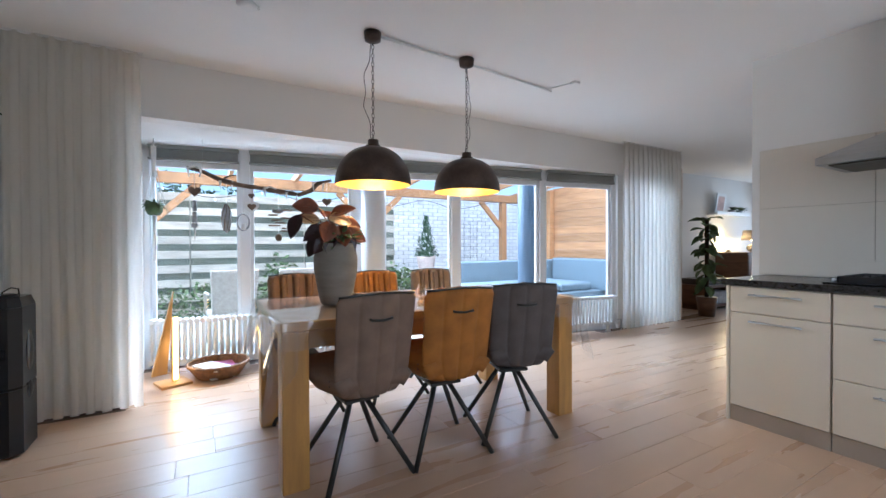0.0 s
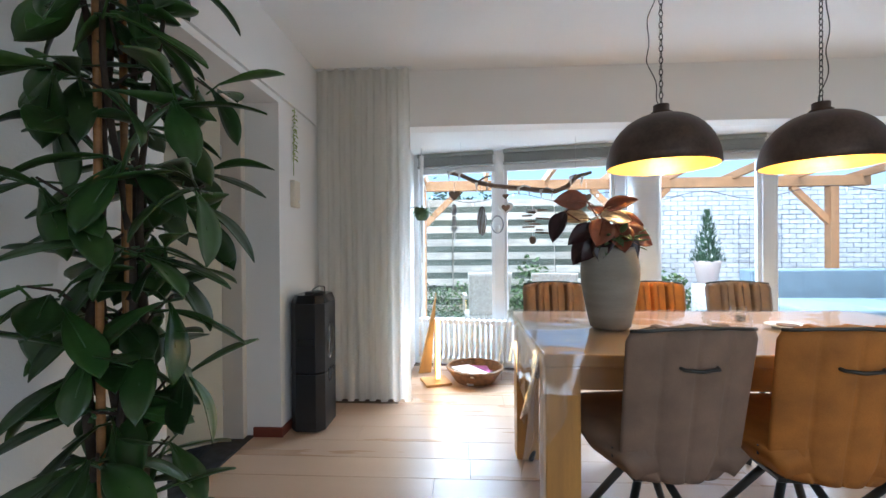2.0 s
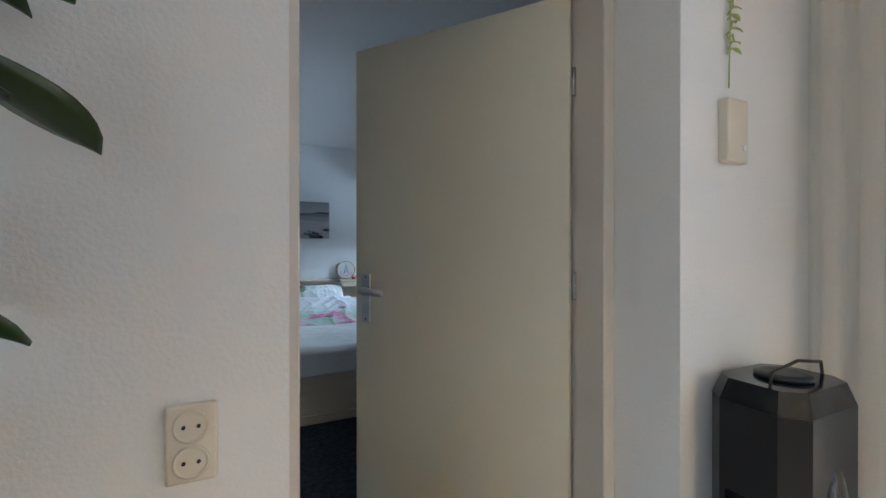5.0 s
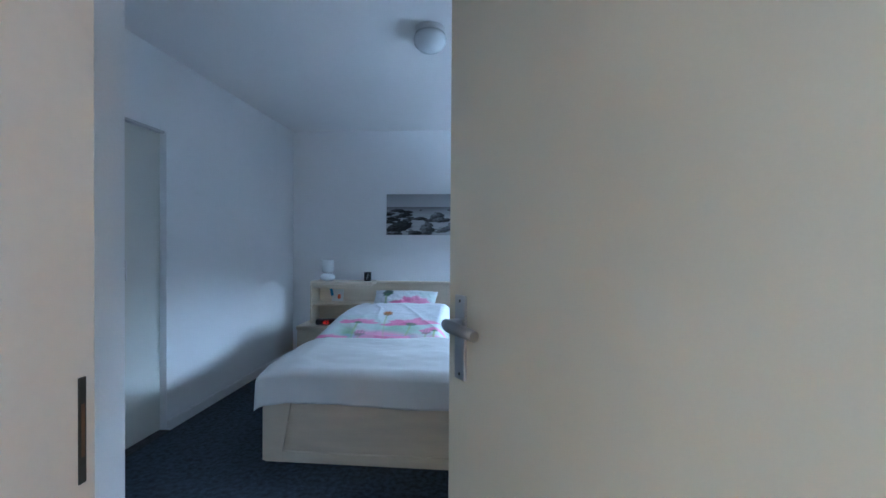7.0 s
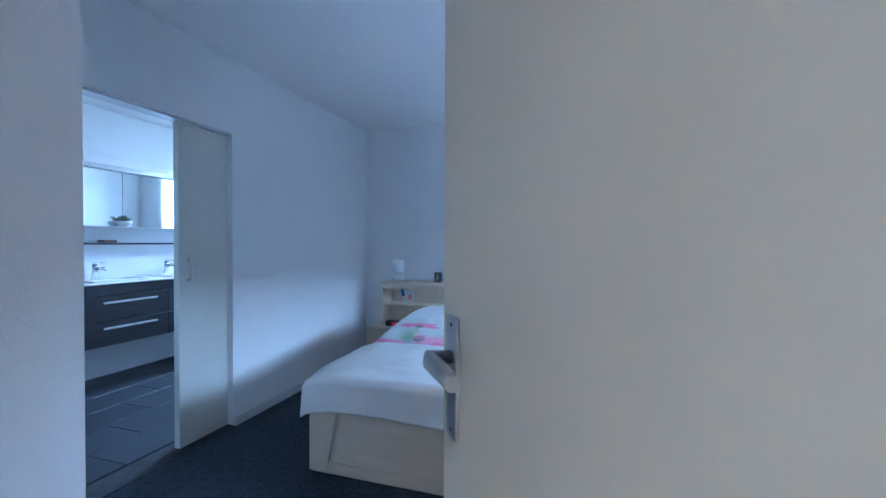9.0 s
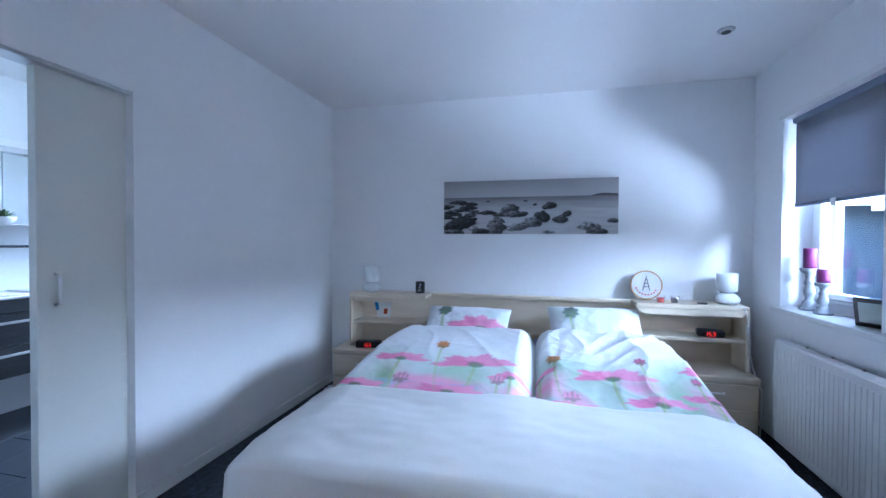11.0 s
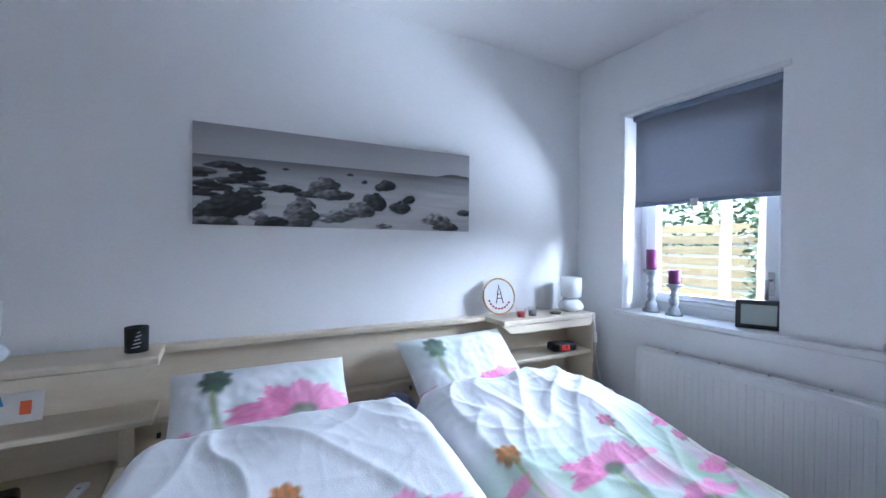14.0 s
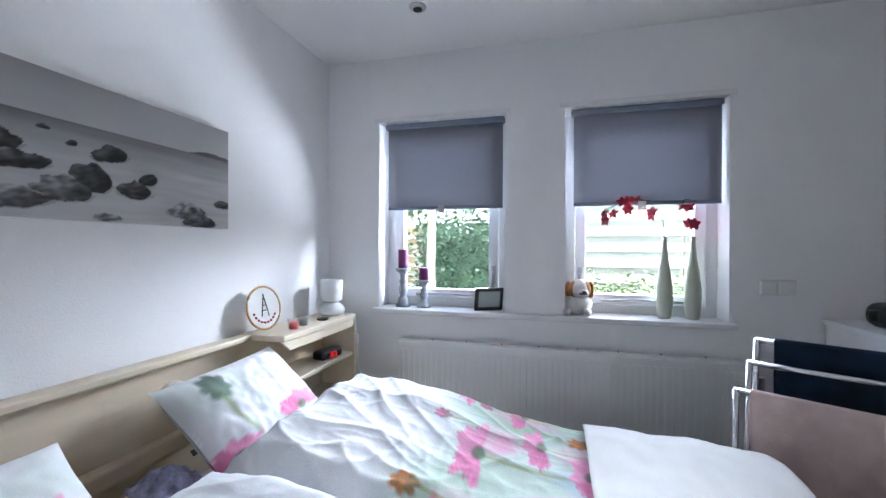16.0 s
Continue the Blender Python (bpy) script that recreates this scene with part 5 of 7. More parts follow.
# ---- far end of the living room ----
def far_end():
    sh = thing("wall_shelf", (1.5, -10.7, 1.72), "white floating wall shelf with a lip", "shelf")
    part("board", bx(B(), 1.40, 1.579, -11.4, -10.1, 1.70, 1.735, 0.003), GLOSSW, sh)
    part("lip", bx(B(), 1.385, 1.40, -11.4, -10.1, 1.70, 1.77, 0.002), GLOSSW, sh)
    f = thing("picture_frame", (1.5, -10.3, 1.735), "white framed print leaning on the wall shelf", "picture frame")
    m = pose(1.50, -10.38, 1.7355, 8, 0, -90)
    part("frame", bx(B(), -0.17, 0.17, -0.012, 0.012, 0.0, 0.40, 0.004, 1, m), GLOSSW, f)
    part("print", bx(B(), -0.12, 0.12, -0.014, -0.0125, 0.06, 0.34, 0, 1, m), PINKT, f)
    for y in (-10.85, -11.15):
        p = thing("shelf_plant", (1.49, y, 1.735), "small green potted plant on the wall shelf", "plant", "shelf plants")
        part("pot", lathe(B(), [(0.05, 1.736), (0.065, 1.82), (0.055, 1.82)], (1.49, y, 0), 16), GREYWASH, p)
        me = leaf_mesh("leaf", 0.15, 0.02, LEAFY, 0.5, 0.2, 6, 2)
        for k in range(12):
            o = part("leaf", me, None, p)
            o.matrix_basis = Matrix.Translation((1.48, y, 1.82)) @ pose(0, 0, 0, 0, -50 + 8 * (k % 5), 90 + (k * 41) % 180)
    c = thing("wooden_cabinet", (1.2, -10.6, 0), "brown wooden cabinet against the living room wall", "cabinet")
    part("body", bx(B(), 0.98, 1.55, -11.2, -10.35, 0.06, 0.93, 0.004), BROWNWOOD, c)
    part("top", bx(B(), 0.96, 1.56, -11.22, -10.33, 0.93, 0.955, 0.003), BROWNWOOD, c)
    for a, q in ((-11.19, -10.78), (-10.77, -10.36)):
        d = part("door", bx(B(), 0.962, 0.979, a, q, 0.08, 0.92, 0.003), BROWNWOOD, c)
        part("knob", ball(B(), (0.95, a + 0.05, 0.55), 0.012), STEEL, d)
    for x in (1.0, 1.47):
        for y in (-11.17, -10.43):
            part("leg", bx(B(), x, x + 0.06, y, y + 0.06, 0, 0.06), BROWNWOOD, c)
    lamp = thing("table_lamp", (1.25, -11.0, 0.955), "glowing table lamp with a taupe shade on the cabinet", "lamp")
    part("base", ball(B(), (1.2, -11.05, 1.04), 0.10, 0.10, 0.085), STONE, lamp)
    part("shade", lathe(B(), [(0.19, 1.20), (0.16, 1.40), (0.155, 1.40), (0.185, 1.20)], (1.2, -11.05, 0), 24), PLINTH, lamp)
    part("bulb", ball(B(), (1.2, -11.05, 1.22), 0.035), BULBM, lamp)
    bulb("table_light", (1.2, -11.05, 1.16), 5, 0.04)
    w = thing("wall_lamp", (1.5, -10.55, 1.0), "small warm glowing lamp shining on the wall", "lamp")
    part("foot", lathe(B(), [(0.05, 0.956), (0.05, 0.97), (0.02, 1.0), (0.02, 1.04)], (1.40, -10.55, 0), 16), STONE, w)
    part("globe", ball(B(), (1.40, -10.55, 1.10), 0.07), BULBM, w, "glowing globe")
    bulb("globe_light", (1.46, -10.55, 1.24), 4, 0.05)
    t = thing("media_bench", (1.1, -9.1, 0), "brown media bench with grey equipment", "bench")
    part("shelf", bx(B(), 0.85, 1.45, -9.7, -8.7, 0.05, 0.09), BROWNWOOD, t)
    part("shelf", bx(B(), 0.85, 1.45, -9.7, -8.7, 0.38, 0.42), BROWNWOOD, t)
    part("side", bx(B(), 0.85, 1.45, -8.74, -8.70, 0.0, 0.38), BROWNWOOD, t)
    part("side", bx(B(), 0.85, 1.45, -9.70, -9.66, 0.0, 0.38), BROWNWOOD, t)
    single("receiver", bx(B(), 0.9, 1.35, -9.5, -8.8, 0.42, 0.52, 0.006), GUNMETAL, "grey audio receiver on the media bench", "receiver")
    single("storage_box", bx(B(), 0.88, 1.35, -9.5, -8.8, 0.09, 0.30, 0.01), GREYWASH, "grey storage box on the lower shelf", "box")
    p = thing("climbing_plant", (0.62, -8.25, 0), "tall green leafy house plant beside the curtain", "plant")
    part("pot", lathe(B(), [(0.11, 0), (0.15, 0.3), (0.13, 0.3)], (0.62, -8.25, 0), 20), BROWNWOOD, p)
    part("pole", tube(B(), [(0.62, -8.25, 0.28), (0.62, -8.25, 1.5)], 0.03, 8), BARK, p)
    me = leaf_mesh("leaf", 0.20, 0.08, LEAFY, 0.4, 0.15, 8, 4)
    rng = random.Random(3)
    for k in range(40):
        o = part("leaf", me, None, p)
        o.matrix_basis = Matrix.Translation((0.62, -8.25, 0.45 + k * 0.028)) @ pose(0, 0, 0, rng.uniform(-30, 30), rng.uniform(-20, 50), k * 137) @ Matrix.Translation((0.05, 0, 0))


far_end()


# ---- garden ----
def garden():
    ground = struct("ground", bx(B(), -220, 220, -220, 220, -0.5, -0.16), SOIL, "garden soil and grass reaching to the horizon", "ground")
    # stretch beside the bedroom is unseen, added to throw light up at its windows
    terrace = struct("terrace", bx(B(), 0.9, 4.7, -8.0, 4.2, -0.16, -0.075), MORTAR, "pale concrete terrace paving, lengthened out of view to bounce light", "terrace")
    me = mesh("terrace_tile", bx(B(), 0.004, 0.496, 0.004, 0.496, -0.074, -0.05, 0.004), TERRACE)
    for i in range(7):
        for j in range(24):
            x, y = 1.15 + i * 0.5, -7.9 + j * 0.5
            if x > glass_x(min(y + 0.5, -0.9)) + 0.08 and y < -0.4 or y >= -0.4:
                part("terrace_tile", me, None, terrace).location = (x, y, 0)
    pg = thing("pergola", (4.6, -4.1, -0.15), "timber pergola with posts, braces and sloping rafters", "pergola")
    for y in (-0.73, -4.17, -7.35):
        part("post", bx(B(), 4.53, 4.66, y - 0.065, y + 0.065, -0.16, 2.08, 0.006), PINE, pg)
        for s in (-1, 1):
            if (y, s) in ((-7.35, -1), (-0.73, 1)):
                continue
            b = bx(B(), -0.035, 0.035, -0.05, 0.05, 0, 0.85, 0.004, 1, pose(4.6, y + s * 0.62, 2.09, 0) @ pose(0, 0, 0, s * (180 - 45), 0, 0))
            part("brace", b, PINE, pg)
    part("beam", bx(B(), 4.53, 4.67, -7.9, 0.4, 2.085, 2.25, 0.006), PINE, pg)
    part("wall_plate", bx(B(), 1.95, 2.02, -7.9, 0.4, 2.42, 2.56, 0.004), PINE, pg)
    for k in range(9):
        y = 0.2 - k * 1.0
        part("rafter", bx(B(), -1.55, 1.55, -0.03, 0.03, -0.06, 0.06, 0.004, 1, pose(3.35, y, 2.40, 0, 6.0, 0)), PINE, pg)
    sl = thing("string_light", (4.5, -5.7, 2.0), "thin dark string of garden lights under the beam", "string light")
    pts = [(4.5 - 0.9 * max(0, -5.8 - y) / 2, y, 2.02 - 0.14 * math.sin((-y - 0.8) * 2.1) ** 2) for y in [-0.9 - 0.17 * k for k in range(40)]]
    part("cord", tube(B(), pts, 0.006, 5), BLACK, sl)
    for p in pts[::4]:
        part("bulb", ball(B(), (p[0], p[1], p[2] - 0.03), 0.018, 0.018, 0.028, 8, 6), OPAL, sl)
    # horizontal board fence
    fe = thing("garden_fence", (5.3, -1.4, -0.16), "weathered horizontal board fence, rear boards coloured as shade", "fence")
    me = mesh("board", bx(B(), -0.011, 0.011, -0.93, 0.93, -0.065, 0.065, 0.004), FENCE)
    # rear boards wear the darker copy: shade between the front boards, painted in
    me_back = mesh("board", bx(B(), -0.011, 0.011, -0.93, 0.93, -0.065, 0.065, 0.004), FENCE_SHADE)
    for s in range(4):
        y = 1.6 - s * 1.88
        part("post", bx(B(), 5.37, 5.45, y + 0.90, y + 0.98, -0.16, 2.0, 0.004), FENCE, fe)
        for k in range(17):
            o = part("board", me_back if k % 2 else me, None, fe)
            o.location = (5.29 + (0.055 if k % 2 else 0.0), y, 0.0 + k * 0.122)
    # whitewashed brick wall
    bw = thing("brick_wall", (6.1, -8, -0.16), "whitewashed brick garden wall", "brick wall")
    part("core", bx(B(), 6.06, 6.22, -12.0, -4.3, -0.16, 2.3), MORTAR, bw)
    me = mesh("brick", bx(B(), -0.006, 0.05, -0.126, 0.126, -0.04, 0.04, 0.004), BRICK)
    joined = B()
    for r in range(26):
        for c in range(28):
            y = -4.45 - c * 0.265 - (0.13 if r % 2 else 0)
            z = -0.10 + r * 0.094
            if c < 18 and 5 < r < 22:
                part("brick", me, None, bw).location = (6.02, y, z)
            else:
                bx(joined, 6.014, 6.07, y - 0.126, y + 0.126, z - 0.04, z + 0.04)
    o = part("bricks_beyond", joined, BRICK, bw)
    o["kind"] = "stuff"
    tr = thing("trellis", (6.0, -7.1, 0.9), "grey metal trellis on the brick wall", "trellis")
    for k in range(5):
        part("bar", bx(B(), 5.988, 5.995, -7.6 + k * 0.2, -7.592 + k * 0.2, 0.5, 1.7), GREYWASH, tr)
        part("bar", bx(B(), 5.996, 6.003, -7.65, -6.75, 0.6 + k * 0.24, 0.608 + k * 0.24), GREYWASH, tr)
    # boarded screen
    sc = thing("timber_screen", (2.5, -8.05, -0.16), "larch board screen wall with knots", "screen")
    for k in range(15):
        part("board", bx(B(), 0.9, 3.72, -8.06 - 0.006 * (k % 2), -8.03 - 0.006 * (k % 2), -0.14 + k * 0.165, 0.022 + k * 0.165, 0.003), PINEX, sc)
    part("post", bx(B(), 3.66, 3.78, -8.02, -7.90, -0.16, 2.3, 0.004), PINE, sc)
    part("post", bx(B(), 0.95, 1.07, -8.02, -7.90, -0.16, 2.3, 0.004), PINE, sc)
    # lounge sofa
    so = thing("lounge_sofa", (2.6, -6.9, -0.05), "blue-grey outdoor lounge sofa on the terrace", "sofa")
    part("base", bx(B(), 2.0, 3.4, -7.6, -5.2, 0.05, 0.32, 0.02, 2), BLUEGREY, so)
    part("backrest", bx(B(), 3.25, 3.5, -7.75, -5.2, 0.30, 0.82, 0.03, 3), BLUEGREY, so)
    part("backrest", bx(B(), 1.9, 3.2, -7.75, -7.5, 0.30, 0.86, 0.03, 3), BLUEGREY, so)
    for y in (-7.0, -6.2, -5.45):
        part("cushion", bx(B(), 2.1, 3.2, y - 0.38, y + 0.38, 0.321, 0.46, 0.04, 3), BLUEGREY, so)
    for x, y in ((2.05, -7.5), (2.05, -5.25), (3.35, -7.5), (3.35, -5.25)):
        part("foot", bx(B(), x - 0.03, x + 0.03, y - 0.03, y + 0.03, -0.05, 0.05), GUNMETAL, so)

    def rattan(x, y, a):
        c = thing("rattan_chair", (0, 0, 0), "white woven garden chair on the terrace", "chair", "garden chairs")
        part("backrest", sheet(B(), lambda u, v: (0.0 - 0.10 * v + 0.03 * math.sin(u * 3.14), (u - 0.5) * (0.46 + 0.05 * v), 0.40 + 0.50 * v), 14, 10, 0.03), RATTANW, c)
        part("seat", bx(B(), 0.0, 0.46, -0.23, 0.23, 0.34, 0.40, 0.015, 2), RATTANW, c)
        for p, q in ((0.03, -0.2), (0.03, 0.2), (0.42, -0.2), (0.42, 0.2)):
            part("leg", tube(B(), [(p, q, 0.35), (p + (0.03 if p > 0.2 else -0.05), q * 1.1, 0)], 0.016, 8), RATTANW, c)
        for q in (-0.25, 0.25):
            part("armrest", tube(B(), [(-0.04, q, 0.62), (0.3, q, 0.62), (0.42, q * 0.9, 0.38)], 0.018, 8), RATTANW, c)
        c.matrix_basis = pose(x, y, -0.05, 0, 0, a)
    rattan(2.45, -1.72, 8)
    rattan(2.35, -2.45, -5)
    # potted conifer
    cf = thing("potted_conifer", (4.0, -4.85, -0.05), "small conifer in a pale pot on a stand", "plant")
    x, y = 3.7, -4.9
    part("stand", lathe(B(), [(0.20, -0.05), (0.20, 0.60)], (x, y, 0), 20), GREYWASH, cf)
    part("pot", lathe(B(), [(0.12, 0.601), (0.17, 0.90), (0.18, 0.92), (0.15, 0.92), (0.15, 0.88)], (x, y, 0), 24), TERRA, cf)
    b = B()
    rng = random.Random(8)
    for k in range(900):
        t = rng.random() ** 1.5
        r = (0.20 * (1 - t) + 0.02) * rng.uniform(0.5, 1.1)
        a = rng.uniform(0, math.tau)
        c = Vector((x + r * math.cos(a), y + r * math.sin(a), 0.91 + 0.72 * t))
        d = Vector((math.cos(a) * 0.03, math.sin(a) * 0.03, 0.05))
        e = Vector((-math.sin(a), math.cos(a), 0)) * 0.012
        b.faces.new([b.verts.new(c - e), b.verts.new(c + e), b.verts.new(c + d)])
    part("crown", b, LEAFD, cf)

    def leafage(name, label, box, n, size, material, seed, cat="shrub", taper=0.0):
        x0, x1, y0, y1, z0, z1 = box
        g = random.Random(seed)
        b = B()
        for k in range(n):
            u, v, w = g.random(), g.random(), g.random()
            cx, cy = (x0 + x1) / 2, (y0 + y1) / 2
            s = 1 - taper * w
            lump = 0.85 + 0.3 * smooth_noise(u * 5, v * 9, seed)
            c = Vector((cx + (u - 0.5) * (x1 - x0) * s, cy + (v - 0.5) * (y1 - y0) * s, z0 + w * (z1 - z0) * lump))
            a, t = g.uniform(0, math.tau), g.uniform(-0.8, 0.8)
            d = Vector((math.cos(a) * math.cos(t), math.sin(a) * math.cos(t), math.sin(t))) * size * g.uniform(0.6, 1.3)
            e = d.cross(Vector((g.uniform(-1, 1), g.uniform(-1, 1), 1))).normalized() * size * 0.35
            b.faces.new([b.verts.new(c), b.verts.new(c + d * 0.5 + e), b.verts.new(c + d), b.verts.new(c + d * 0.5 - e)])
        return tagged(single(name, b, material, label, cat), "", "", "", "stuff")
    leafage("shrubs", "low leafy shrubs along the board fence", (4.6, 5.15, -3.6, 0.6, -0.16, 0.55), 2600, 0.07, LEAFY, 21, "shrubs", 0.3)
    leafage("grasses", "ornamental green grass clump beside the terrace", (4.2, 4.9, -5.2, -4.3, -0.16, 0.75), 900, 0.10, LEAFY, 22, "grass", 0.5)
    leafage("bamboo_shrub", "feathery green shrub before the fence", (4.7, 5.1, -2.9, -2.3, 0.1, 0.95), 260, 0.11, LEAFY, 23, "shrub", 0.3)
    leafage("distant_trees", "dark green trees beyond the fence", (8.0, 10.0, -3.0, 2.5, 0.0, 2.9), 3500, 0.16, LEAFD, 24, "trees", 0.3)
    # bedroom side
    leafage("hedge", "dense ivy hedge outside the bedroom window", (4.6, 5.2, 2.6, 4.75, -0.1, 1.95), 5000, 0.085, HEDGE, 31, "hedge")
    single("hedge_core", bx(B(), 4.85, 5.05, 2.7, 4.6, -0.16, 1.6), LEAFD, "plain dark green box filling the inside of the hedge", "hedge")
    leafage("garden_shrubs", "green shrubs before the garden fence", (4.4, 5.0, 0.6, 2.4, -0.16, 0.95), 1800, 0.08, LEAFY, 32, "shrubs", 0.3)
    leafage("tree_tops", "pale green tree tops beyond the hedge", (9.0, 12.0, 2.0, 12.0, 1.0, 3.4), 3500, 0.2, LEAFY, 33, "trees", 0.2)
    for dx, dy in ((3.6, 4.05), (3.75, 4.5)):
        t = thing("birch_trunk", (dx, dy, -0.16), "pale peeling tree trunk in the garden", "tree")
        part("trunk", tube(B(), [(dx, dy, -0.16), (dx + 0.02, dy + 0.03, 0.9), (dx - 0.01, dy, 2.0), (dx + 0.05, dy + 0.1, 4.0)], [0.075, 0.06, 0.05, 0.035], 10), BIRCH, t)
        part("limb", tube(B(), [(dx, dy, 1.9), (dx + 0.3, dy + 0.4, 2.9), (dx + 0.5, dy + 0.7, 3.8)], [0.045, 0.03, 0.015], 7), BIRCH, t)
        b = B()
        g = random.Random(5)
        for k in range(600):
            c = Vector((dx + g.gauss(0.1, 0.6), dy + g.gauss(0.2, 0.6), 3.9 + g.gauss(0, 0.5)))
            d = Vector((g.uniform(-1, 1), g.uniform(-1, 1), g.uniform(-1, 0.3))) * 0.09
            e = Vector((g.uniform(-1, 1), g.uniform(-1, 1), 0)) * 0.03
            b.faces.new([b.verts.new(c), b.verts.new(c + d / 2 + e), b.verts.new(c + d), b.verts.new(c + d / 2 - e)])
        part("crown", b, LEAFY, t)
    f2 = thing("board_fence", (5.3, 1.5, -0.16), "yellowish board fence behind the second window", "fence")
    for k in range(10):
        part("board", bx(B(), 5.42, 5.45, -0.6, 3.4, -0.1 + k * 0.17, 0.03 + k * 0.17, 0.004), FENCEY, f2)
    f3 = thing("board_fence", (5.3, 5.6, -0.16), "yellowish board fence beside the hedge", "fence")
    for k in range(10):
        part("board", bx(B(), 5.42, 5.45, 4.6, 6.85, -0.1 + k * 0.17, 0.03 + k * 0.17, 0.004), FENCEY, f3)
    for y in (4.7, 6.75):
        part("post", bx(B(), 5.455, 5.54, y, y + 0.09, -0.16, 1.7), FENCEY, f3)
    part("post", bx(B(), 5.455, 5.54, 1.3, 1.4, -0.16, 1.7), FENCE, f2)
    part("post", bx(B(), 5.455, 5.54, 3.2, 3.3, -0.16, 1.7), FENCE, f2)
    # carport seen along the bedroom wall
    cp = thing("garden_shed", (5, 10, -0.16), "dark garden shed with a white fascia", "shed")
    part("wall", bx(B(), 2.2, 7.5, 10.6, 10.8, -0.16, 2.0), GREYCOL, cp)
    part("fascia", bx(B(), 1.8, 7.8, 9.3, 9.5, 1.9, 2.15), GLOSSW, cp)
    part("roof", bx(B(), 1.8, 7.8, 9.5, 11.0, 2.0, 2.14), GUNMETAL, cp)
    for x in (2.2, 4.4, 6.6):
        part("post", bx(B(), x, x + 0.12, 9.35, 9.47, -0.16, 1.9), GLOSSW, cp)
    po = thing("garden_porch", (5.2, 7.3, -0.16), "brown timber porch with a white eave beside the fence", "porch")
    part("wall", bx(B(), 4.6, 6.6, 8.2, 8.3, -0.16, 1.72), BROWNWOOD, po)
    part("eave", bx(B(), 4.3, 6.8, 6.95, 8.4, 1.73, 1.83, 0.01), GLOSSW, po)
    part("post", bx(B(), 5.05, 5.17, 7.0, 7.12, -0.16, 1.72, 0.005), PINE, po)
    part("brace", tube(B(), [(5.11, 7.1, 1.25), (5.11, 7.6, 1.70)], 0.035, 6), PINE, po)
    fn = thing("potted_fern", (4.75, 7.05, -0.16), "green arching fern in a tall terracotta pot", "plant")
    part("pot", lathe(B(), [(0.14, -0.16), (0.16, 0.2), (0.20, 0.80), (0.21, 0.84), (0.18, 0.84), (0.17, 0.75)], (4.75, 7.05, 0), 20), PINE, fn)
    frond = leaf_mesh("frond", 0.42, 0.045, LEAFY, 0.75, 0.15, 10, 2, 2.0)
    g = random.Random(12)
    for k in range(46):
        o = part("frond", frond, None, fn)
        o.matrix_basis = Matrix.Translation((4.75, 7.05, 0.84)) @ pose(0, 0, 0, 0, 0, k * 137.5) @ pose(0, 0, 0, 0, g.uniform(-75, -5), 0)


garden()


# ---- bedroom ----
def color_mesh(b, fn):
    """Lays fn(position) on the mesh as the attribute "print"."""
    lay = b.verts.layers.float_color.new("print")
    for v in b.verts:
        v[lay] = (*fn(v.co), 1.0)


def bed_frame():
    f = thing("bed_frame", (-0.76, 2.6, 0), "cream laminate double bed frame with a panelled foot", "bed")
    x0, x1, y0, y1 = -1.63, 0.10, 1.785, 3.80
    part("foot_board", bx(B(), x0, x1, y0 + 0.02, y0 + 0.05, 0.0, 0.44, 0.004), BEIGE, f)
    part("foot_rail", bx(B(), x0 + 0.02, x1 - 0.02, y0 + 0.003, y0 + 0.02, 0.02, 0.07, 0.006, 2), BEIGE, f)
    for s, x in ((1, x0), (-1, x1)):
        b = prism(B(), [(x, 0.02), (x + s * 0.10, 0.02), (x + s * 0.17, 0.43), (x, 0.43)], "y", y0, y0 + 0.0195)
        part("foot_corner", b, BEIGE, f)
        part("side_board", bx(B(), min(x, x + s * 0.03), max(x, x + s * 0.03), y0 + 0.052, y1, 0.0, 0.44, 0.004), BEIGE, f)
    part("slat_base", bx(B(), x0 + 0.03, x1 - 0.03, y0 + 0.05, y1, 0.22, 0.27), BEIGE, f)
    m = thing("mattress", (-0.76, 2.7, 0.27), "white double mattress under the covers", "mattress")
    part("core", bx(B(), x0 + 0.035, x1 - 0.035, y0 + 0.055, 3.60, 0.271, 0.47, 0.04, 3), SHEET, m)


bed_frame()


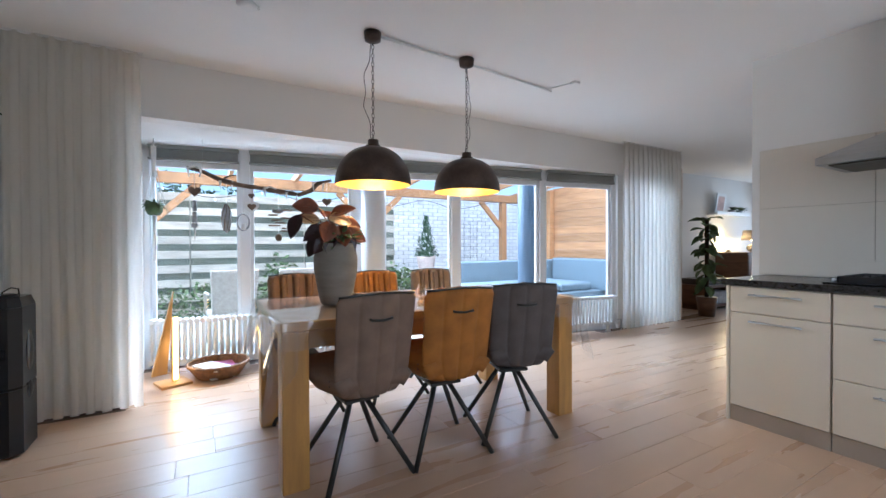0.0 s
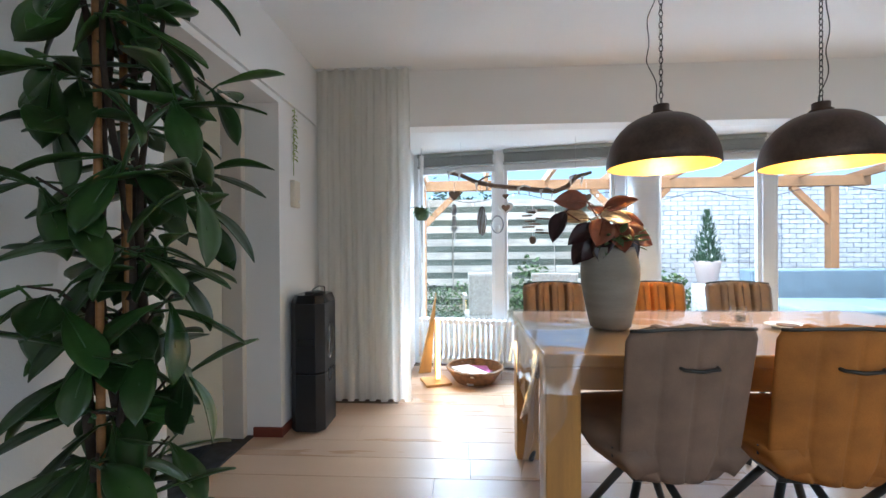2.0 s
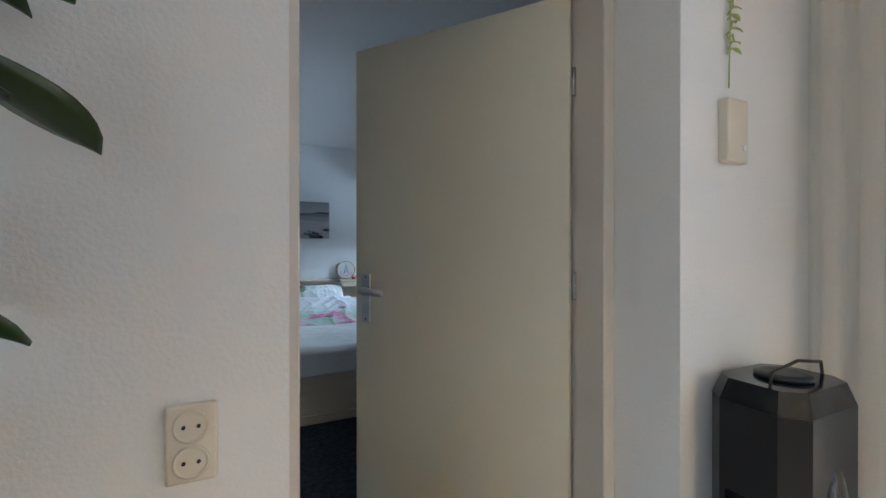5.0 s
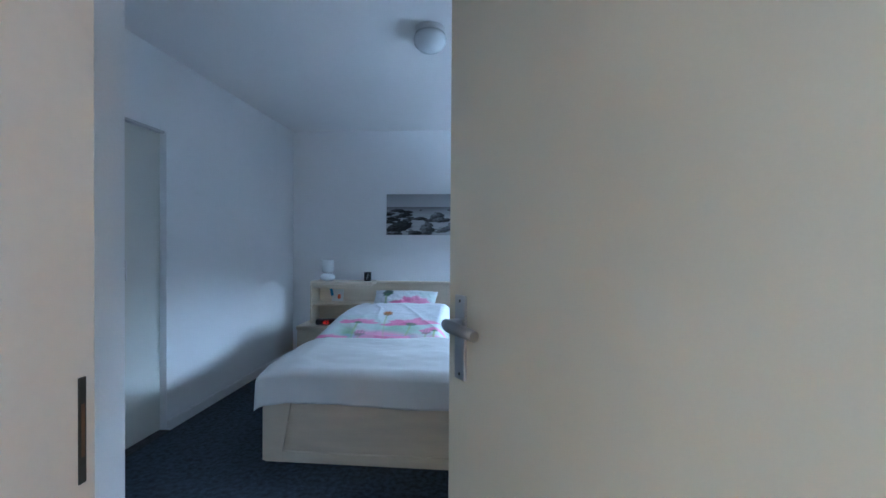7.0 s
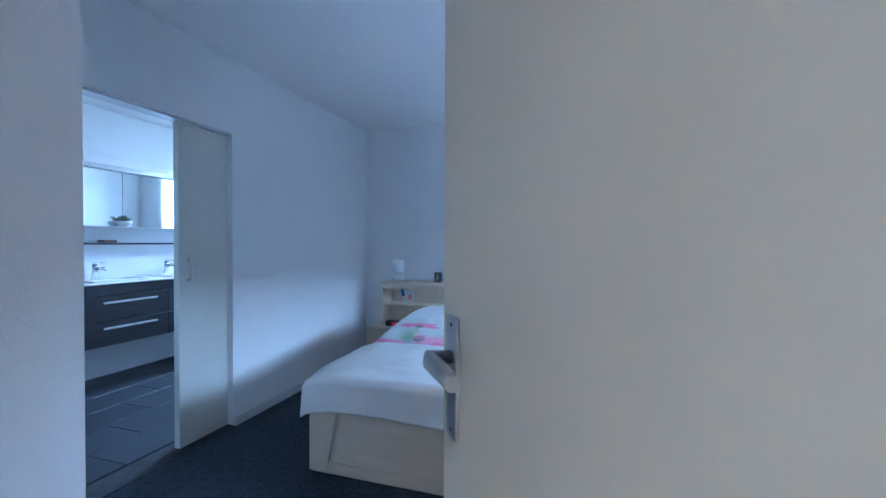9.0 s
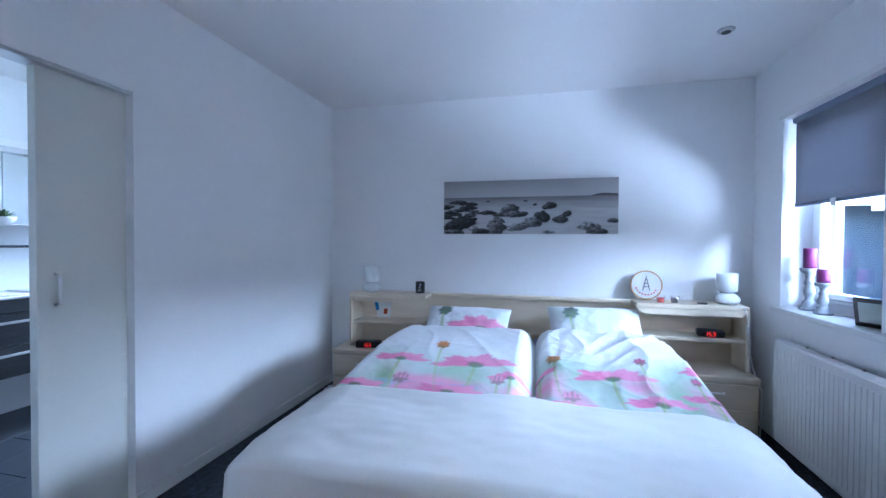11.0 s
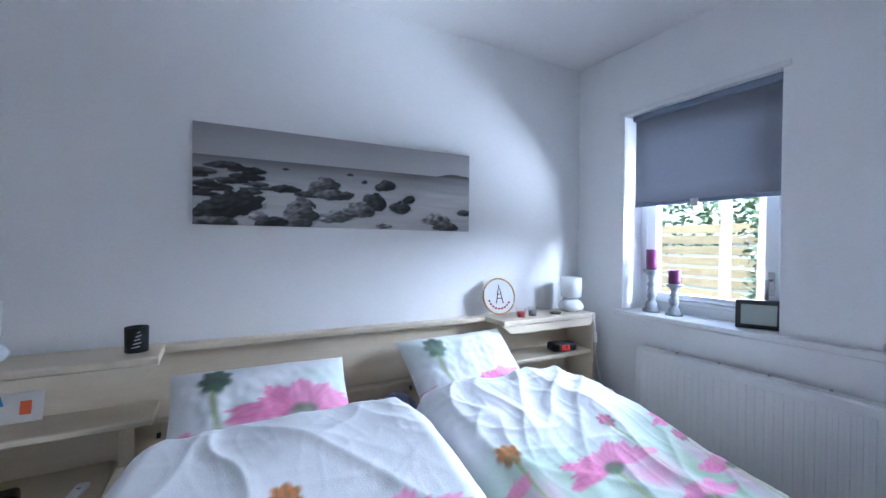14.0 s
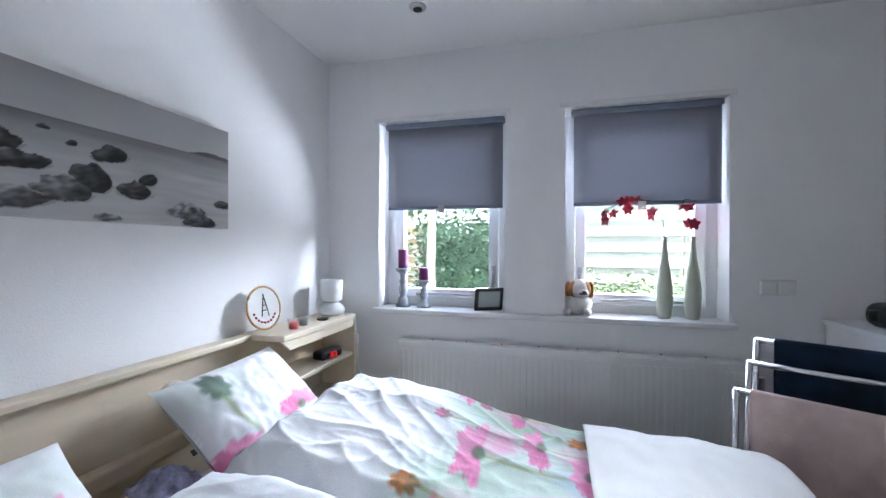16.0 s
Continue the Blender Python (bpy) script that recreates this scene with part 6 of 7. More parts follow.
def headboard():
    h = thing("headboard_unit", (-0.76, 3.8, 0), "cream laminate headboard with shelves at both ends", "headboard")
    xl, xr = -2.13, 0.65
    part("back_panel", bx(B(), xl, xr, 3.845, 3.868, 0.30, 0.785), BEIGE, h)
    part("top_ledge", bx(B(), -1.52, -0.01, 3.80, 3.866, 0.786, 0.812, 0.006, 2), BEIGE, h)
    part("lower_rail", bx(B(), -1.52, -0.01, 3.79, 3.843, 0.47, 0.53, 0.01, 2), BEIGE, h)
    for a, c in ((xl, -1.50), (-0.02, xr)):
        part("top_shelf", bx(B(), a, c, 3.63, 3.866, 0.787, 0.815, 0.006, 2), BEIGE, h)
        part("shelf_fascia", prism(B(), [(a + 0.0, 0.785), (c, 0.785), (c - 0.05, 0.745), (a + 0.04, 0.745)] if a < -1 else [(a, 0.785), (c, 0.785), (c - 0.04, 0.745), (a + 0.05, 0.745)], "y", 3.635, 3.65), BEIGE, h)
        part("middle_shelf", bx(B(), a + 0.02, c - 0.02, 3.64, 3.844, 0.575, 0.597, 0.004), BEIGE, h)
        e = a if a < -1 else c - 0.02
        part("end_panel", bx(B(), e, e + 0.02, 3.63, 3.844, 0.385, 0.786, 0.003), BEIGE, h)
        q = c - 0.12 if a < -1 else a + 0.10
        part("divider", bx(B(), q, q + 0.02, 3.66, 3.844, 0.40, 0.575, 0.003), BEIGE, h)


headboard()


def nightstand(x0, x1, label):
    n = thing("nightstand", ((x0 + x1) / 2, 3.65, 0), label, "nightstand", "nightstands")
    part("body", bx(B(), x0, x1, 3.52, 3.84, 0.025, 0.352, 0.003), BEIGE, n)
    part("top", bx(B(), x0 - 0.008, x1 + 0.008, 3.50, 3.844, 0.353, 0.395, 0.012, 3), BEIGE, n)
    part("plinth", bx(B(), x0 + 0.01, x1 - 0.01, 3.535, 3.83, 0.004, 0.024), GLOSSW, n)
    for z0, z1 in ((0.035, 0.185), (0.192, 0.345)):
        d = part("drawer_front", bx(B(), x0 + 0.004, x1 - 0.004, 3.503, 3.52, z0, z1, 0.003), BEIGE, n)
        xm, z = (x0 + x1) / 2, z1 - 0.055
        b = tube(B(), [(xm - 0.07, 3.503, z), (xm - 0.065, 3.487, z), (xm + 0.065, 3.487, z), (xm + 0.07, 3.503, z)], 0.006, 8)
        part("handle", b, GLOSSW, d, "cream bow handle")


nightstand(-2.21, -1.66, "cream nightstand with two drawers beside the bed")
nightstand(0.13, 0.655, "cream nightstand with two drawers near the window")


# flowers printed on the duvets: centre x, y along the bed, size, kind
PINK, PINKD, GREEN, GREEND, ORANGE, SKYB = (0.83, 0.36, 0.56), (0.70, 0.19, 0.38), (0.44, 0.60, 0.46), (0.10, 0.20, 0.10), (0.70, 0.25, 0.08), (0.35, 0.48, 0.75)
WHT = (0.80, 0.81, 0.83)


def blend(a, c, k):
    k = max(0.0, min(1.0, k))
    return tuple(p + (q - p) * k for p, q in zip(a, c))


def cosmos(col, dx, dy, s, n=0.0):
    """A cosmos flower seen from the side: single petals fanned over a green cup."""
    u, v = dx / s, (dy / s + 0.10) * 1.9
    u, v = u * math.cos(n) + v * math.sin(n), v * math.cos(n) - u * math.sin(n)
    for k, th in enumerate((-0.10, 3.24, 0.22, 2.92, 0.62, 2.5, 1.05, 2.1, 1.57)):
        a = u * math.cos(th) + v * math.sin(th)
        c = v * math.cos(th) - u * math.sin(th)
        L = 0.94 - 0.18 * math.sin(th) + 0.13 * math.sin(k * 5.1 + s * 40)
        if not 0 < a < L + 0.06:
            continue
        w = 0.20 * math.sin(math.pi * min(1.0, 0.10 + 0.72 * a / L)) ** 0.8
        tip = L + 0.06 * math.cos(c / 0.20 * 8)
        if abs(c) < w and a < tip:
            rib = 0.5 + 0.5 * math.cos(c * 62)
            tone = 0.55 * (k % 2) + 0.34 * rib + 0.35 * (1 - a / L) - 0.15
            col = blend(col, blend(PINK, PINKD, max(0.0, tone)), min(1.0, min((w - abs(c)) * 16, (tip - a) * 14)))
    r = math.hypot(u * 0.9, (v + 0.05) * 0.8)
    if r < 0.20:
        col = blend(col, GREEND, 0.8 * min(1, (0.20 - r) * 14))
    return col


def stalk(col, dx, dy, bend, w=0.008):
    if dy < 0:
        off = abs(dx - bend * dy * dy)
        col = blend(col, (0.42, 0.52, 0.20), 0.75 * (1.4 - off / w) * max(0.2, 1 + dy * 1.6) if off < w * 1.4 else 0)
    return col


def bud(col, dx, dy, s, c):
    a = math.atan2(dy, dx)
    r = math.hypot(dx / s, dy / s * 0.9) / (0.72 + 0.28 * abs(math.sin(a * 3.5)))
    if r < 1:
        col = blend(col, blend(c, GREEND, 0.6 if dy < -0.2 * s else 0.1 + 0.4 * (math.sin(dx * 300) > 0.3)), (1 - r) * 4)
    return col


def duvet_print(cx, seed):
    if seed < 5:
        big = [(-0.19, 2.72, 0.165, 0.25, 0.12), (0.21, 2.74, 0.22, -0.2, 0.25), (-0.33, 2.46, 0.16, 0.1, -0.1), (0.12, 2.47, 0.17, 0.2, 0.1), (0.40, 2.62, 0.12, 0.0, 0.3)]
        buds = [(0.0, 2.89, 0.045, ORANGE), (-0.13, 2.54, 0.05, PINK), (0.34, 2.58, 0.045, PINK), (0.08, 2.36, 0.05, PINK)]
    else:
        big = [(-0.41, 2.76, 0.11, 0.1, 0.5), (-0.07, 2.74, 0.19, 0.3, 0.1), (0.33, 2.62, 0.14, -0.2, -0.2), (0.10, 2.55, 0.16, 0.1, 0.3), (-0.30, 2.46, 0.16, 0.2, -0.1), (-0.02, 2.40, 0.14, 0.0, 0.2), (0.36, 2.84, 0.12, 0.2, 0.5)]
        buds = [(-0.34, 2.86, 0.045, ORANGE), (0.08, 2.87, 0.035, PINKD), (-0.27, 2.55, 0.05, PINK), (0.20, 2.40, 0.05, ORANGE), (0.30, 2.75, 0.03, PINKD)]

    def fn(p):
        x, y = p.x - cx, p.y
        col = WHT
        k = max(0.0, min(1.0, ((2.86 if seed < 5 else 2.95) - y) / 0.25))
        col = blend(col, GREEN, k * max(0, 0.55 + 1.2 * smooth_noise(x * 3.4, y * 3.0, seed)))
        low = max(0.0, min(1.0, ((2.68 if seed < 5 else 2.78) - y) / 0.14))
        col = blend(col, PINK, low * max(0, min(0.9, 2.6 * smooth_noise(x * 4.2, y * 5.0, seed + 4) + 0.12)))
        col = blend(col, (0.30, 0.46, 0.24), 0.7 * low * max(0, 2.0 * smooth_noise(x * 7.0, y * 4.0, seed + 6) - 0.25))
        if y < 2.52:
            col = blend(col, SKYB, max(0, 1.8 * smooth_noise(x * 3.3, y * 4, seed + 9) - 0.15))
        for fx, fy, s, bend, turn in big:
            dx, dy = x - fx, y - fy
            if abs(dx) < 0.3:
                col = stalk(col, dx, dy + 0.02, bend)
                col = cosmos(col, dx, dy, s, turn)
        for fx, fy, s, c in buds:
            dx, dy = x - fx, y - fy
            if abs(dx) < 0.12:
                col = stalk(col, dx, dy, 0.3, 0.006)
                col = bud(col, dx, dy, s, c)
        return col
    return fn


DUVET = painted("duvet_print", 0.88, 0.25, 240)
CANVAS = painted("canvas_print", 0.7, 0.2, 500)


def duvet(x0, x1, seed, label, left_drop, right_drop):
    d = thing("duvet", ((x0 + x1) / 2, 2.9, 0.48), label, "duvet", "floral duvets")
    y0, y1 = 2.22, 3.40

    def fn(u, v):
        y = y0 + (y1 - y0) * v
        xa, xb = (x0 + 0.17 * v * v, x1) if left_drop > right_drop else (x0, x1 - 0.17 * v * v)
        x = xa + (xb - xa) * u
        prof = 0.50 + 0.165 * math.sin(math.pi * min(1, max(0, (v + 0.05) / 1.30)) ** (1.65 if seed < 5 else 2.1))
        if v > 0.9:
            prof -= 1.6 * (v - 0.9) ** 1.2
        e = 0.0
        if u < 0.12:
            e = (1 - u / 0.12) ** 2 * left_drop
        if u > 0.88:
            e = ((u - 0.88) / 0.12) ** 2 * right_drop
        wr = 0.020 * smooth_noise(x * 2.6, y * 2.2, seed)
        for q, (turn, f, hgt) in enumerate(((0.5, 3.5, 0.010), (-0.6, 5.0, 0.008), (1.2, 8.0, 0.0035), (-1.25, 11.0, 0.002), (0.1, 17.0, 0.0012))):
            a, c = x * math.cos(turn) + y * math.sin(turn), y * math.cos(turn) - x * math.sin(turn)
            nn = smooth_noise(a * f + 0.5 * smooth_noise(c * 3, a * 3, seed), c * f * 0.28, seed + q * 5)
            wr += hgt * (max(0.0, 1 - abs(nn) * 3.2) ** 2) * (0.35 + 0.9 * v) * (1.5 if seed > 5 else 0.8)
        return (x, y, prof - e + wr)
    b = sheet(B(), fn, 150, 180)
    color_mesh(b, duvet_print((x0 + x1) / 2, seed))
    part("cover", b, DUVET, d)

    def under(u, v):
        p = fn(u, v)
        return (p[0], p[1], max(0.472, p[2] - 0.09) if 0.12 < u < 0.88 else p[2] - 0.012)
    b = sheet(B(), under, 30, 30)
    part("underside", b, SHEET, d)


duvet(-1.70, -0.67, 3.0, "white duvet printed with pink cosmos flowers, rumpled", 0.16, 0.13)
duvet(-0.69, 0.21, 8.0, "white duvet printed with pink flowers and green stems", 0.13, 0.17)


def pillow(cx, seed, label, w=0.62, tilt=42, rz=0, at_y=3.55, at_z=0.615):
    p = thing("pillow", (cx, at_y, at_z), label, "pillow", "floral pillows")
    m = pose(cx, at_y, at_z, tilt, 0, rz)
    b = B()

    def side(sgn):
        def fn(u, v):
            a, c = (u - 0.5) * 2, (v - 0.5) * 2
            k = max(0, (1 - abs(a) ** 3.2)) ** 0.6 * max(0, (1 - abs(c) ** 3.2)) ** 0.6
            pinch = 1 - 0.06 * (1 - abs(a) ** 2) * abs(c) ** 3
            return m @ Vector((a * w / 2 * (1 - 0.05 * (1 - c * c)), c * 0.21 * pinch, sgn * 0.075 * k + 0.012 * smooth_noise(a * 3, c * 3, seed) * k + 0.006 * smooth_noise(a * 9, c * 6, seed) * k))
        return fn
    sheet(b, side(1), 70, 46)
    sheet(b, side(-1), 40, 24)
    bmesh.ops.remove_doubles(b, verts=b.verts, dist=0.0008)
    inv = m.inverted()

    def print_(pos):
        q = inv @ pos
        c = WHT
        c = stalk(c, q.x + 0.17, q.y - 0.12, 0.6, 0.011)
        c = bud(c, q.x + 0.16, q.y - 0.12, 0.065, (0.12, 0.14, 0.13))
        c = blend(c, GREEN, 0.6 * max(0, smooth_noise(q.x * 6, q.y * 6, seed)))
        return cosmos(cosmos(c, q.x - 0.12, q.y + 0.02 + (0.06 if seed > 5 else 0), 0.26 if seed < 5 else 0.16), q.x + 0.24, q.y + 0.10, 0.11)
    color_mesh(b, print_)
    part("cover", b, DUVET, p)
    part("tag", bx(B(), -w / 2 - 0.012, -w / 2, -0.03, -0.012, -0.002, 0.002, 0, 1, m), BLACK, p, "small black fabric tag")


pillow(-1.17, 2.0, "white pillow with a large pink flower against the headboard", 0.62, 36, -2, 3.50, 0.605)
pillow(-0.285, 7.0, "white pillow with pink and green flowers against the headboard", 0.62, 44, 5, 3.555, 0.615)
pt = thing("plush_bundle", (-0.50, 3.70, 0.6), "white stuffed toy and lilac cloth behind the pillow", "soft toy")
part("toy", ball(B(), (-0.45, 3.755, 0.70), 0.05, 0.035, 0.045), FUR, pt)
part("cloth", sheet(B(), lambda u, v: (-0.70 + 0.14 * u, 3.50 + 0.16 * v, 0.50 + 0.05 * math.sin(u * 3) * math.sin(v * 3) + 0.03 * abs(smooth_noise(u * 5, v * 5))), 16, 16, 0.004), mat("lilac_cloth", (0.42, 0.42, 0.62), 0.9, var=0.3, scale=30), pt)


def blanket():
    w = thing("blanket", (-0.76, 2.1, 0.48), "smooth white fleece blanket over the bed foot", "blanket")

    def fn(u, v):
        x = -1.66 + 1.80 * u
        s = v * 0.78
        drop = max(0.0, 0.16 + 0.03 * math.sin(u * 2.2 + 0.5) - s)
        y = 1.765 + max(0.0, s - 0.16) if s > 0.16 else 1.765 - 0.006 * (0.16 - s) * 6
        z = 0.515 + 0.035 * math.sin(min(1, max(0, (s - 0.16) / 0.3)) * math.pi / 2) - drop * 0.95
        if s > 0.16:
            z += 0.03 * math.exp(-((u - 0.5) / 0.10) ** 2) * max(0, s - 0.2) + 0.012 * smooth_noise(u * 5, v * 4, 2) + 0.02 * max(0, s - 0.62)
        e = max(0, abs(u - 0.5) - 0.46) / 0.04
        z -= 0.02 * e * e + (0.03 * max(0.0, abs(u - 0.5) - 0.40) / 0.1)
        z += 0.004 * smooth_noise(u * 18, v * 14, 5)
        if s <= 0.16:
            y -= 0.012 * math.sin(u * 14 + 1.3) * (0.16 - s) / 0.16
        return (x, y, z)
    part("fleece", sheet(B(), fn, 90, 60, 0.006), SHEET, w)


blanket()


def canvas():
    c = thing("canvas_print", (-0.76, 3.87, 1.49), "wide black and white canvas print of sea rocks", "canvas print")
    x0, x1, z0, z1 = -1.415, -0.105, 1.284, 1.702
    part("stretcher", bx(B(), x0, x1, 3.852, 3.884, z0, z1, 0.002), PAPER, c)
    # rocks: place, half size, tone, slant
    rocks = [(0.27, 0.61, 0.012, 0.012, 0.05, 0), (0.49, 0.61, 0.014, 0.014, 0.05, 0), (0.545, 0.54, 0.012, 0.022, 0.05, 0.3), (0.63, 0.52, 0.042, 0.068, 0.06, 0.3),
             (0.395, 0.45, 0.055, 0.10, 0.13, 0.4), (0.27, 0.40, 0.055, 0.04, 0.06, 0), (0.35, 0.36, 0.05, 0.035, 0.07, 0), (0.435, 0.37, 0.07, 0.06, 0.11, 0.2),
             (0.725, 0.37, 0.027, 0.05, 0.07, 0.3), (0.585, 0.31, 0.048, 0.10, 0.05, 0), (0.69, 0.27, 0.042, 0.075, 0.09, 0), (0.53, 0.22, 0.058, 0.09, 0.20, 0),
             (0.44, 0.13, 0.06, 0.07, 0.28, 0.2), (0.84, 0.15, 0.06, 0.075, 0.30, 0), (0.89, 0.06, 0.05, 0.07, 0.10, 0), (0.98, 0.24, 0.035, 0.04, 0.10, 0), (0.62, 0.04, 0.03, 0.03, 0.32, 0),
             (0.315, 0.13, 0.058, 0.18, 0.15, 0.35), (0.23, 0.05, 0.05, 0.06, 0.05, 0.2), (0.10, 0.21, 0.10, 0.14, 0.045, 0.5), (0.19, 0.10, 0.03, 0.05, 0.30, 0), (0.05, 0.04, 0.08, 0.05, 0.16, 0)]
    rng = random.Random(17)
    for i in range(24):
        v = 0.60 - 0.34 * i / 24
        rocks.insert(0, (rng.uniform(-0.02, 0.20 - 0.1 * abs(v - 0.4)), v, rng.uniform(0.025, 0.06), rng.uniform(0.02, 0.035), rng.uniform(0.035, 0.12), rng.uniform(-0.2, 0.4)))
    b = B()
    sheet(b, lambda u, v: (x0 + 0.001 + (x1 - x0 - 0.002) * u, 3.8495, z0 + 0.001 + (z1 - z0 - 0.002) * v), 330, 120)

    def fn(p):
        u, v = (p.x - x0) / (x1 - x0), (p.z - z0) / (z1 - z0)
        if v > 0.69:
            g = 0.46 - 0.17 * (v - 0.69) / 0.31 + 0.012 * smooth_noise(u * 3, v * 9)
            if u > 0.85 and v < 0.69 + 0.05 * math.sin((u - 0.85) / 0.15 * 2.6) * (0.8 + 0.5 * smooth_noise(u * 40, 1)):
                g = 0.07
        else:
            k = min(1, (0.69 - v) / 0.26)
            g = 0.14 + 0.34 * k ** 0.8 + 0.05 * smooth_noise(u * 4, v * 18, 3) + 0.07 * k * smooth_noise(u * 9, v * 26, 6)
            for ru, rv, rw, rh, tone, slant in rocks:
                du, dv = (u - ru) / rw, (v - rv) / rh
                if abs(du) > 1.7 or abs(dv) > 1.7:
                    continue
                dv -= slant * du
                r = abs(du) ** 1.7 + abs(dv) ** (1.15 if dv > 0 else 3.0) + 0.5 * smooth_noise(u * 38, v * 14, ru * 9) - 0.08
                if r < 1:
                    lit = max(0.0, 0.55 * dv - 0.45 * du + 0.35 + 0.5 * smooth_noise(u * 45, v * 16, ru * 5))
                    streak = 0.75 + 0.85 * smooth_noise((u * 3 + v) * 14, (v - u * 1.2) * 34, rv * 7)
                    g = tone * (0.35 + 1.6 * lit) * streak
                elif r < 1.35 and dv < -0.3:
                    g *= 0.72
        g = max(0.012, g)
        return (g, g * 0.985, g * 0.99)
    color_mesh(b, fn)
    part("printed_face", b, CANVAS, c)


canvas()


def panel_radiator():
    r = thing("panel_radiator", (0.72, 2.4, 0.3), "long white panel radiator under the bedroom windows", "radiator")
    x0, y0, y1, z0, z1 = 0.665, 1.62, 3.37, 0.10, 0.665
    part("front_panel", bx(B(), x0, x0 + 0.018, y0, y1, z0, z1, 0.006, 2), GLOSSW, r)
    me = mesh("ridge", bx(B(), x0 - 0.0025, x0 + 0.001, -0.009, 0.009, z0 + 0.04, z1 - 0.04, 0.0012), GLOSSW)
    for k in range(52):
        part("ridge", me, None, r).location = (0, y0 + 0.025 + k * 0.0333, 0)
    part("back_panel", bx(B(), x0 + 0.05, x0 + 0.065, y0, y1, z0, z1, 0.006, 2), GLOSSW, r)
    b = bx(B(), x0 + 0.0, x0 + 0.066, y0 - 0.004, y0 + 0.004, z0, z1)
    bx(b, x0, x0 + 0.066, y1 - 0.004, y1 + 0.004, z0, z1)
    part("side_cover", b, GLOSSW, r)
    g = part("top_grille", bx(B(), x0 + 0.005, x0 + 0.062, y0, y1, z1 - 0.004, z1 + 0.004), GLOSSW, r)
    for k in range(8):
        part("clip", bx(B(), x0 + 0.05, x0 + 0.06, y0 + 0.15 + k * 0.2, y0 + 0.16 + k * 0.2, z1 + 0.004, z1 + 0.012), STEEL, g)
    part("valve", tube(B(), [(0.70, y0 - 0.01, 0.60), (0.70, y0 - 0.07, 0.60), (0.70, y0 - 0.07, 0.004)], [0.014, 0.016, 0.008], 8), STEEL, r)
    b = bx(B(), x0 + 0.066, 0.769, y0 + 0.3, y0 + 0.34, 0.3, 0.5)
    bx(b, x0 + 0.066, 0.769, y1 - 0.34, y1 - 0.3, 0.3, 0.5)
    part("wall_bracket", b, STEEL, r)


panel_radiator()


def candlestick(x, y, h, hc, label):
    c = thing("candlestick", (x, y, SILL), label, "candlestick", "candlesticks")
    s = h / 0.24
    prof = [(0.046, 0), (0.046, 0.015), (0.034, 0.022), (0.030, 0.05), (0.018, 0.065), (0.024, 0.085), (0.028, 0.11), (0.018, 0.14), (0.026, 0.155), (0.017, 0.175), (0.022, 0.205), (0.044, 0.225), (0.046, 0.24)]
    part("stem", lathe(B(), [(r * (0.7 + 0.3 * s), z * s + SILL) for r, z in prof], (x, y, 0), 24), GREYWASH, c)
    k = single("candle", lathe(B(), [(0.03, SILL + h + 0.001), (0.031, SILL + h + hc - 0.004), (0.028, SILL + h + hc), (0.006, SILL + h + hc - 0.006)], (x, y, 0), 24), PURPLE, "purple pillar candle on the grey candlestick", "candle", "purple candles")


candlestick(0.85, 3.41, 0.24, 0.115, "tall grey turned wooden candlestick on the sill")
candlestick(0.84, 3.27, 0.17, 0.075, "short grey turned wooden candlestick on the sill")
p = thing("weather_station", (0.83, 2.85, SILL), "small dark weather display standing on the sill", "weather station")
m = pose(0.83, 2.87, SILL + 0.002, 10, 0, -62)
part("frame", bx(B(), -0.085, 0.085, -0.008, 0.008, 0.0, 0.135, 0.003, 1, m), GUNMETAL, p)
part("picture", bx(B(), -0.065, 0.065, -0.0095, -0.0082, 0.022, 0.115, 0, 1, m), mat("lcd_screen", (0.42, 0.47, 0.42), 0.25, var=0.03, bump=0), p, "pale grey-green display")
part("stand", bx(B(), -0.01, 0.01, 0.0, 0.06, 0.0, 0.006, 0, 1, pose(0.83, 2.87, SILL, 0, 0, -62)), GUNMETAL, p)


def plush_dog():
    x, y = 0.83, 2.375
    b = ball(B(), (x, y, SILL + 0.05), 0.055, 0.07, 0.05)
    ball(b, (x - 0.015, y - 0.012, SILL + 0.12), 0.05, 0.052, 0.048)
    ball(b, (x - 0.05, y - 0.025, SILL + 0.105), 0.028, 0.028, 0.024)
    for s in (-1, 1):
        ball(b, (x - 0.05, y + s * 0.045, SILL + 0.018), 0.035, 0.02, 0.018)
        ball(b, (x + 0.0, y + s * 0.05 - 0.012, SILL + 0.115), 0.022, 0.016, 0.042)
    ball(b, (x - 0.079, y - 0.03, SILL + 0.112), 0.008, 0.011, 0.007)
    for w in b.verts:
        w.co = Vector((x, y, SILL)) + (w.co - Vector((x, y, SILL))) * 1.18
    me = mesh("plush_dog", b, [FUR, mat("plush_brown", (0.30, 0.12, 0.03), 0.98, bump=1.0, fine=300), BLACK])
    for f in me.polygons:
        c = f.center
        if c.z > SILL + 0.10 and abs(c.y - (y - 0.014)) > 0.026 and c.x > x - 0.07:
            f.material_index = 1
        if c.x < x - 0.086 and c.z > SILL + 0.115:
            f.material_index = 2
    tagged(new("plush_dog", me), "white and brown plush toy dog sitting on the sill", "plush toy")


plush_dog()


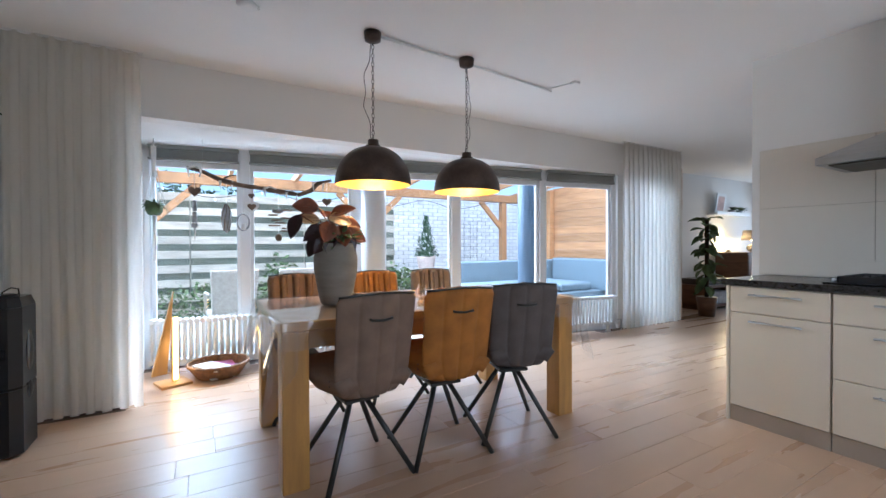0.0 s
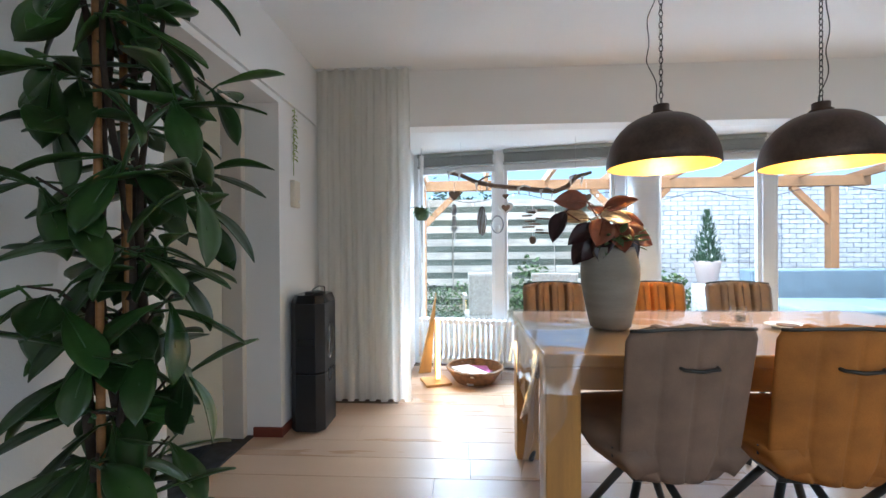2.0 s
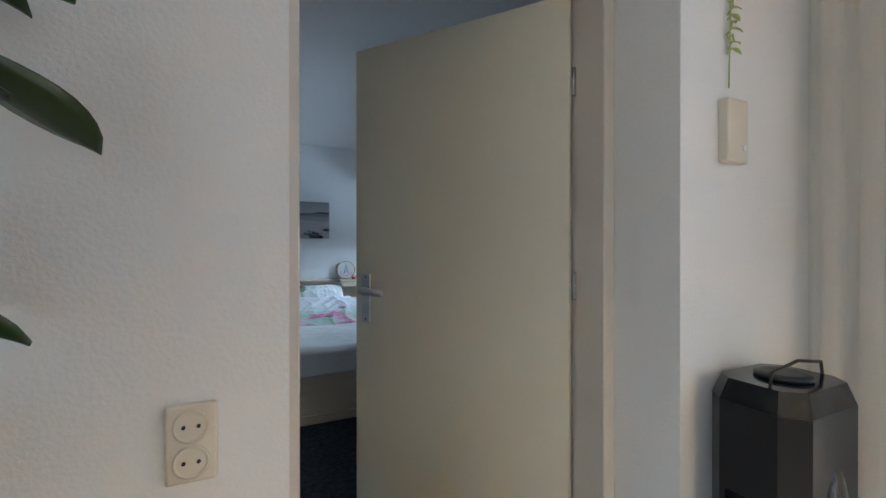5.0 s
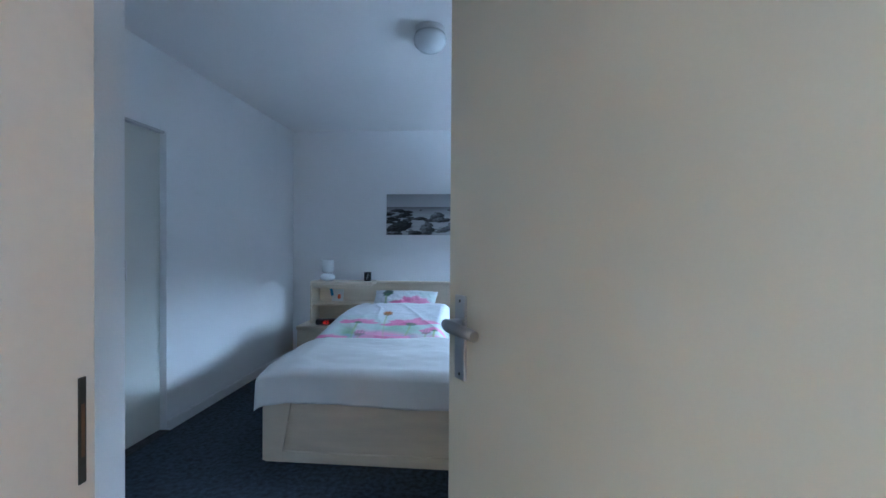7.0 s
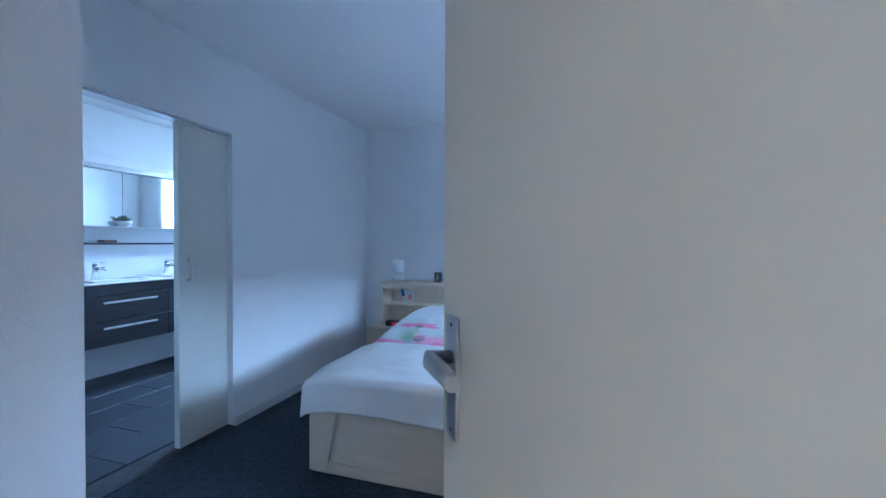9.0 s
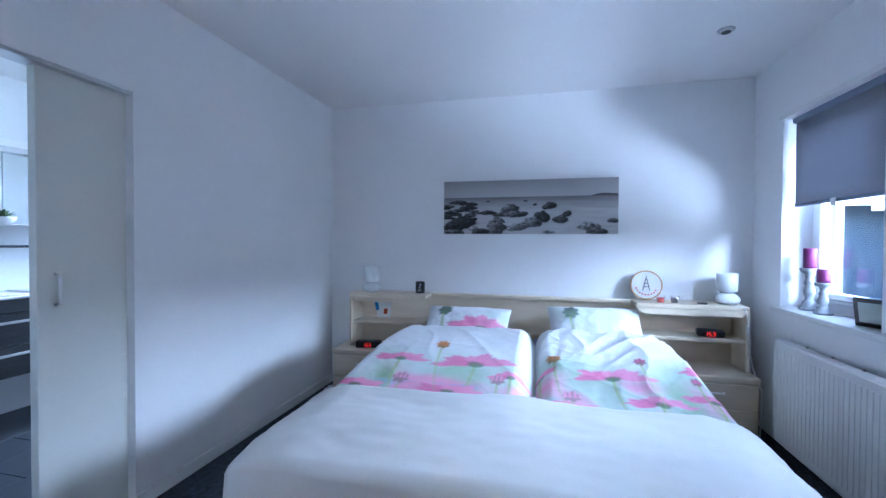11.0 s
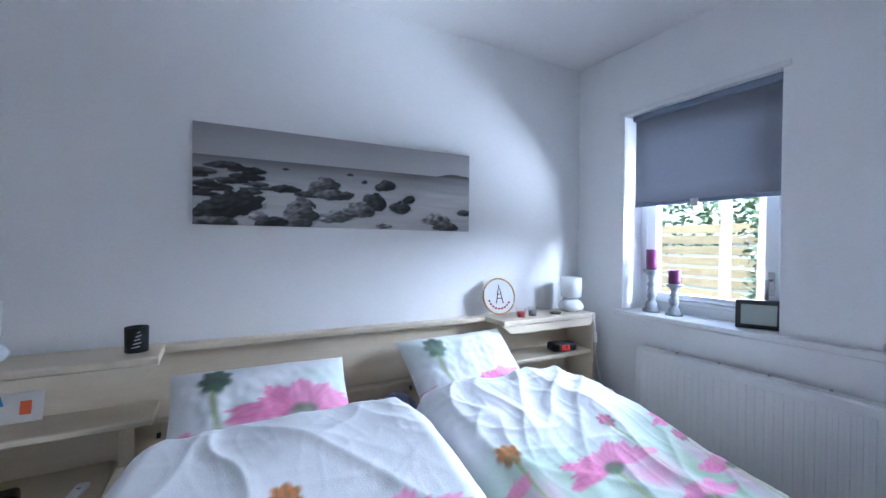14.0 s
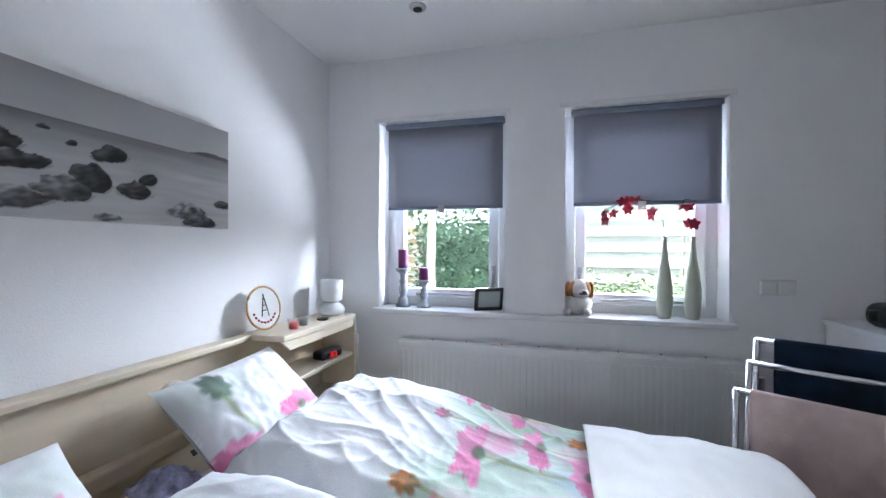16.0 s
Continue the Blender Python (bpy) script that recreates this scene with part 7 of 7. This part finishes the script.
def bottle_vase(x, y, h):
    v = thing("bottle_vase", (x, y, SILL), "tall slim sage-green bottle vase on the sill", "vase", "bottle vases")
    prof = [(0.028, 0), (0.033, 0.01), (0.041, 0.09), (0.041, 0.15), (0.031, 0.24), (0.018, 0.32), (0.012, 0.39), (0.012, h), (0.010, h)]
    part("body", lathe(B(), prof, (x, y, SILL), 28), VASEG, v)
    f = thing("orchid_stem", (x, y, SILL + h), "red artificial orchid spray in the bottle vase", "flower", "orchids")
    d = 1 if y > 1.88 else 0.25
    pts = [(x, y, SILL + 0.36), (x - 0.01, y + 0.01, SILL + h + 0.08), (x - 0.02, y + 0.08 * d, SILL + h + 0.19), (x - 0.04, y + 0.20 * d, SILL + h + 0.19), (x - 0.05, y + 0.32 * d, SILL + h + 0.13)]
    part("stem", tube(B(), pts, 0.0025, 5), LEAFD, f)
    g = random.Random(int(y * 100))
    me = B()
    for a in range(5):
        o = pose(0, 0, 0, 0, 0, a * 72)
        vs = [me.verts.new(o @ Vector(q)) for q in ((0, 0, 0), (0.014, 0.012, 0.004), (0.03, 0.006, 0.002), (0.032, -0.004, 0.0), (0.014, -0.012, 0.004))]
        me.faces.new(vs)
    ball(me, (0, 0, 0.004), 0.005, u=6, v=4)
    me = mesh("blossom", me, ORCHID)
    for k in range(12 if d == 1 else 5):
        t = g.uniform(1.2, 4) if d == 1 else g.uniform(1, 3.6)
        i = min(3, int(t))
        c = Vector(pts[i]).lerp(Vector(pts[i + 1]), t - i)
        o = part("blossom", me, None, f)
        o.matrix_basis = Matrix.Translation(c + Vector((g.uniform(-0.03, 0.03), g.uniform(-0.02, 0.02), g.uniform(-0.06, 0.01)))) @ pose(0, 0, 0, g.uniform(-40, 40), -90 + g.uniform(-40, 40), g.uniform(-40, 40))


bottle_vase(0.83, 1.935, 0.43)
bottle_vase(0.84, 1.80, 0.43)


def glass_lamp(x, y, label):
    l = thing("bedside_lamp", (x, y, 0.815), label, "lamp", "bedside lamps")
    part("base", lathe(B(), [(0.045, 0.816), (0.07, 0.83), (0.076, 0.85), (0.06, 0.875), (0.035, 0.89)], (x, y, 0), 28), OPAL, l)
    part("shade", lathe(B(), [(0.035, 0.891), (0.06, 0.905), (0.063, 1.02), (0.060, 1.02), (0.057, 0.91)], (x, y, 0), 28), OPAL, l)


glass_lamp(0.56, 3.74, "white opal glass lamp on the headboard shelf")
glass_lamp(-1.99, 3.74, "white opal glass lamp on the headboard shelf")
lc = thing("lamp_cable", (0.63, 3.65, 0.6), "white cable with a switch hanging beside the shelf", "cable")
part("cord", tube(B(), [(0.56, 3.66, 0.822), (0.62, 3.625, 0.81), (0.635, 3.62, 0.72), (0.64, 3.615, 0.55), (0.66, 3.6, 0.42), (0.69, 3.56, 0.30), (0.68, 3.55, 0.02)], 0.004, 6), GLOSSW, lc)
part("switch", bx(B(), 0.625, 0.645, 3.608, 3.625, 0.64, 0.70, 0.005), GLOSSW, lc)


def hoop_art():
    x, z = 0.08, 0.925
    h = thing("embroidery_hoop", (x, 3.80, 0.815), "embroidery hoop with a stitched tower and red flowers", "embroidery")
    m = pose(x, 3.815, 0.816 + 0.105, 90 - 10, 0, -6)
    part("hoop", tube(B(), [m @ Vector((0.10 * math.cos(t), 0.10 * math.sin(t), 0)) for t in [i * math.tau / 36 for i in range(37)]], 0.005, 6), OAK, h)
    part("cloth", lathe(B(), [(0.098, -0.001), (0.098, 0.001)], n=36, m=m), PAPER, h)
    b = B()
    for a, c in (((-0.022, -0.04), (-0.004, 0.045)), ((0.022, -0.04), (0.004, 0.045)), ((-0.016, -0.012), (0.016, -0.012)), ((-0.010, 0.012), (0.010, 0.012)), ((0, 0.04), (0, 0.065))):
        tube(b, [m @ Vector((*a, 0.003)), m @ Vector((*c, 0.003))], 0.0022, 5)
    part("stitched_tower", b, BLACK, h)
    g = random.Random(6)
    for k in range(9):
        a = radians(200 + k * 16)
        part("stitched_flower", ball(B(), m @ Vector((0.07 * math.cos(a), 0.07 * math.sin(a), 0.003)), 0.006, u=6, v=4), REDWAX, h)


hoop_art()
for x, y, m_, lab in ((0.145, 3.70, REDWAX, "red tealight candle in clear glass on the shelf"), (0.235, 3.71, GREYWASH, "grey tealight candle in clear glass on the shelf")):
    t = thing("tealight_glass", (x, y, 0.815), lab, "candle", "tealights")
    part("wax", lathe(B(), [(0.020, 0.8165), (0.023, 0.848)], (x, y, 0), 20), m_, t)
    part("glass", lathe(B(), [(0.024, 0.8162), (0.029, 0.865), (0.027, 0.865), (0.0225, 0.8165)], (x, y, 0), 20), GLASS, t)
single("small_dish", lathe(B(), [(0.03, 0.816), (0.032, 0.824), (0.028, 0.822)], (0.40, 3.70, 0), 18), GUNMETAL, "small dark dish on the headboard shelf", "dish")
mg = thing("mug", (-1.58, 3.76, 0.815), "black tin mug with a white letter pattern", "mug")
part("body", lathe(B(), [(0.036, 0.816), (0.037, 0.905), (0.034, 0.905), (0.034, 0.83)], (-1.58, 3.745, 0), 24), BLACK, mg)
b = B()
for k in range(5):
    tube(b, [(-1.59 + 0.004 * k, 3.7075, 0.835 + 0.013 * k), (-1.565 + 0.004 * (k % 2), 3.709, 0.84 + 0.013 * k)], 0.002, 4)
part("white_mark", b, PAPER, mg)
cd = thing("drawn_card", (-1.90, 3.80, 0.6), "white card with a child's blue and orange drawing", "card")
m = pose(-1.91, 3.80, 0.599, -14, 0, 0)
part("card", bx(B(), -0.06, 0.06, -0.001, 0.001, 0, 0.125, 0, 1, m), PAPER, cd)
part("blue_mark", bx(B(), -0.05, -0.02, -0.003, -0.0015, 0.07, 0.15, 0.001, 1, m @ pose(0, 0, 0, 0, -18, 0)), mat("blue_felt", (0.03, 0.22, 0.50), 0.8), cd)
part("orange_mark", bx(B(), 0.0, 0.03, -0.003, -0.0015, 0.025, 0.07, 0.001, 1, m), mat("orange_felt", (0.70, 0.14, 0.05), 0.8), cd)


def alarm_clock(x, y, z, a, w, h, label):
    c = thing("alarm_clock", (x, y, z), label, "alarm clock", "alarm clocks")
    m = pose(x, y, z, 0, 0, a)
    part("case", bx(B(), -w / 2, w / 2, -0.04, 0.04, 0.002, h, 0.014, 3, m), BLACK, c)
    part("display", bx(B(), -0.045, 0.035, -0.043, -0.0395, h * 0.25, h * 0.75, 0.001, 1, m), BLACKG, c)
    b = B()
    for k, segs in enumerate(("bc", "acdfg", "abcdg")):
        ox, s = -0.030 + k * 0.022, 0.0065
        zc = h * 0.5
        for g in segs:
            q = {"a": (0, 2 * s, 1), "d": (0, -2 * s, 1), "g": (0, 0, 1), "b": (s, s, 0), "c": (s, -s, 0), "f": (-s, s, 0), "e": (-s, -s, 0)}[g]
            hx, hz = (s * 0.9, 0.0016) if q[2] else (0.0016, s * 0.9)
            bx(b, ox + q[0] - hx, ox + q[0] + hx, -0.0445, -0.0432, zc + q[1] - hz, zc + q[1] + hz, 0, 1, m)
    part("digits", b, REDDIG, c, "glowing red digits")


alarm_clock(-1.95, 3.60, 0.396, 12, 0.20, 0.055, "black alarm clock with red digits on the nightstand")
alarm_clock(0.45, 3.70, 0.598, -10, 0.16, 0.05, "black alarm clock with red digits on the middle shelf")
rc = thing("remote_control", (-1.72, 3.58, 0.396), "slim white remote control on the nightstand", "remote")
part("case", bx(B(), -0.018, 0.018, -0.07, 0.07, 0.397, 0.413, 0.004, 2, pose(-1.72, 3.60, 0, 0, 0, -8)), GLOSSW, rc)
part("button", lathe(B(), [(0.006, 0.4132), (0.006, 0.415)], (-1.715, 3.63, 0), 10), GREYWASH, rc)
single("cable_tangle", tube(B(), [(-2.30 + 0.05 * math.cos(t * 2.3), 3.66 + 0.05 * math.sin(t * 1.7), 0.012 + 0.012 * (t % 1.5)) for t in [i * 0.35 for i in range(60)]], 0.004, 5), GLOSSW, "tangled white cable on the carpet", "cable")


def towel_rack():
    r = thing("towel_rack", (0.25, 1.5, 0), "chrome three-bar clothes stand at the bed foot", "towel rack")
    bars = ((-0.05, 1.42, 0.68), (0.02, 1.35, 0.77), (0.06, 1.31, 0.85))
    run = Vector((0.25, 0.42, 0))
    side = Vector((-0.70, 0.42, 0))
    for k, (x, y, z) in enumerate(bars):
        near_end = Vector((x, y, z))
        part("rail", tube(B(), [near_end, near_end + run], 0.011, 10), CHROME, r)
        for p in (near_end + run * 0.01, near_end + run * 0.99):
            lean = side * (0.05 + 0.055 * k)
            foot = Vector((p.x, p.y, 0)) + lean
            part("upright", tube(B(), [p + Vector((0, 0, 0.004)), p.lerp(foot + Vector((0, 0, 0.25)), 0.5), foot + Vector((0, 0, 0.25)) - side * 0.01, foot + Vector((0, 0, 0.02))], 0.0115, 10), CHROME, r)
    for t in (0.01, 0.99):
        a = Vector((bars[0][0], bars[0][1], 0.018)) + run * t + side * 0.10
        c = Vector((bars[2][0], bars[2][1], 0.018)) + run * t + side * 0.10
        part("foot_bar", tube(B(), [a, c], 0.012, 8), CHROME, r)

    def towel(name, k, h, m_, label, u0, u1, off):
        x, y, z = bars[k]
        t = thing(name, (x, y, z), label, "towel", "towels")

        def fn(u, v):
            p = Vector((x, y, z)) + run * (u0 + (u1 - u0) * u)
            s = (v - 0.5) * 2
            if abs(s) < 0.06:
                a = s / 0.06 * math.pi / 2
                return p - side * 0.016 * math.sin(a) + Vector((0, 0, 0.016 * math.cos(a)))
            d = (abs(s) - 0.06) / 0.94
            out = math.copysign(0.016 + 0.010 * d + 0.010 * math.sin(u * 16 + s) * d, s)
            return p - side * out - Vector((0, 0, h * d * (1.0 if s < 0 else off)))
        part("fabric", sheet(B(), fn, 36, 44, 0.005), m_, t)
    towel("pink_towel", 0, 0.50, PINKT, "pale pink towel hanging over the chrome bar", 0.07, 0.90, 0.9)
    towel("navy_towel", 2, 0.62, NAVY, "dark navy towel hanging over the chrome bar", 0.05, 0.88, 0.9)


towel_rack()
c = thing("white_dresser", (0.55, 1.0, 0), "white lacquered dresser against the window wall", "dresser")
part("body", bx(B(), 0.38, 0.765, 0.78, 1.27, 0.06, 0.855, 0.003), GLOSSW, c)
part("top", bx(B(), 0.365, 0.768, 0.77, 1.28, 0.856, 0.88, 0.003), GLOSSW, c)
part("plinth", bx(B(), 0.40, 0.76, 0.79, 1.26, 0.004, 0.059), GLOSSW, c)
for k in range(3):
    part("drawer_front", bx(B(), 0.362, 0.379, 0.785, 1.265, 0.075 + k * 0.26, 0.325 + k * 0.26, 0.003), GLOSSW, c)
s = thing("portable_speaker", (0.55, 1.08, 0.88), "rounded black portable speaker on the dresser", "speaker")
part("body", bx(B(), 0.46, 0.62, 0.93, 1.22, 0.8805, 0.985, 0.045, 4), BLACK, s)
part("rim", tube(B(), [(0.54, 1.215, 0.915), (0.54, 1.225, 0.955)], 0.02, 10), GUNMETAL, s)
wall_socket("light_switch", 0.77, 1.46, 1.02, "rocker", 0.15, 0.075, 2, True, "white double switch plate on the wall", "-x")
g = thing("ceiling_lamp", (-0.75, 1.9, CB), "opal glass dome ceiling lamp", "ceiling lamp")
part("mount", lathe(B(), [(0.075, CB - 0.03), (0.08, CB - 0.001)], (-0.75, 1.9, 0), 28), GLOSSW, g)
part("globe", lathe(B(), [(0.02, CB - 0.125), (0.06, CB - 0.112), (0.085, CB - 0.085), (0.09, CB - 0.055), (0.08, CB - 0.031)], (-0.75, 1.9, 0), 32), OPAL, g)
for x, y in ((0.30, 3.13), (-0.02, 1.05)):
    s = thing("ceiling_spot", (x, y, CB), "small recessed steel spotlight in the ceiling", "spotlight", "ceiling spots")
    part("ring", lathe(B(), [(0.025, CB - 0.012), (0.04, CB - 0.006), (0.042, CB - 0.0005)], (x, y, 0), 24), STEEL, s)
    part("lens", lathe(B(), [(0.022, CB - 0.016), (0.022, CB - 0.012)], (x, y, 0), 18), GUNMETAL, s)


# ---- bathroom ----
def bathroom():
    v = thing("bathroom_vanity", (-4.05, 2.75, 0.37), "dark wood wall-hung double washbasin vanity", "vanity")
    x0, x1, y0, y1 = -4.29, -3.80, 2.10, 3.42
    part("carcass", bx(B(), x0, x1 - 0.02, y0, y1, 0.37, 0.855, 0.003), DARKOAK, v)
    for a, c in ((y0 + 0.003, 2.755), (2.761, y1 - 0.003)):
        for z0, z1 in ((0.375, 0.565), (0.571, 0.765)):
            d = part("drawer_front", bx(B(), x1 - 0.019, x1, a, c, z0, z1, 0.002), DARKOAK, v)
            z = z1 - 0.05
            b = bx(B(), x1 + 0.018, x1 + 0.026, a + 0.11, c - 0.11, z - 0.008, z + 0.008, 0.002)
            for y in (a + 0.14, c - 0.14):
                bx(b, x1, x1 + 0.019, y - 0.005, y + 0.005, z - 0.004, z + 0.004)
            part("handle", b, STEEL, d, "brushed steel bar handle")
    part("top_rail", bx(B(), x1 - 0.019, x1, y0 + 0.003, y1 - 0.003, 0.771, 0.853, 0.002), DARKOAK, v)
    w = thing("double_basin", (-4.05, 2.75, 0.856), "white ceramic double washbasin on the vanity", "basin")
    b = bx(B(), x0, x1 + 0.01, y0 - 0.01, y1 + 0.01, 0.856, 0.868, 0.004, 2)
    for c in (2.43, 3.08):
        for q in ((-0.17, -0.155, -0.23, 0.23), (0.155, 0.17, -0.23, 0.23), (-0.155, 0.155, -0.23, -0.215), (-0.155, 0.155, 0.215, 0.23)):
            bx(b, -4.03 + q[0], -4.03 + q[1], c + q[2], c + q[3], 0.868, 0.880, 0.003)
    part("slab", b, GLOSSW, w)
    for c in (2.43, 3.08):
        t = thing("basin_tap", (-4.22, c, 0.868), "chrome single-lever basin tap", "tap", "taps")
        part("body", tube(B(), [(-4.22, c, 0.869), (-4.22, c, 1.0)], [0.024, 0.021], 14), CHROME, t)
        part("spout", tube(B(), [(-4.22, c, 0.955), (-4.10, c, 0.965), (-4.09, c, 0.945)], [0.016, 0.012, 0.011], 10), CHROME, t)
        part("lever", bx(B(), -4.23, -4.11, c - 0.016, c + 0.016, 1.004, 1.016, 0.005, 2), CHROME, t)
    m = thing("mirror_cabinet", (-4.2, 2.75, 1.3), "mirrored wall cabinet above the washbasins", "mirror cabinet")
    part("carcass", bx(B(), -4.29, -4.15, 1.55, 3.45, 1.32, 1.90, 0.002), GLOSSW, m)
    for a, c in ((1.552, 2.60), (2.604, 3.448)):
        part("mirror_door", bx(B(), -4.149, -4.13, a, c, 1.322, 1.80, 0.002), MIRROR, m)
    part("light_pelmet", bx(B(), -4.149, -4.09, 1.55, 3.45, 1.802, 1.84, 0.003), STEEL, m)
    s = single("wall_ledge", bx(B(), -4.30, -4.17, 1.5, 3.45, 1.165, 1.182, 0.002), DARKOAK, "thin dark wall shelf under the mirror", "shelf")
    p = thing("succulent", (-4.1, 2.52, 1.32), "small succulent in a white bowl", "plant")
    p.matrix_basis = Matrix.Translation((-4.10, 2.57, 1.32))
    part("ledge", bx(B(), -4.129, -4.04, 2.48, 2.68, 1.316, 1.322, 0.002), GLOSSW, p)
    part("bowl", lathe(B(), [(0.03, 1.3225), (0.06, 1.35), (0.062, 1.37), (0.055, 1.37)], (-4.085, 2.58, 0), 20), GLOSSW, p)
    me = leaf_mesh("leaf", 0.06, 0.012, LEAFY, 0.2, 0.2, 4, 2)
    for k in range(20):
        o = part("leaf", me, None, p)
        o.matrix_basis = Matrix.Translation((-4.085, 2.58, 1.37)) @ pose(0, 0, 0, 0, -20 - 12 * (k % 5), k * 37)
    single("soap_dish", bx(B(), -4.27, -4.19, 2.48, 2.60, 1.183, 1.205, 0.008, 2), BROWNWOOD, "brown soap dish on the wall shelf", "soap dish")
    single("soap_dispenser", lathe(B(), [(0.03, 0.869), (0.03, 0.99), (0.01, 1.0), (0.01, 1.03)], (-4.20, 3.26, 0), 16), GLOSSW, "white soap dispenser on the basin", "dispenser")
    d = thing("wall_socket", (-4.30, 1.85, 1.05), "white wall socket on the bathroom tiles", "socket")
    part("plate", bx(B(), -4.30, -4.29, 2.02, 2.10, 1.02, 1.10, 0.003), GLOSSW, d)
    me = mesh("floor_tile", bx(B(), -0.148, 0.148, -0.298, 0.298, -0.007, 0.003, 0.002), TILEG)
    for i in range(7):
        for j in range(8):
            x, y = -4.25 + i * 0.3, 0.35 + j * 0.6 + (0.3 if i % 2 else 0)
            if x < -2.55 and 0.55 < y < 4.0:
                part("floor_tile", me, None, floor_bath).location = (x, y, 0)


bathroom()


# ---- laminate planks ----
def planks():
    rng = random.Random(1)
    w, L = 0.193, 1.38
    cache = {}
    for i in range(30):
        x0 = -4.02 + i * w
        off = rng.uniform(0, L)
        y = -0.05
        first = True
        while y > -12.1:
            y1 = max(-12.2, y - (off if first else L))
            first = False
            a, c = y1, y
            if x0 + w > 0.75 and y1 < -6.4:
                c = min(c, -7.72)
            elif x0 + w > 0.75:
                a, c = max(a, (x0 + w - 1.922) / 0.192 if x0 + w < 1.75 else 9), min(c, -0.95)
            if 0.70 < x0 + w <= 0.80 and y1 > -6.4:
                a, c = max(a, -6.2), min(c, -0.40)
            if c - a > 0.05 and x0 < 1.5 - 0.0:
                k = round(c - a, 3)
                if k not in cache:
                    cache[k] = mesh("plank", bx(B(), 0.0006, w - 0.0006, 0.0006, k - 0.0006, -0.011, 0.0, 0.0012), PLANK)
                part("plank", cache[k], None, floor_living).location = (x0, a, 0)
            y = y1


planks()
